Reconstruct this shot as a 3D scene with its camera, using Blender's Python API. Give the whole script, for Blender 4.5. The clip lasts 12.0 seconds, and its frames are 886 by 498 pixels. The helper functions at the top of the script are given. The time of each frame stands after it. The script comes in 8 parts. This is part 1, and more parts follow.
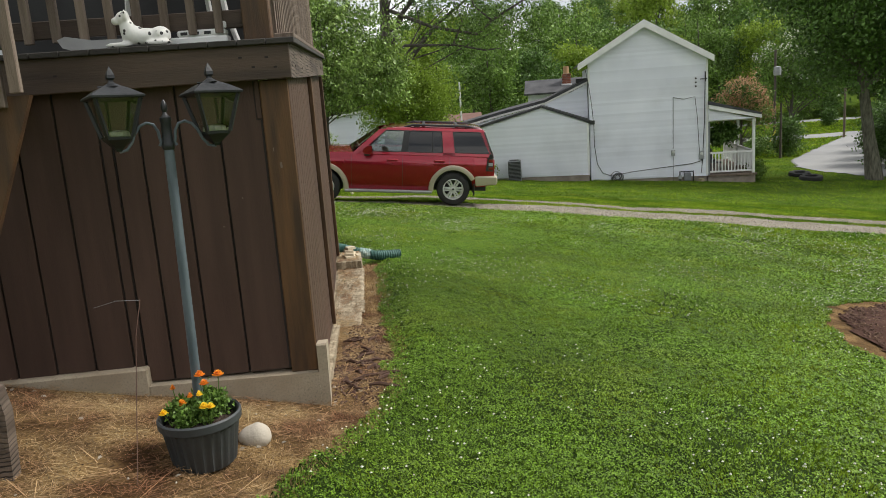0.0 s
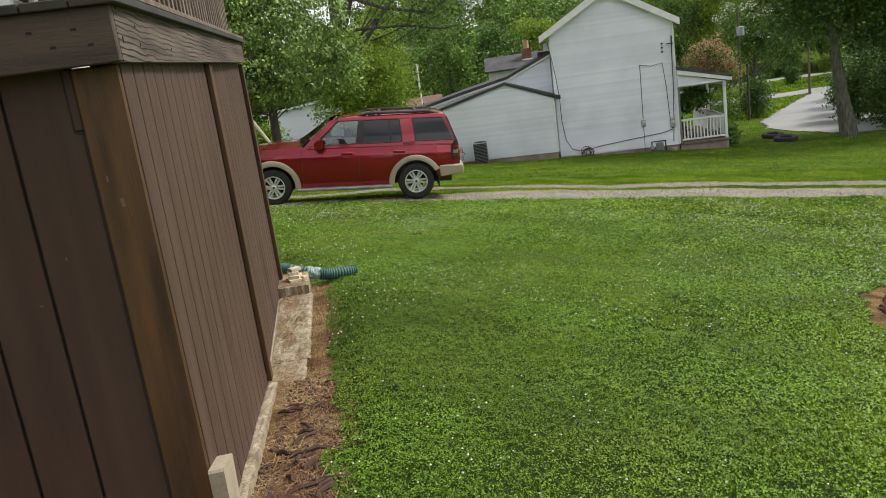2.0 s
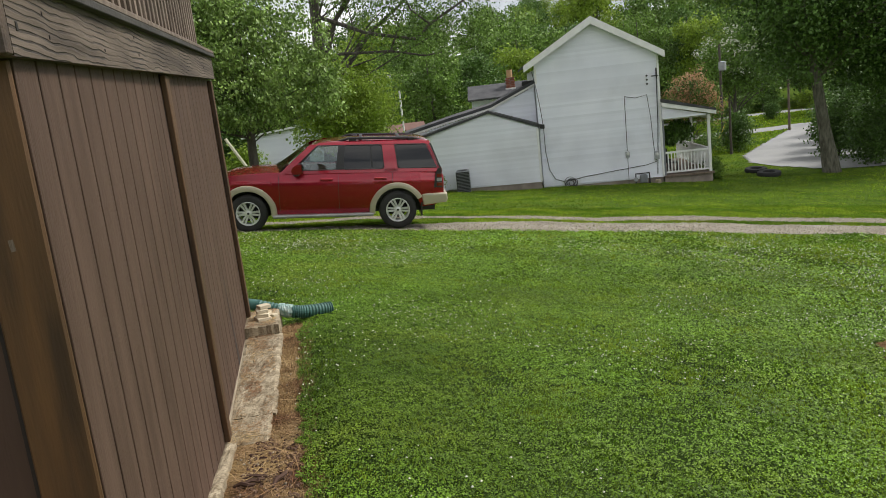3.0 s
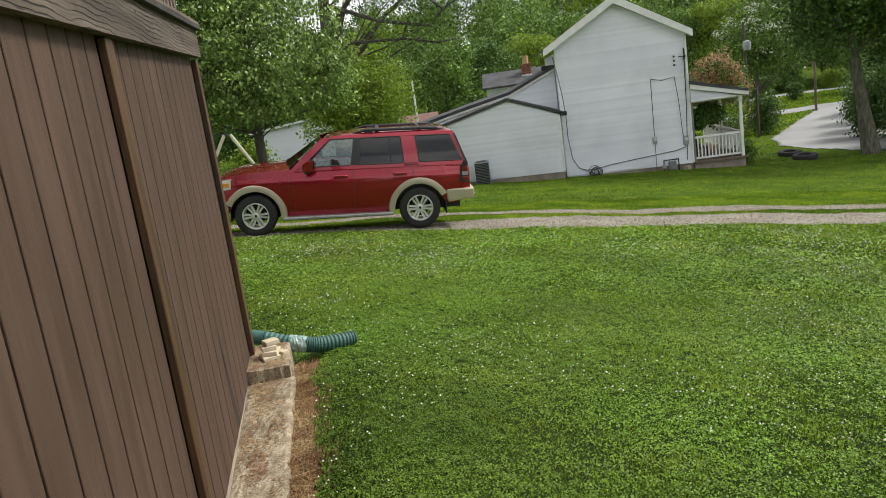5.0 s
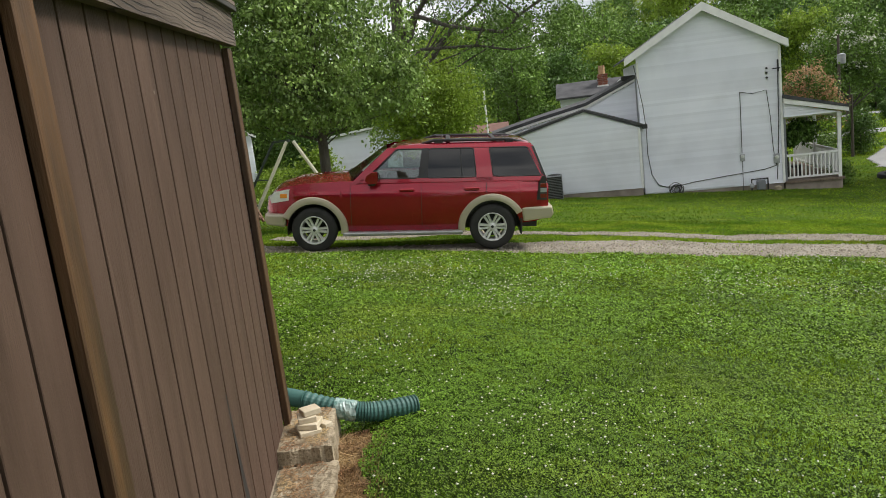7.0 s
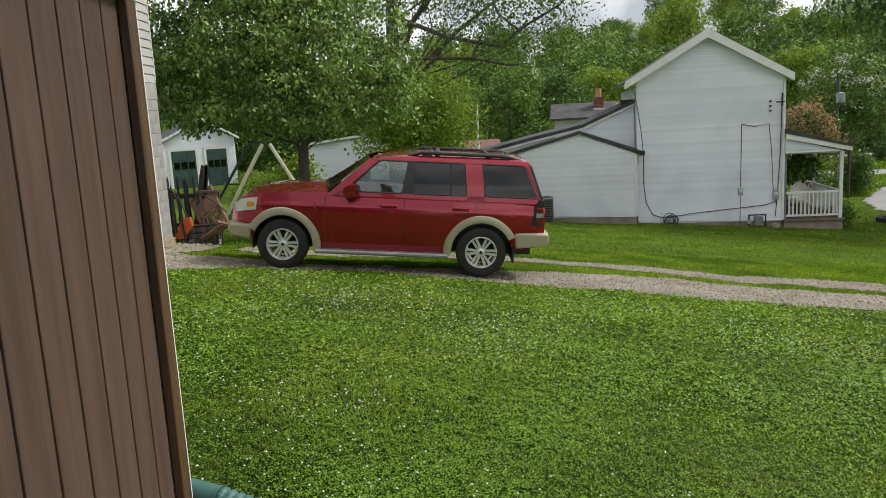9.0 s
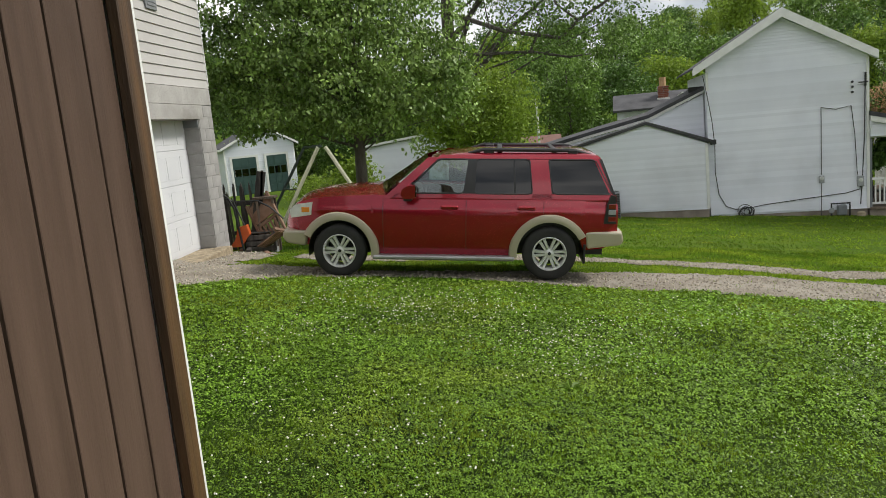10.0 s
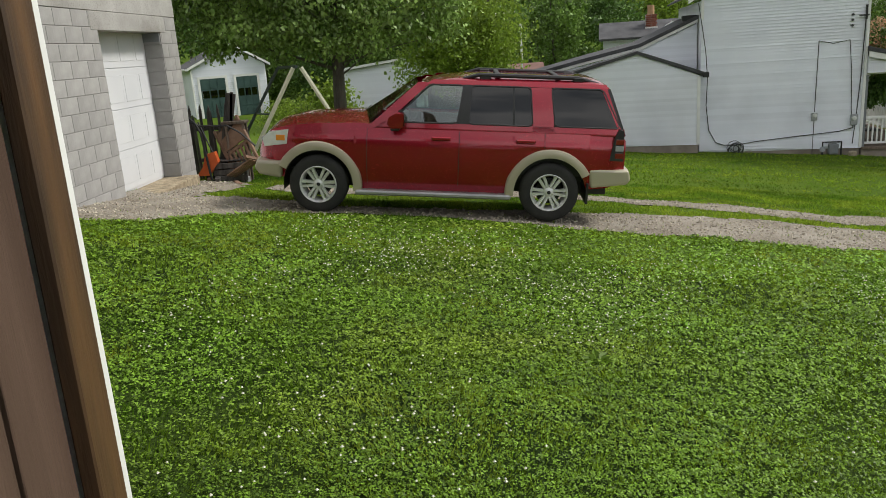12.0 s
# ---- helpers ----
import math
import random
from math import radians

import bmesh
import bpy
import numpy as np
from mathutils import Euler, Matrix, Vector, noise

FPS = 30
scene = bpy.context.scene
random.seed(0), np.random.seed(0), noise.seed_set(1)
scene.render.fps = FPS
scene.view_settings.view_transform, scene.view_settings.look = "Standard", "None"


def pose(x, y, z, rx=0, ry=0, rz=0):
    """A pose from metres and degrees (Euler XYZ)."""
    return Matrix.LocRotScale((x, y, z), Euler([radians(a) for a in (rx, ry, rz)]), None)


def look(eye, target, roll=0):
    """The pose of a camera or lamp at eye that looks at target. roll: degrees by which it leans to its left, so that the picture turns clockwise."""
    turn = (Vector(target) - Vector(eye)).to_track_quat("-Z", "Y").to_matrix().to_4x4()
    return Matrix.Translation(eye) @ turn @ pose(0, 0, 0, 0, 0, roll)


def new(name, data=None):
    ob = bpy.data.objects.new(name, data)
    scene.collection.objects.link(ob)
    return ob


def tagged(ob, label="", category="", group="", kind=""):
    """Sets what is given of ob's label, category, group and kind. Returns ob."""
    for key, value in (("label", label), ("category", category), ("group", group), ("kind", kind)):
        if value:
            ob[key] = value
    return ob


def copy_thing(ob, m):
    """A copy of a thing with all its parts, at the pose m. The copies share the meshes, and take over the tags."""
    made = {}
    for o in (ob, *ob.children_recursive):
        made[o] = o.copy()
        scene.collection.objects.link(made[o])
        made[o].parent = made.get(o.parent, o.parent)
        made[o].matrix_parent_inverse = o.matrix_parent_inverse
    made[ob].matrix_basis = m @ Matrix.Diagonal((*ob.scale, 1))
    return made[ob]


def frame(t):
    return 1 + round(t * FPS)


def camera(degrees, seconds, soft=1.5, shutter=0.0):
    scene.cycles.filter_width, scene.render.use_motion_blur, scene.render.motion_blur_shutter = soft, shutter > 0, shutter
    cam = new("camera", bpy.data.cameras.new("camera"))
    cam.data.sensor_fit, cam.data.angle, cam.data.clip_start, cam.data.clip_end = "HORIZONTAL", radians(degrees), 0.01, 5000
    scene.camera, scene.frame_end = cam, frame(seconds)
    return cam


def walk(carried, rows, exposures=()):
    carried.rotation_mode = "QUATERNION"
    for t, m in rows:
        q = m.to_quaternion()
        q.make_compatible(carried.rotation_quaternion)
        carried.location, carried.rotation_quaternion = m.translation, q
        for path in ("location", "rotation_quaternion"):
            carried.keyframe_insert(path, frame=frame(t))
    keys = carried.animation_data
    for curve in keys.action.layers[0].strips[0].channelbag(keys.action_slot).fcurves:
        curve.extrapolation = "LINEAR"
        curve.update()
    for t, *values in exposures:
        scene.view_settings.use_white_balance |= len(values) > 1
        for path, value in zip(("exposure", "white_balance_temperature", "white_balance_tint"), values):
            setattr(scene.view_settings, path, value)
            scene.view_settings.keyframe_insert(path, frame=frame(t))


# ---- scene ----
cam = camera(59.8, 12.0, soft=0.9)
PATH = [
    (0, (-0.006, 0.082, 1.556), (0.005, 2.042, 1.156), -4.14),
    (0.5, (0.115, 0.497, 1.516), (0.138, 2.461, 1.140), -4.41),
    (1, (0.042, 0.900, 1.489), (0.050, 2.841, 1.009), -8.56),
    (1.5, (0.035, 1.226, 1.528), (0.135, 3.147, 0.981), -7.03),
    (2, (0.121, 1.585, 1.517), (0.200, 3.532, 1.068), -8.01),
    (2.5, (0.047, 1.927, 1.485), (0.141, 3.884, 1.084), -7.32),
    (3, (0.105, 2.234, 1.476), (0.248, 4.191, 1.088), -6.59),
    (3.2, (0.137, 2.419, 1.475), (0.282, 4.385, 1.135), -6.51),
    (4.8, (0.000, 3.575, 1.423), (0.132, 5.539, 1.068), -7.79),
    (5, (-0.028, 3.659, 1.409), (0.078, 5.614, 1.003), -8.16),
    (5.5, (-0.101, 3.927, 1.434), (0.008, 5.877, 1.004), -6.42),
    (6, (-0.068, 4.211, 1.433), (0.049, 6.159, 0.999), -5.91),
    (6.5, (-0.029, 4.576, 1.400), (-0.098, 6.540, 1.031), -7.46),
    (7, (-0.095, 4.930, 1.392), (-0.148, 6.897, 1.030), -6.97),
    (7.2, (-0.098, 5.045, 1.411), (-0.105, 7.011, 1.043), -5.51),
    (8.8, (-0.135, 6.031, 1.339), (-0.150, 8.004, 1.010), -3.28),
    (9, (-0.110, 6.192, 1.332), (-0.115, 8.165, 1.001), -3.16),
    (9.5, (-0.074, 6.589, 1.319), (-0.174, 8.564, 1.023), -4.68),
    (10, (-0.161, 6.855, 1.284), (-0.325, 8.822, 0.962), -5.48),
    (10.5, (-0.213, 7.188, 1.285), (-0.311, 9.152, 0.918), -4.49),
    (11, (-0.228, 7.466, 1.289), (-0.339, 9.417, 0.864), -5.14),
    (11.5, (-0.379, 7.685, 1.264), (-0.539, 9.633, 0.841), -5.40),
    (12, (-0.444, 7.767, 1.242), (-0.548, 9.699, 0.734), -3.98),
]
walk(cam, [(t, look(eye, target, roll)) for t, eye, target, roll in PATH],
     exposures=[(0.0, 0.57), (1.0, 0.64), (2.0, 0.61), (3.0, 0.53), (5.0, 0.65), (6.5, 0.61), (8.0, 0.54), (9.0, 0.47), (9.6, 0.50), (10.3, 0.49), (11.2, 0.45), (12.0, 0.45)])

# ---- world and light ----
world = bpy.data.worlds.new("overcast_sky")
scene.world = world
world.use_nodes = True
wn, wl = world.node_tree.nodes, world.node_tree.links
wn.clear()
w_out, w_bg = wn.new("ShaderNodeOutputWorld"), wn.new("ShaderNodeBackground")
w_sky, w_mix, w_noise, w_ramp = wn.new("ShaderNodeTexSky"), wn.new("ShaderNodeMix"), wn.new("ShaderNodeTexNoise"), wn.new("ShaderNodeValToRGB")
w_co = wn.new("ShaderNodeTexCoord")
w_sky.sky_type, w_sky.sun_disc = "NISHITA", False
w_sky.sun_elevation, w_sky.sun_rotation = radians(47.3), radians(80.5)
w_noise.inputs["Scale"].default_value, w_noise.inputs["Detail"].default_value = 6.0, 8
w_ramp.color_ramp.elements[0].color = (4.6, 4.9, 5.3, 1)
w_ramp.color_ramp.elements[0].position = 0.4
w_ramp.color_ramp.elements[1].color = (11.6, 11.4, 11.1, 1)
w_ramp.color_ramp.elements[1].position = 0.62
w_mix.data_type = "RGBA"
w_mix.inputs["Factor"].default_value = 0.88
w_bg.inputs["Strength"].default_value = 0.085
wl.new(w_co.outputs["Generated"], w_noise.inputs["Vector"])
wl.new(w_noise.outputs["Fac"], w_ramp.inputs["Fac"])
wl.new(w_sky.outputs["Color"], w_mix.inputs["A"])
wl.new(w_ramp.outputs["Color"], w_mix.inputs["B"])
wl.new(w_mix.outputs["Result"], w_bg.inputs["Color"])
wl.new(w_bg.outputs["Background"], w_out.inputs["Surface"])

sun = new("sun", bpy.data.lights.new("sun", "SUN"))
sun.data.energy, sun.data.angle, sun.data.color = 2.5, radians(14), (1.0, 0.96, 0.9)
sun.matrix_world = look((15, 2.5, 16.5), (0, 0, 0))

# ---- small helpers ----


def ground_z(x, y):
    """Height of the lawn, the lower yard and the hill behind it."""
    x, y = np.asarray(x, float), np.asarray(y, float)
    xc, yc = np.clip(x, -7, 26), np.clip(y, -6, 48)
    q = 0.01 - 0.2172 * xc - 0.0467 * yc - 0.00096 * xc * xc + 0.00516 * xc * yc - 0.00074 * yc * yc
    low = np.clip(-1.2 - 0.155 * (x + 6), -3.75, -1.0)
    d = (q - low) / 0.22
    z = low + 0.22 * np.where(d > 30, d, np.log1p(np.exp(np.minimum(d, 30))))
    s = np.clip((y - 76) / 90, 0, 1)
    left = np.clip((-x - 30) / 90, 0, 1)
    right = np.clip((x - 60) / 120, 0, 1)
    z = z + (13.0 + 6.0 * np.clip((x - 12) / 60, -0.3, 1) - 6.5 * np.exp(-((x / np.maximum(y, 60) + 0.04) / 0.1) ** 2)) * s * s * (3 - 2 * s) + 16 * left * left + 10 * right * right
    u, v = x + 0.727 + 0.0983 * (y - 4.21), y - 4.21 - 0.0983 * (x + 0.727)
    z = z - 0.26 * np.exp(-(u / 0.42) ** 2) * np.clip((v - 0.6) / 1.1, 0, 1) * np.clip((6.5 - v) / 1.5, 0, 1)
    z = z - np.exp(-((v + 0.05) / 0.4) ** 2) * (0.04 / (1 + np.exp((u + 0.75) / 0.12)) + 0.065 / (1 + np.exp((u - 0.35) / 0.1)))
    beside = np.interp(v, (0.0, 0.43, 0.77, 1.14, 1.8, 2.3, 2.8, 4.4, 4.9), (-0.12, -0.175, -0.24, -0.3, -0.365, -0.425, -0.44, -0.41, -0.43))
    k = np.clip((u + 0.9) / 0.4, 0, 1) * np.clip((0.75 - u) / 0.42, 0, 1) * np.clip(v / 0.45, 0, 1) * np.clip((5.4 - v) / 0.6, 0, 1)
    z = z + (beside - z) * k * k * (3 - 2 * k)
    k = np.clip((y - 27) / 9, 0, 1) * np.clip((-5.0 - x) / 5, 0, 1) * np.clip((66 - y) / 10, 0, 1)
    z = z - 0.42 * k * k * (3 - 2 * k)
    z = z + 0.09 / (1 + np.exp(-np.clip((x + 1) / 0.5, -30, 30))) * np.exp(-((y - 18.5) / 4.5) ** 2)
    z = z + 0.02 * np.sin(1.3 * x + 0.4 * y) * np.cos(0.9 * y - 0.3 * x)
    return z


def gz(x, y):
    return float(ground_z(x, y))


def mesh_from(name, verts, faces, smooth=False):
    me = bpy.data.meshes.new(name)
    me.from_pydata(verts, [], faces)
    if smooth:
        me.polygons.foreach_set("use_smooth", [True] * len(me.polygons))
    return me


def part(name, bm, material, parent=None, label="", smooth=False, kind=""):
    """Links a bmesh (or mesh data) as one mesh object, under a thing or a part."""
    if isinstance(bm, bmesh.types.BMesh):
        bmesh.ops.recalc_face_normals(bm, faces=bm.faces)
        me = bpy.data.meshes.new(name)
        bm.to_mesh(me)
        bm.free()
    else:
        me = bm
    if smooth:
        me.polygons.foreach_set("use_smooth", [True] * len(me.polygons))
        me.set_sharp_from_angle(angle=radians(40))
    if material is not None and not me.materials:
        me.materials.append(material)
    ob = new(name, me)
    ob.parent = parent
    if label:
        ob["label"] = label
    if kind:
        ob["kind"] = kind
    return ob


def thing(name, m, label, category, group="", kind=""):
    ob = new(name)
    ob.empty_display_size = 0.1
    ob.matrix_basis = m
    return tagged(ob, label, category, group, kind)


def box(bm, x0, x1, y0, y1, z0, z1, bevel=0.0, m=None):
    mm = Matrix.Translation(((x0 + x1) / 2, (y0 + y1) / 2, (z0 + z1) / 2)) @ Matrix.Diagonal((abs(x1 - x0), abs(y1 - y0), abs(z1 - z0), 1))
    vs = bmesh.ops.create_cube(bm, size=1, matrix=(m @ mm) if m else mm)["verts"]
    if bevel:
        es = list({e for v in vs for e in v.link_edges})
        bmesh.ops.bevel(bm, geom=es, offset=bevel, segments=1, affect="EDGES", profile=0.5)
    return bm


def boxed(x0, x1, y0, y1, z0, z1, bevel=0.0, m=None):
    return box(bmesh.new(), x0, x1, y0, y1, z0, z1, bevel, m)


def prism(bm, pts, y0, y1, m=None):
    """A polygon in x, z, pushed from y0 to y1."""
    m = m or Matrix()
    a = [bm.verts.new(m @ Vector((x, y0, z))) for x, z in pts]
    b = [bm.verts.new(m @ Vector((x, y1, z))) for x, z in pts]
    bm.faces.new(a)
    bm.faces.new(b[::-1])
    for i in range(len(pts)):
        j = (i + 1) % len(pts)
        bm.faces.new((a[i], b[i], b[j], a[j]))
    return bm


def tube(bm, pts, radii, n=8, cap=True):
    """A round tube along points, with a radius at each."""
    pts = [Vector(p) for p in pts]
    if not hasattr(radii, "__len__"):
        radii = [radii] * len(pts)
    rings, side = [], None
    for i, p in enumerate(pts):
        t = (pts[min(i + 1, len(pts) - 1)] - pts[max(i - 1, 0)]).normalized()
        if side is None:
            side = t.orthogonal().normalized()
        side = (side - t * side.dot(t)).normalized()
        up = t.cross(side)
        rings.append([bm.verts.new(p + radii[i] * (side * math.cos(k * math.tau / n) + up * math.sin(k * math.tau / n))) for k in range(n)])
    for a, b in zip(rings, rings[1:]):
        for k in range(n):
            bm.faces.new((a[k], a[(k + 1) % n], b[(k + 1) % n], b[k]))
    if cap:
        bm.faces.new(rings[0][::-1])
        bm.faces.new(rings[-1])
    return bm


def lathe(bm, profile, n=24, m=None, closed=False):
    """Turns (radius, z) points about z."""
    m = m or Matrix()
    rings = [[bm.verts.new(m @ Vector((r * math.cos(k * math.tau / n), r * math.sin(k * math.tau / n), z))) for k in range(n)] for r, z in profile]
    pairs = list(zip(rings, rings[1:]))
    if closed:
        pairs.append((rings[-1], rings[0]))
    for a, b in pairs:
        for k in range(n):
            bm.faces.new((a[k], a[(k + 1) % n], b[(k + 1) % n], b[k]))
    return bm


# ---- materials ----


def surf(name, c1, c2, scale=6.0, rough=0.7, bump=0.15, fine=60.0, stretch=(1, 1, 1), c3=None, metallic=0.0, coat=0.0, jitter=0.0, island=0.0, dist=0.01, translucent=0.0, spec=0.5, wear=0.0):
    """A surface of two tones in a coarse and a fine noise, with relief."""
    mat = bpy.data.materials.new(name)
    mat.use_nodes = True
    nt = mat.node_tree
    nd, lk = nt.nodes, nt.links
    b = nd["Principled BSDF"]
    co, mp = nd.new("ShaderNodeTexCoord"), nd.new("ShaderNodeMapping")
    mp.inputs["Scale"].default_value = stretch
    lk.new(co.outputs["Object"], mp.inputs["Vector"])
    n1, n2 = nd.new("ShaderNodeTexNoise"), nd.new("ShaderNodeTexNoise")
    n1.inputs["Scale"].default_value, n1.inputs["Detail"].default_value = scale, 6
    n2.inputs["Scale"].default_value, n2.inputs["Detail"].default_value = fine, 8
    for n in (n1, n2):
        lk.new(mp.outputs["Vector"], n.inputs["Vector"])
    r1 = nd.new("ShaderNodeMapRange")
    r1.inputs["From Min"].default_value, r1.inputs["From Max"].default_value = 0.34, 0.66
    lk.new(n1.outputs["Fac"], r1.inputs["Value"])
    mx = nd.new("ShaderNodeMix")
    mx.data_type = "RGBA"
    mx.inputs["A"].default_value, mx.inputs["B"].default_value = (*c1, 1), (*c2, 1)
    lk.new(r1.outputs["Result"], mx.inputs["Factor"])
    col = mx.outputs["Result"]
    if c3:
        r2, m2 = nd.new("ShaderNodeMapRange"), nd.new("ShaderNodeMix")
        r2.inputs["From Min"].default_value, r2.inputs["From Max"].default_value = 0.5, 0.72
        lk.new(n2.outputs["Fac"], r2.inputs["Value"])
        m2.data_type = "RGBA"
        m2.inputs["B"].default_value = (*c3, 1)
        lk.new(r2.outputs["Result"], m2.inputs["Factor"])
        lk.new(col, m2.inputs["A"])
        col = m2.outputs["Result"]
    if wear:
        n4, r4, m4 = nd.new("ShaderNodeTexNoise"), nd.new("ShaderNodeMapRange"), nd.new("ShaderNodeMix")
        n4.inputs["Scale"].default_value, n4.inputs["Detail"].default_value = scale * 0.37, 9
        r4.inputs["From Min"].default_value, r4.inputs["From Max"].default_value, r4.inputs["To Max"].default_value = 0.52, 0.75, wear
        m4.data_type = "RGBA"
        m4.blend_type = "MULTIPLY"
        m4.inputs["B"].default_value = (0.42, 0.4, 0.36, 1)
        lk.new(co.outputs["Object"], n4.inputs["Vector"])
        lk.new(n4.outputs["Fac"], r4.inputs["Value"])
        lk.new(r4.outputs["Result"], m4.inputs["Factor"])
        lk.new(col, m4.inputs["A"])
        col = m4.outputs["Result"]
    if jitter or island:
        hs = nd.new("ShaderNodeHueSaturation")
        rg = nd.new("ShaderNodeMapRange")
        amount = jitter or island
        rg.inputs["To Min"].default_value, rg.inputs["To Max"].default_value = 1 - amount, 1 + amount
        if jitter:
            lk.new(nd.new("ShaderNodeObjectInfo").outputs["Random"], rg.inputs["Value"])
        else:
            lk.new(nd.new("ShaderNodeNewGeometry").outputs["Random Per Island"], rg.inputs["Value"])
            rh = nd.new("ShaderNodeMapRange")
            rh.inputs["To Min"].default_value, rh.inputs["To Max"].default_value = 0.5 - island * 0.06, 0.5 + island * 0.06
            lk.new(n1.outputs["Fac"], rh.inputs["Value"])
            lk.new(rh.outputs["Result"], hs.inputs["Hue"])
        lk.new(rg.outputs["Result"], hs.inputs["Value"])
        lk.new(col, hs.inputs["Color"])
        col = hs.outputs["Color"]
    lk.new(col, b.inputs["Base Color"])
    rr = nd.new("ShaderNodeMapRange")
    rr.inputs["To Min"].default_value, rr.inputs["To Max"].default_value = max(rough - 0.12, 0.02), min(rough + 0.12, 1)
    lk.new(n2.outputs["Fac"], rr.inputs["Value"])
    lk.new(rr.outputs["Result"], b.inputs["Roughness"])
    b.inputs["Metallic"].default_value = metallic
    b.inputs["Coat Weight"].default_value = coat
    b.inputs["Coat Roughness"].default_value = 0.04
    b.inputs["Specular IOR Level"].default_value = spec
    if bump:
        bp = nd.new("ShaderNodeBump")
        bp.inputs["Strength"].default_value, bp.inputs["Distance"].default_value = bump, dist
        lk.new(n2.outputs["Fac"], bp.inputs["Height"])
        lk.new(bp.outputs["Normal"], b.inputs["Normal"])
    if translucent:
        out = nd["Material Output"]
        tr, ms = nd.new("ShaderNodeBsdfTranslucent"), nd.new("ShaderNodeMixShader")
        ms.inputs["Fac"].default_value = translucent
        lk.new(col, tr.inputs["Color"])
        lk.new(b.outputs["BSDF"], ms.inputs[1])
        lk.new(tr.outputs["BSDF"], ms.inputs[2])
        lk.new(ms.outputs["Shader"], out.inputs["Surface"])
    return mat


def grained(name, c1, c2, dark):
    """Old board: open, wandering grain lines along y with paler weathered wood between them."""
    mat = surf(name, c1, c2, scale=2.4, rough=0.78, bump=0.3, fine=20, stretch=(6, 0.6, 6), wear=0.5)
    nd, lk = mat.node_tree.nodes, mat.node_tree.links
    b = nd["Principled BSDF"]
    col = b.inputs["Base Color"].links[0].from_socket
    co, mp, wv, ns = nd.new("ShaderNodeTexCoord"), nd.new("ShaderNodeMapping"), nd.new("ShaderNodeTexWave"), nd.new("ShaderNodeTexNoise")
    mp.inputs["Scale"].default_value = (1, 0.28, 1)
    wv.bands_direction = "Z"
    for k, v in (("Scale", 15.0), ("Distortion", 9.0), ("Detail", 3.0), ("Detail Scale", 0.55), ("Detail Roughness", 0.55)):
        wv.inputs[k].default_value = v
    ns.inputs["Scale"].default_value, ns.inputs["Detail"].default_value = 2.1, 3
    lk.new(co.outputs["Object"], mp.inputs["Vector"])
    lk.new(mp.outputs["Vector"], wv.inputs["Vector"])
    lk.new(co.outputs["Object"], ns.inputs["Vector"])
    line, much, both, mx = nd.new("ShaderNodeMapRange"), nd.new("ShaderNodeMapRange"), nd.new("ShaderNodeMath"), nd.new("ShaderNodeMix")
    line.inputs["From Min"].default_value, line.inputs["From Max"].default_value, line.inputs["To Min"].default_value, line.inputs["To Max"].default_value = 0.08, 0.3, 1.0, 0.0
    much.inputs["From Min"].default_value, much.inputs["From Max"].default_value, much.inputs["To Min"].default_value = 0.4, 0.62, 0.25
    both.operation = "MULTIPLY"
    lk.new(wv.outputs["Fac"], line.inputs["Value"])
    lk.new(ns.outputs["Fac"], much.inputs["Value"])
    lk.new(line.outputs["Result"], both.inputs[0])
    lk.new(much.outputs["Result"], both.inputs[1])
    mx.data_type = "RGBA"
    mx.inputs["B"].default_value = (*dark, 1)
    lk.new(both.outputs["Value"], mx.inputs["Factor"])
    lk.new(col, mx.inputs["A"])
    lk.new(mx.outputs["Result"], b.inputs["Base Color"])
    bp = nd.new("ShaderNodeBump")
    bp.invert = True
    bp.inputs["Strength"].default_value, bp.inputs["Distance"].default_value = 0.8, 0.006
    lk.new(both.outputs["Value"], bp.inputs["Height"])
    lk.new(b.inputs["Normal"].links[0].from_socket, bp.inputs["Normal"])
    lk.new(bp.outputs["Normal"], b.inputs["Normal"])
    return mat


def glazing(name, tint, rough=0.02, ior=2.2):
    """Thin glass: what lies behind it, tinted, and the sky's gloss by Fresnel."""
    mat = bpy.data.materials.new(name)
    mat.use_nodes = True
    nd, lk = mat.node_tree.nodes, mat.node_tree.links
    out = nd["Material Output"]
    nd.remove(nd["Principled BSDF"])
    tr, gl, ms, fr = nd.new("ShaderNodeBsdfTransparent"), nd.new("ShaderNodeBsdfGlossy"), nd.new("ShaderNodeMixShader"), nd.new("ShaderNodeFresnel")
    tr.inputs["Color"].default_value = (*tint, 1)
    gl.inputs["Roughness"].default_value = rough
    fr.inputs["IOR"].default_value = ior
    lk.new(fr.outputs["Fac"], ms.inputs["Fac"])
    lk.new(tr.outputs["BSDF"], ms.inputs[1])
    lk.new(gl.outputs["BSDF"], ms.inputs[2])
    lk.new(ms.outputs["Shader"], out.inputs["Surface"])
    return mat


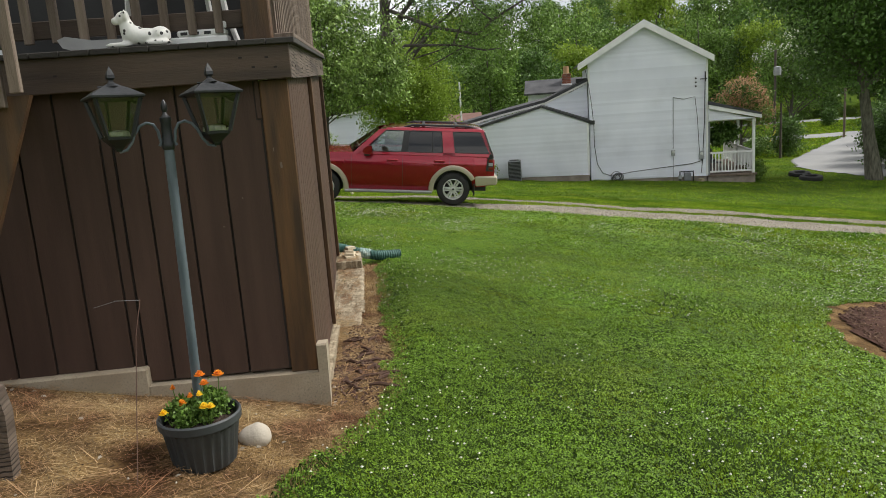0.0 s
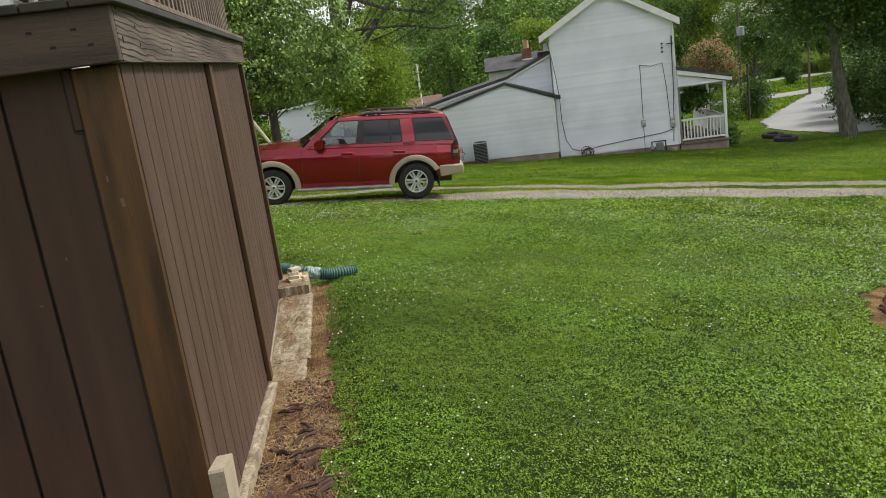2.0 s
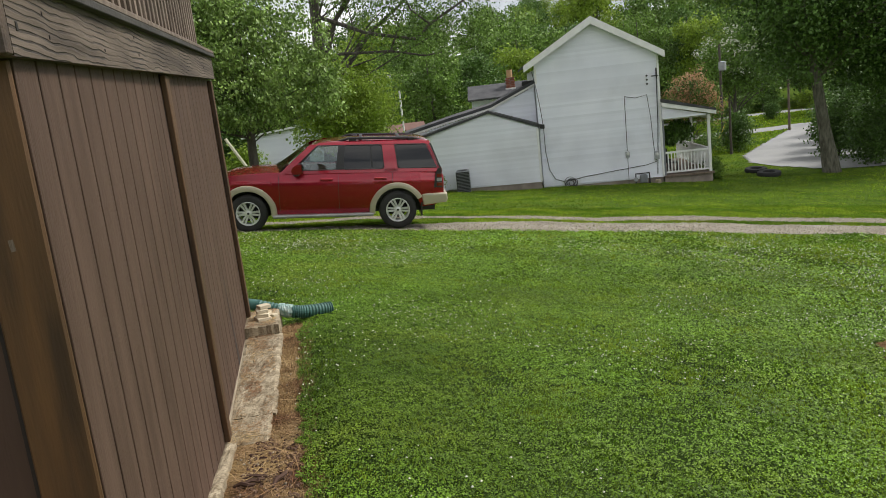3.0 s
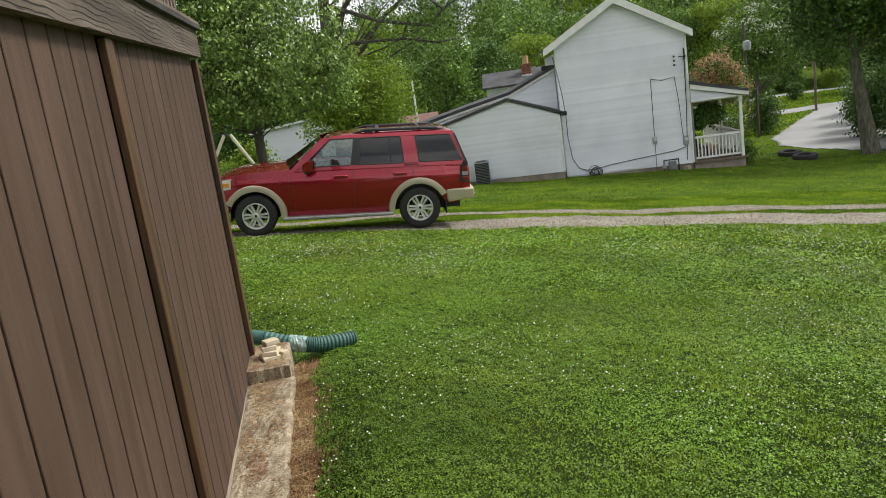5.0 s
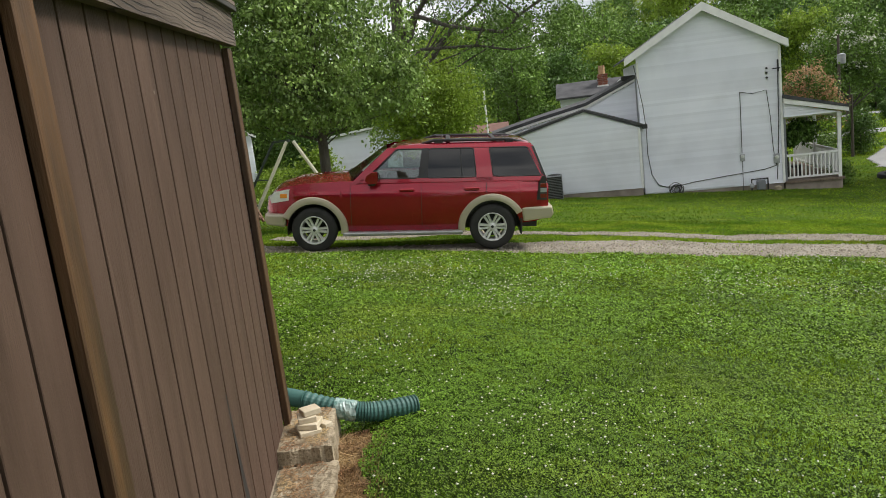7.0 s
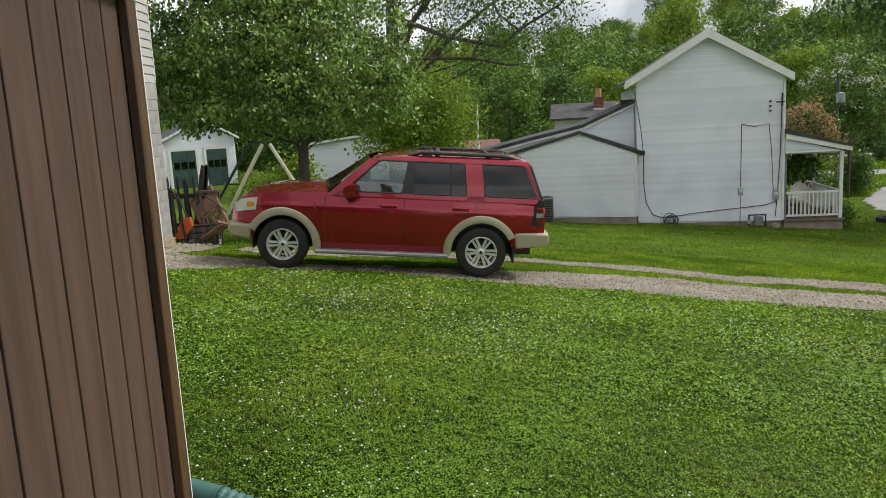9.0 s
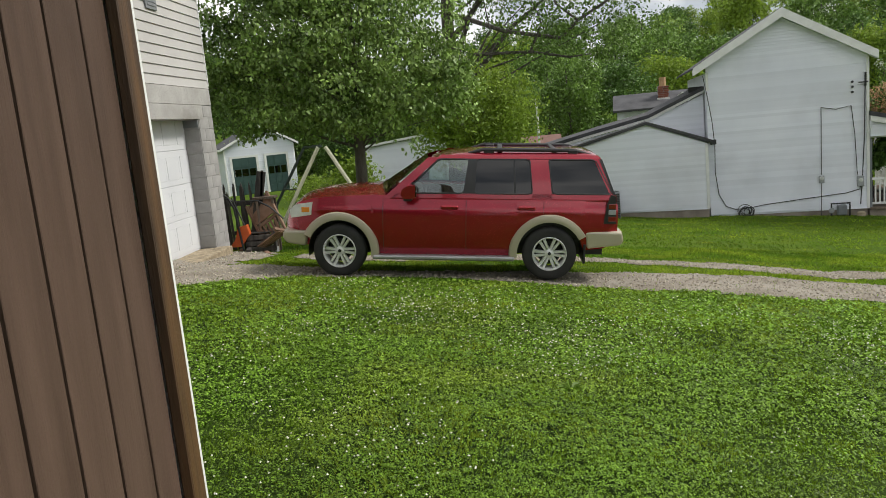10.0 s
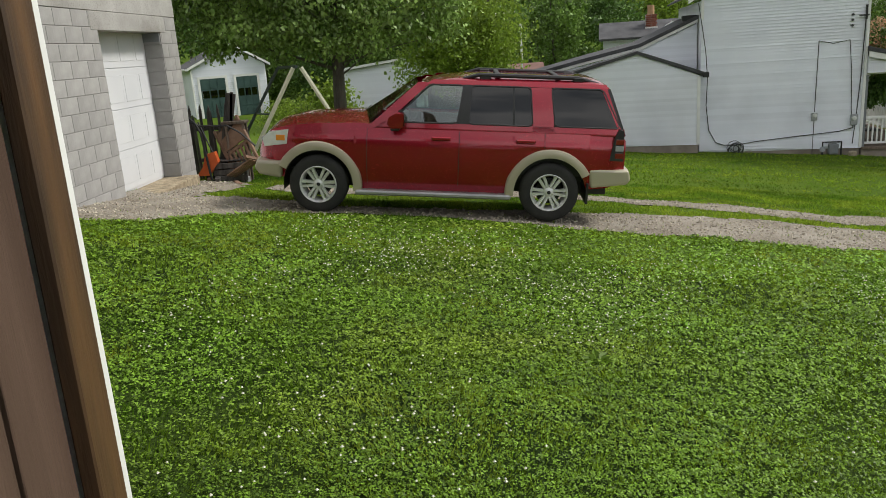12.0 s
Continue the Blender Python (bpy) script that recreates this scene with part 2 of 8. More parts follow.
M = {}
M["lawn"] = surf("lawn_soil_and_thatch", (0.016, 0.03, 0.006), (0.035, 0.06, 0.01), scale=0.5, rough=0.95, bump=0.9, fine=38, c3=(0.022, 0.036, 0.008), dist=0.03, spec=0.05)
M["turf"] = surf("close_mown_turf", (0.046, 0.09, 0.009), (0.082, 0.135, 0.014), scale=0.45, rough=0.95, bump=0.7, fine=30, c3=(0.092, 0.12, 0.018), dist=0.03, spec=0.05)
M["blade"] = surf("grass_blades", (0.085, 0.2, 0.016), (0.27, 0.37, 0.026), scale=0.6, rough=0.6, bump=0, fine=1.2, c3=(0.31, 0.37, 0.04), island=0.55, wear=0.85, translucent=0.45, spec=0.12)
M["clover"] = surf("clover_leaves", (0.095, 0.2, 0.014), (0.2, 0.325, 0.026), scale=0.7, rough=0.5, bump=0, fine=1.1, c3=(0.2, 0.31, 0.03), island=0.65, translucent=0.3, spec=0.3, wear=0.85)
M["flower_white"] = surf("clover_flowers", (0.58, 0.58, 0.46), (0.76, 0.75, 0.64), scale=3, rough=0.8, bump=0, island=0.2, spec=0.2)
M["gravel"] = surf("gravel", (0.22, 0.19, 0.15), (0.33, 0.3, 0.25), scale=1.4, rough=0.95, bump=1.0, fine=45, c3=(0.2, 0.18, 0.15), dist=0.03, spec=0.2)
M["pebble"] = surf("pebbles", (0.27, 0.235, 0.18), (0.41, 0.37, 0.3), scale=5, rough=0.9, bump=0.2, fine=60, island=0.4, spec=0.2)
M["asphalt"] = surf("pale_old_asphalt", (0.25, 0.25, 0.25), (0.31, 0.31, 0.305), scale=0.4, rough=0.9, bump=0.4, fine=40, dist=0.01)
M["mulch"] = surf("dry_needle_mulch", (0.075, 0.04, 0.015), (0.29, 0.185, 0.08), scale=3.5, rough=0.95, bump=1.0, fine=70, c3=(0.05, 0.03, 0.017), dist=0.03, spec=0.1)
M["straw"] = surf("dry_needles", (0.19, 0.105, 0.048), (0.38, 0.26, 0.14), scale=3.5, rough=0.85, bump=0, island=0.65, spec=0.2)
M["darkmulch"] = surf("dark_bark_mulch", (0.06, 0.03, 0.022), (0.1, 0.055, 0.04), scale=3, rough=0.95, bump=1.0, fine=45, dist=0.03, spec=0.1)
M["bark_chip"] = surf("bark_chips", (0.07, 0.04, 0.03), (0.14, 0.085, 0.06), scale=4, rough=0.9, bump=0.3, fine=40, island=0.4, spec=0.2)
M["concrete"] = surf("weathered_concrete", (0.31, 0.25, 0.175), (0.42, 0.355, 0.26), scale=4, rough=0.9, bump=0.15, fine=90, c3=(0.27, 0.23, 0.17), wear=0.8)
M["grey_concrete"] = surf("stained_grey_concrete", (0.33, 0.32, 0.3), (0.43, 0.42, 0.4), scale=2.5, rough=0.9, bump=0.25, fine=50, c3=(0.28, 0.27, 0.25), wear=0.7)
M["slab"] = surf("littered_concrete_slab", (0.24, 0.19, 0.12), (0.43, 0.36, 0.25), scale=11, rough=0.95, bump=0.8, fine=70, c3=(0.15, 0.11, 0.065), wear=0.8)
# One paint, light put into its tone: darker front copy, lighter side copy.
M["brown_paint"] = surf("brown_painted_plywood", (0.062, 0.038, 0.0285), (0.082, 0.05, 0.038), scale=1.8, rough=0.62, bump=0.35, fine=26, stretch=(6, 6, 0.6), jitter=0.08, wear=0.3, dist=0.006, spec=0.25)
M["brown_lit"] = surf("lit_brown_painted_plywood", (0.076, 0.047, 0.034), (0.108, 0.068, 0.05), scale=2.2, rough=0.66, bump=0.6, fine=24, stretch=(6, 6, 0.6), jitter=0.08, wear=0.35, dist=0.006, spec=0.2)
M["deck_dark"] = surf("dark_decking", (0.025, 0.022, 0.02), (0.05, 0.045, 0.04), scale=3, rough=0.85, bump=0.5, fine=26, jitter=0.2, wear=0.5)
M["stain"] = surf("brown_stained_timber", (0.045, 0.023, 0.01), (0.125, 0.06, 0.021), scale=2.2, rough=0.6, bump=0.35, fine=22, stretch=(7, 7, 0.7), jitter=0.12, wear=0.55, dist=0.006)
M["stain_x"] = surf("brown_stained_rim_board", (0.046, 0.03, 0.021), (0.082, 0.054, 0.037), scale=2.2, rough=0.65, bump=0.4, fine=22, stretch=(0.7, 7, 7), jitter=0.1, wear=0.6, dist=0.006)
M["stain_y"] = grained("weathered_rim_board", (0.06, 0.042, 0.03), (0.155, 0.118, 0.09), (0.022, 0.016, 0.012))
M["old_wood"] = surf("grey_weathered_wood", (0.11, 0.08, 0.06), (0.2, 0.155, 0.12), scale=3, rough=0.85, bump=0.6, fine=26, stretch=(8, 8, 0.8), jitter=0.2, wear=0.6, dist=0.006)
M["dark_gap"] = surf("dark_sheathing", (0.02, 0.016, 0.014), (0.03, 0.024, 0.02), scale=4, rough=0.9, bump=0.1)
M["white_trim"] = surf("white_painted_trim", (0.72, 0.72, 0.7), (0.8, 0.8, 0.78), scale=3, rough=0.5, bump=0.08, wear=0.2)
M["siding"] = surf("white_vinyl_siding", (0.76, 0.785, 0.84), (0.82, 0.84, 0.89), scale=0.8, rough=0.5, bump=0.06, jitter=0.05, wear=0.35)
M["siding_cream"] = surf("cream_vinyl_siding", (0.46, 0.447, 0.43), (0.52, 0.506, 0.488), scale=0.8, rough=0.5, bump=0.06, jitter=0.04, wear=0.25)
M["block"] = surf("painted_concrete_block", (0.27, 0.264, 0.253), (0.36, 0.351, 0.338), scale=3.5, rough=0.9, bump=0.45, fine=45, jitter=0.07, wear=0.55)
M["mortar"] = surf("mortar", (0.25, 0.243, 0.233), (0.34, 0.33, 0.318), scale=5, rough=0.95, bump=0.4)
M["foundation"] = surf("brown_foundation_block", (0.23, 0.19, 0.16), (0.33, 0.28, 0.24), scale=3, rough=0.95, bump=0.4, fine=30, wear=0.5)
M["shingle"] = surf("grey_roof_shingles", (0.045, 0.045, 0.049), (0.085, 0.085, 0.09), scale=2, rough=0.9, bump=0.6, fine=20, stretch=(1, 1, 1), wear=0.4)
M["brown_roof"] = surf("brown_roof_shingles", (0.15, 0.08, 0.065), (0.21, 0.12, 0.1), scale=2, rough=0.9, bump=0.5, fine=20, wear=0.4)
M["brick"] = surf("red_brick", (0.2, 0.07, 0.045), (0.3, 0.11, 0.07), scale=6, rough=0.9, bump=0.3, jitter=0.2)
M["clay"] = surf("clay_flue", (0.42, 0.25, 0.13), (0.5, 0.31, 0.17), scale=6, rough=0.8, bump=0.1)
M["bark"] = surf("tree_bark", (0.06, 0.05, 0.042), (0.13, 0.115, 0.1), scale=3, rough=0.95, bump=1.0, fine=18, stretch=(3, 3, 0.7), dist=0.03, wear=0.4)
M["moss_bark"] = surf("mossy_grey_bark", (0.075, 0.07, 0.05), (0.19, 0.18, 0.14), scale=4, rough=0.95, bump=1.0, fine=20, stretch=(3, 3, 0.8), dist=0.03, wear=0.6)
M["leaf_pear"] = surf("pear_leaves", (0.1, 0.185, 0.04), (0.29, 0.41, 0.1), scale=0.9, rough=0.45, bump=0, fine=2.5, island=0.5, translucent=0.15, spec=0.35)
M["leaf_dark"] = surf("dark_leaves", (0.052, 0.115, 0.022), (0.125, 0.215, 0.044), scale=0.4, rough=0.5, bump=0, fine=2.0, island=0.45, translucent=0.2, spec=0.3)
M["leaf_mid"] = surf("fresh_leaves", (0.07, 0.145, 0.024), (0.185, 0.29, 0.052), scale=0.35, rough=0.5, bump=0, fine=2.0, island=0.5, translucent=0.2, spec=0.3)
M["leaf_light"] = surf("light_leaves", (0.145, 0.235, 0.026), (0.27, 0.37, 0.046), scale=0.35, rough=0.5, bump=0, fine=2.0, island=0.4, translucent=0.4, spec=0.3)
M["leaf_pink"] = surf("faded_pink_blossom", (0.42, 0.23, 0.13), (0.56, 0.36, 0.22), scale=1.2, rough=0.7, bump=0, fine=3.0, island=0.3, translucent=0.3, spec=0.2)
M["leaf_white"] = surf("white_blossom", (0.55, 0.57, 0.48), (0.7, 0.7, 0.62), scale=1.2, rough=0.7, bump=0, fine=3.0, island=0.2, translucent=0.3, spec=0.2)
M["red_paint"] = surf("red_metallic_paint", (0.29, 0.0035, 0.017), (0.34, 0.005, 0.021), scale=0.8, rough=0.24, bump=0, metallic=0.55, coat=1.0, wear=0.06)
M["tan_paint"] = surf("tan_metallic_paint", (0.42, 0.37, 0.28), (0.46, 0.41, 0.31), scale=0.8, rough=0.42, bump=0, metallic=0.3, coat=0.5)
M["black_plastic"] = surf("black_plastic", (0.014, 0.014, 0.015), (0.022, 0.022, 0.023), scale=5, rough=0.5, bump=0.05)
M["tyre_rubber"] = surf("tyre_rubber", (0.017, 0.017, 0.017), (0.03, 0.029, 0.027), scale=6, rough=0.85, bump=0.1)
M["alloy"] = surf("silver_alloy", (0.66, 0.66, 0.65), (0.72, 0.72, 0.71), scale=4, rough=0.35, bump=0, metallic=0.35)
M["step_metal"] = surf("grey_step_metal", (0.3, 0.3, 0.3), (0.4, 0.4, 0.4), scale=5, rough=0.45, bump=0.05, metallic=0.5)
M["lamp_glass"] = surf("headlamp_glass", (0.6, 0.6, 0.58), (0.74, 0.74, 0.72), scale=9, rough=0.15, bump=0, coat=1.0)
M["amber"] = surf("amber_lens", (0.7, 0.22, 0.03), (0.8, 0.28, 0.04), scale=9, rough=0.2, bump=0, coat=1.0)
M["red_lens"] = surf("red_lens", (0.15, 0.005, 0.008), (0.2, 0.007, 0.01), scale=9, rough=0.15, bump=0, coat=1.0)
M["tinted"] = glazing("dark_tinted_glass", (0.02, 0.024, 0.028), ior=1.65)
M["clear"] = glazing("greenish_car_glass", (0.74, 0.82, 0.78), ior=2.1)
M["lantern_glass"] = glazing("lantern_glass", (0.97, 0.98, 0.94), 0.12, 1.8)
M["seat_cloth"] = surf("tan_seat_cloth", (0.2, 0.17, 0.13), (0.26, 0.22, 0.17), scale=8, rough=0.9, bump=0.1)
M["lamp_black"] = surf("black_lamp_metal", (0.01, 0.011, 0.012), (0.022, 0.024, 0.026), scale=7, rough=0.4, bump=0.15, metallic=0.0, wear=0.3, spec=0.4)
M["pole_grey"] = surf("weathered_blue_grey_pole", (0.06, 0.083, 0.097), (0.115, 0.14, 0.155), scale=6, rough=0.6, bump=0.1, metallic=0.2, stretch=(4, 4, 0.7), wear=0.5)
M["pot"] = surf("dark_grey_plastic_pot", (0.03, 0.034, 0.036), (0.055, 0.06, 0.062), scale=5, rough=0.6, bump=0.1, wear=0.4)
M["soil"] = surf("potting_soil", (0.03, 0.02, 0.014), (0.06, 0.04, 0.028), scale=12, rough=1.0, bump=1.0, fine=60, dist=0.02)
M["orange_petal"] = surf("orange_petals", (0.8, 0.22, 0.01), (0.85, 0.33, 0.02), scale=20, rough=0.7, bump=0, island=0.2, translucent=0.2)
M["yellow_petal"] = surf("yellow_petals", (0.85, 0.55, 0.01), (0.9, 0.65, 0.03), scale=20, rough=0.7, bump=0, island=0.2, translucent=0.2)
M["rock"] = surf("pale_field_stone", (0.4, 0.35, 0.28), (0.52, 0.47, 0.39), scale=5, rough=0.9, bump=0.3, wear=0.4)
M["pale_stone"] = surf("pale_wood_offcuts", (0.5, 0.42, 0.29), (0.63, 0.55, 0.41), scale=8, rough=0.85, bump=0.3, jitter=0.1)
M["hose"] = surf("green_drain_hose", (0.03, 0.1, 0.085), (0.06, 0.15, 0.13), scale=6, rough=0.5, bump=0.05, wear=0.3)
M["tape"] = surf("pale_teal_tape", (0.12, 0.24, 0.21), (0.4, 0.5, 0.47), scale=26, rough=0.35, bump=0.3, fine=60)
M["ceramic"] = surf("white_painted_ceramic", (0.7, 0.69, 0.65), (0.78, 0.77, 0.73), scale=8, rough=0.35, bump=0.05, wear=0.2)
M["spotted"] = surf("white_ceramic_with_black_spots", (0.7, 0.69, 0.65), (0.78, 0.77, 0.73), scale=8, rough=0.35, bump=0.05)
nd, lk = M["spotted"].node_tree.nodes, M["spotted"].node_tree.links
spot, ramp, mixer, coords = nd.new("ShaderNodeTexVoronoi"), nd.new("ShaderNodeMapRange"), nd.new("ShaderNodeMix"), nd.new("ShaderNodeTexCoord")
spot.inputs["Scale"].default_value = 26
ramp.inputs["From Min"].default_value, ramp.inputs["From Max"].default_value = 0.24, 0.29
ramp.inputs["To Min"].default_value, ramp.inputs["To Max"].default_value = 1.0, 0.0
mixer.data_type = "RGBA"
mixer.inputs["A"].default_value, mixer.inputs["B"].default_value = (0.74, 0.73, 0.69, 1), (0.03, 0.028, 0.026, 1)
lk.new(coords.outputs["Object"], spot.inputs["Vector"])
lk.new(spot.outputs["Distance"], ramp.inputs["Value"])
lk.new(ramp.outputs["Result"], mixer.inputs["Factor"])
lk.new(mixer.outputs["Result"], nd["Principled BSDF"].inputs["Base Color"])
M["grey_plastic"] = surf("grey_plastic", (0.3, 0.3, 0.3), (0.38, 0.38, 0.38), scale=5, rough=0.5, bump=0.05)
M["door_white"] = surf("white_enamel_door", (0.62, 0.63, 0.65), (0.68, 0.69, 0.7), scale=1.5, rough=0.45, bump=0.05, wear=0.15)
M["green_door"] = surf("dark_green_door", (0.025, 0.06, 0.055), (0.04, 0.085, 0.075), scale=2, rough=0.6, bump=0.1)
M["utility"] = surf("grey_utility_box", (0.3, 0.31, 0.32), (0.4, 0.41, 0.42), scale=6, rough=0.5, bump=0.05, metallic=0.2)
M["cable"] = surf("dark_cable", (0.03, 0.03, 0.03), (0.06, 0.06, 0.06), scale=9, rough=0.7, bump=0)
M["fence_wood"] = surf("dark_old_fence_wood", (0.035, 0.031, 0.028), (0.1, 0.09, 0.08), scale=3, rough=0.9, bump=0.4, stretch=(5, 5, 0.8), jitter=0.25)
M["swing_steel"] = surf("dark_green_steel", (0.035, 0.05, 0.045), (0.06, 0.08, 0.07), scale=5, rough=0.5, bump=0.05, metallic=0.3)
M["pale_wood"] = surf("pale_treated_wood", (0.6, 0.6, 0.44), (0.72, 0.71, 0.55), scale=3, rough=0.8, bump=0.2)
M["red_wood"] = surf("worn_red_brown_wood", (0.17, 0.095, 0.06), (0.3, 0.19, 0.13), scale=4, rough=0.85, bump=0.3, jitter=0.15, wear=0.5)
M["orange_plastic"] = surf("orange_plastic", (0.6, 0.1, 0.02), (0.7, 0.14, 0.03), scale=6, rough=0.5, bump=0)
M["pole_wood"] = surf("utility_pole_wood", (0.06, 0.05, 0.04), (0.11, 0.09, 0.075), scale=3, rough=0.9, bump=0.4, stretch=(6, 6, 0.5))
M["yellow_guard"] = surf("yellow_guy_guard", (0.65, 0.55, 0.05), (0.72, 0.62, 0.08), scale=5, rough=0.6, bump=0)
M["dark_shutter"] = surf("grey_shutter", (0.16, 0.17, 0.18), (0.22, 0.23, 0.24), scale=4, rough=0.6, bump=0.05)

# ---- ground ----


def axis(lo, hi, mid0, mid1, fine, grow=1.25):
    """Coordinates that are close together from mid0 to mid1 and spread out beyond."""
    out = list(np.arange(mid0, mid1 + 1e-6, fine))
    step = fine
    while out[-1] < hi:
        step *= grow
        out.append(out[-1] + step)
    step, front = fine, []
    p = mid0
    while p > lo:
        step *= grow
        p -= step
        front.append(p)
    return np.array(front[::-1] + out)


def sheet(name, xs, ys, zfun, inside=None, dz=0.0, smooth=True):
    gx, gy = np.meshgrid(xs, ys)
    zz = zfun(gx, gy) + dz
    nx, ny = len(xs), len(ys)
    verts = np.stack([gx.ravel(), gy.ravel(), zz.ravel()], 1)
    i, j = np.meshgrid(np.arange(nx - 1), np.arange(ny - 1))
    a = (j * nx + i).ravel()
    faces = np.stack([a, a + 1, a + 1 + nx, a + nx], 1)
    if inside is not None:
        cx = verts[faces].mean(1)
        faces = faces[inside(cx[:, 0], cx[:, 1])]
        used = np.unique(faces)
        remap = np.zeros(len(verts), int)
        remap[used] = np.arange(len(used))
        verts, faces = verts[used], remap[faces]
    return mesh_from(name, verts.tolist(), faces.tolist(), smooth)


def wob(x, y, f=1.0, seed=0.0):
    """A smooth ripple from -1 to 1."""
    return (np.sin(1.7 * f * x + seed) + np.sin(2.3 * f * y + 1.3 + seed) + np.sin(3.1 * f * (x + y) + 2 * seed) + np.sin(5.3 * f * (x - 0.6 * y) + seed)) / 4


def drive_mid(x):
    return 18.35 + 0.10 * np.sin(0.35 * x)


def on_track(x, y):
    """The two gravel wheel tracks and the gravel apron before the garage."""
    e = 0.24 * wob(x, y, 1.1, 1.0) + 0.1 * wob(x, y, 4.0, 2.0)
    d = y - drive_mid(x)
    width = 0.62 + 0.12 * np.sin(0.4 * x)
    shift = np.clip((1.5 - x) / 2, 0, 1)
    near = (np.abs(d + 0.74 - 0.06 * shift) < width + 0.09 - 0.22 * shift + 0.6 * e) & (x > -3.6) & (x < 60)
    far = (np.abs(d - 0.95 - 0.22 * np.clip(5.0 - x, 0, 4)) < 0.42 + 0.8 * e) & (x > -3.8) & (x < 60)
    apron = (x > -5.4) & (x < -2.6 + 2 * e) & (y > 14.9 + 1.05 * (x + 5.2) + e) & (y < np.where(x < -4.2 + e, 20.6, 18.3) + e)
    return near | far | apron


C0, YAW = (-0.752, 4.21), 5.54
shed_m = pose(C0[0], C0[1], 0, 0, 0, YAW)
_c, _s = math.cos(radians(YAW)), math.sin(radians(YAW))


def to_shed(x, y):
    dx, dy = x - C0[0], y - C0[1]
    return _c * dx + _s * dy, -_s * dx + _c * dy


def on_needles(x, y):
    """The bed of dry needles along the shed."""
    u, v = to_shed(x, y)
    e = 0.05 * wob(x, y, 3.0) + 0.035 * wob(x, y, 9.0, 2.0)
    edge = np.where(v < 0.9, 0.40 - 0.05 * np.abs(v - 0.4) + 0.36 * np.minimum(v, 0), 0.47 - 0.02 * np.minimum(v - 0.9, 1.5)) + e
    return (u < edge) & (v > -2.2) & (v < 4.95 + e) & (u > -3.2)


def bed_r(x, y, cx, cy, a, b):
    """Distance from the middle of an oval that lies askew, 1 at its edge."""
    p, q = (x - cx + y - cy) / 1.4142, (y - cy - x + cx) / 1.4142
    return np.hypot(p / a, q / b)


def on_dark_bed(x, y):
    return bed_r(x, y, 6.42, 7.43, 2.68, 2.04) < 1.0 + 0.05 * wob(x, y, 2.0)


def on_bed_rim(x, y):
    return bed_r(x, y, 6.3, 7.4, 2.85, 2.17) < 1.0 + 0.05 * wob(x, y, 2.5)


def on_lane(x, y):
    """The paved side lane and the two roads."""
    left = np.interp(y, [33.5, 36.7, 38.8, 42.5, 45.4, 51.0, 55.0, 58.0], [19.3, 18.5, 18.4, 19.9, 22.0, 26.3, 29.5, 32.5])
    right = np.interp(y, [33.0, 38.0, 42.0, 58.0], [27.0, 25.0, 25.5, 36.0])
    lane = (y > 33.7) & (y < 57) & (x > left + 0.08 * wob(x, y, 2.0)) & (x < right)
    road_a = (np.abs(y - 57 + 0.05 * (x - 26)) < 1.6) & (x > 10)
    road_b = (np.abs(y - 73 + 0.10 * (x - 34)) < 1.6) & (x > 5)
    return lane | road_a | road_b


gx_, gy_ = axis(-320, 320, -8, 30, 0.4), axis(-120, 420, -3, 40, 0.4)
gx_ = np.concatenate([gx_[gx_ < -3.3], np.arange(-3.3, 0.9, 0.08), gx_[gx_ > 0.95]])
gy_ = np.concatenate([gy_[gy_ < 1.75], np.arange(1.75, 10.2, 0.08), gy_[gy_ > 10.25]])
ground = part("ground", sheet("ground", gx_, gy_, ground_z), M["lawn"])
ground.data.materials.append(M["turf"])
mid = np.empty(len(ground.data.polygons) * 3)
ground.data.polygons.foreach_get("center", mid)
ground.data.polygons.foreach_set("material_index", ((mid[1::3] > 15.2) | (mid[1::3] < 2.1) | (mid[0::3] < -5.1) | (mid[0::3] > 9.4)).astype(np.int32))
tagged(ground, "mown green lawn with clover sloping down to the road", "lawn", kind="structure")
gravel = part("driveway", sheet("driveway", np.arange(-5.4, 40, 0.12), np.arange(14.8, 21.4, 0.1), ground_z, on_track, 0.012), M["gravel"])
tagged(gravel, "two pale gravel wheel tracks across the lawn", "driveway", kind="structure")
needles = part("needle_bed", sheet("needle_bed", np.arange(-4.2, 0.3, 0.03), np.arange(1.9, 9.6, 0.03), ground_z, on_needles, 0.012), M["mulch"])
tagged(needles, "bed of dry brown needles along the foundation", "mulch bed", kind="structure")
rim = part("bed_rim", sheet("bed_rim", np.arange(3.4, 9.2, 0.05), np.arange(4.6, 10.2, 0.05), ground_z, on_bed_rim, 0.012), M["mulch"])
tagged(rim, "pale dry ring of dead grass round the mulch bed", "bed edge", kind="structure")
dark = part("mulch_bed", sheet("mulch_bed", np.arange(3.8, 9.2, 0.05), np.arange(4.8, 10.1, 0.05), lambda x, y: ground_z(x, y) + 0.2 * np.clip(1.05 - bed_r(x, y, 6.42, 7.43, 2.68, 2.04), 0, 0.6), on_dark_bed, 0.02), M["darkmulch"])
tagged(dark, "low mound of dark brown bark mulch in the lawn", "mulch bed", kind="structure")
lane = part("road", sheet("road", np.arange(6, 90, 0.25), np.arange(33, 78, 0.14), ground_z, on_lane, 0.03), M["asphalt"])
tagged(lane, "pale grey paved lane and two roads beyond it", "road", kind="structure")

# ---- shed under the deck ----
BAND0, BAND1 = 1.679, 1.883
LONG = 4.94
DECK_SLOPE = 0.032
deck = thing("deck", shed_m, "brown timber deck over a shed clad in grooved plywood", "deck")


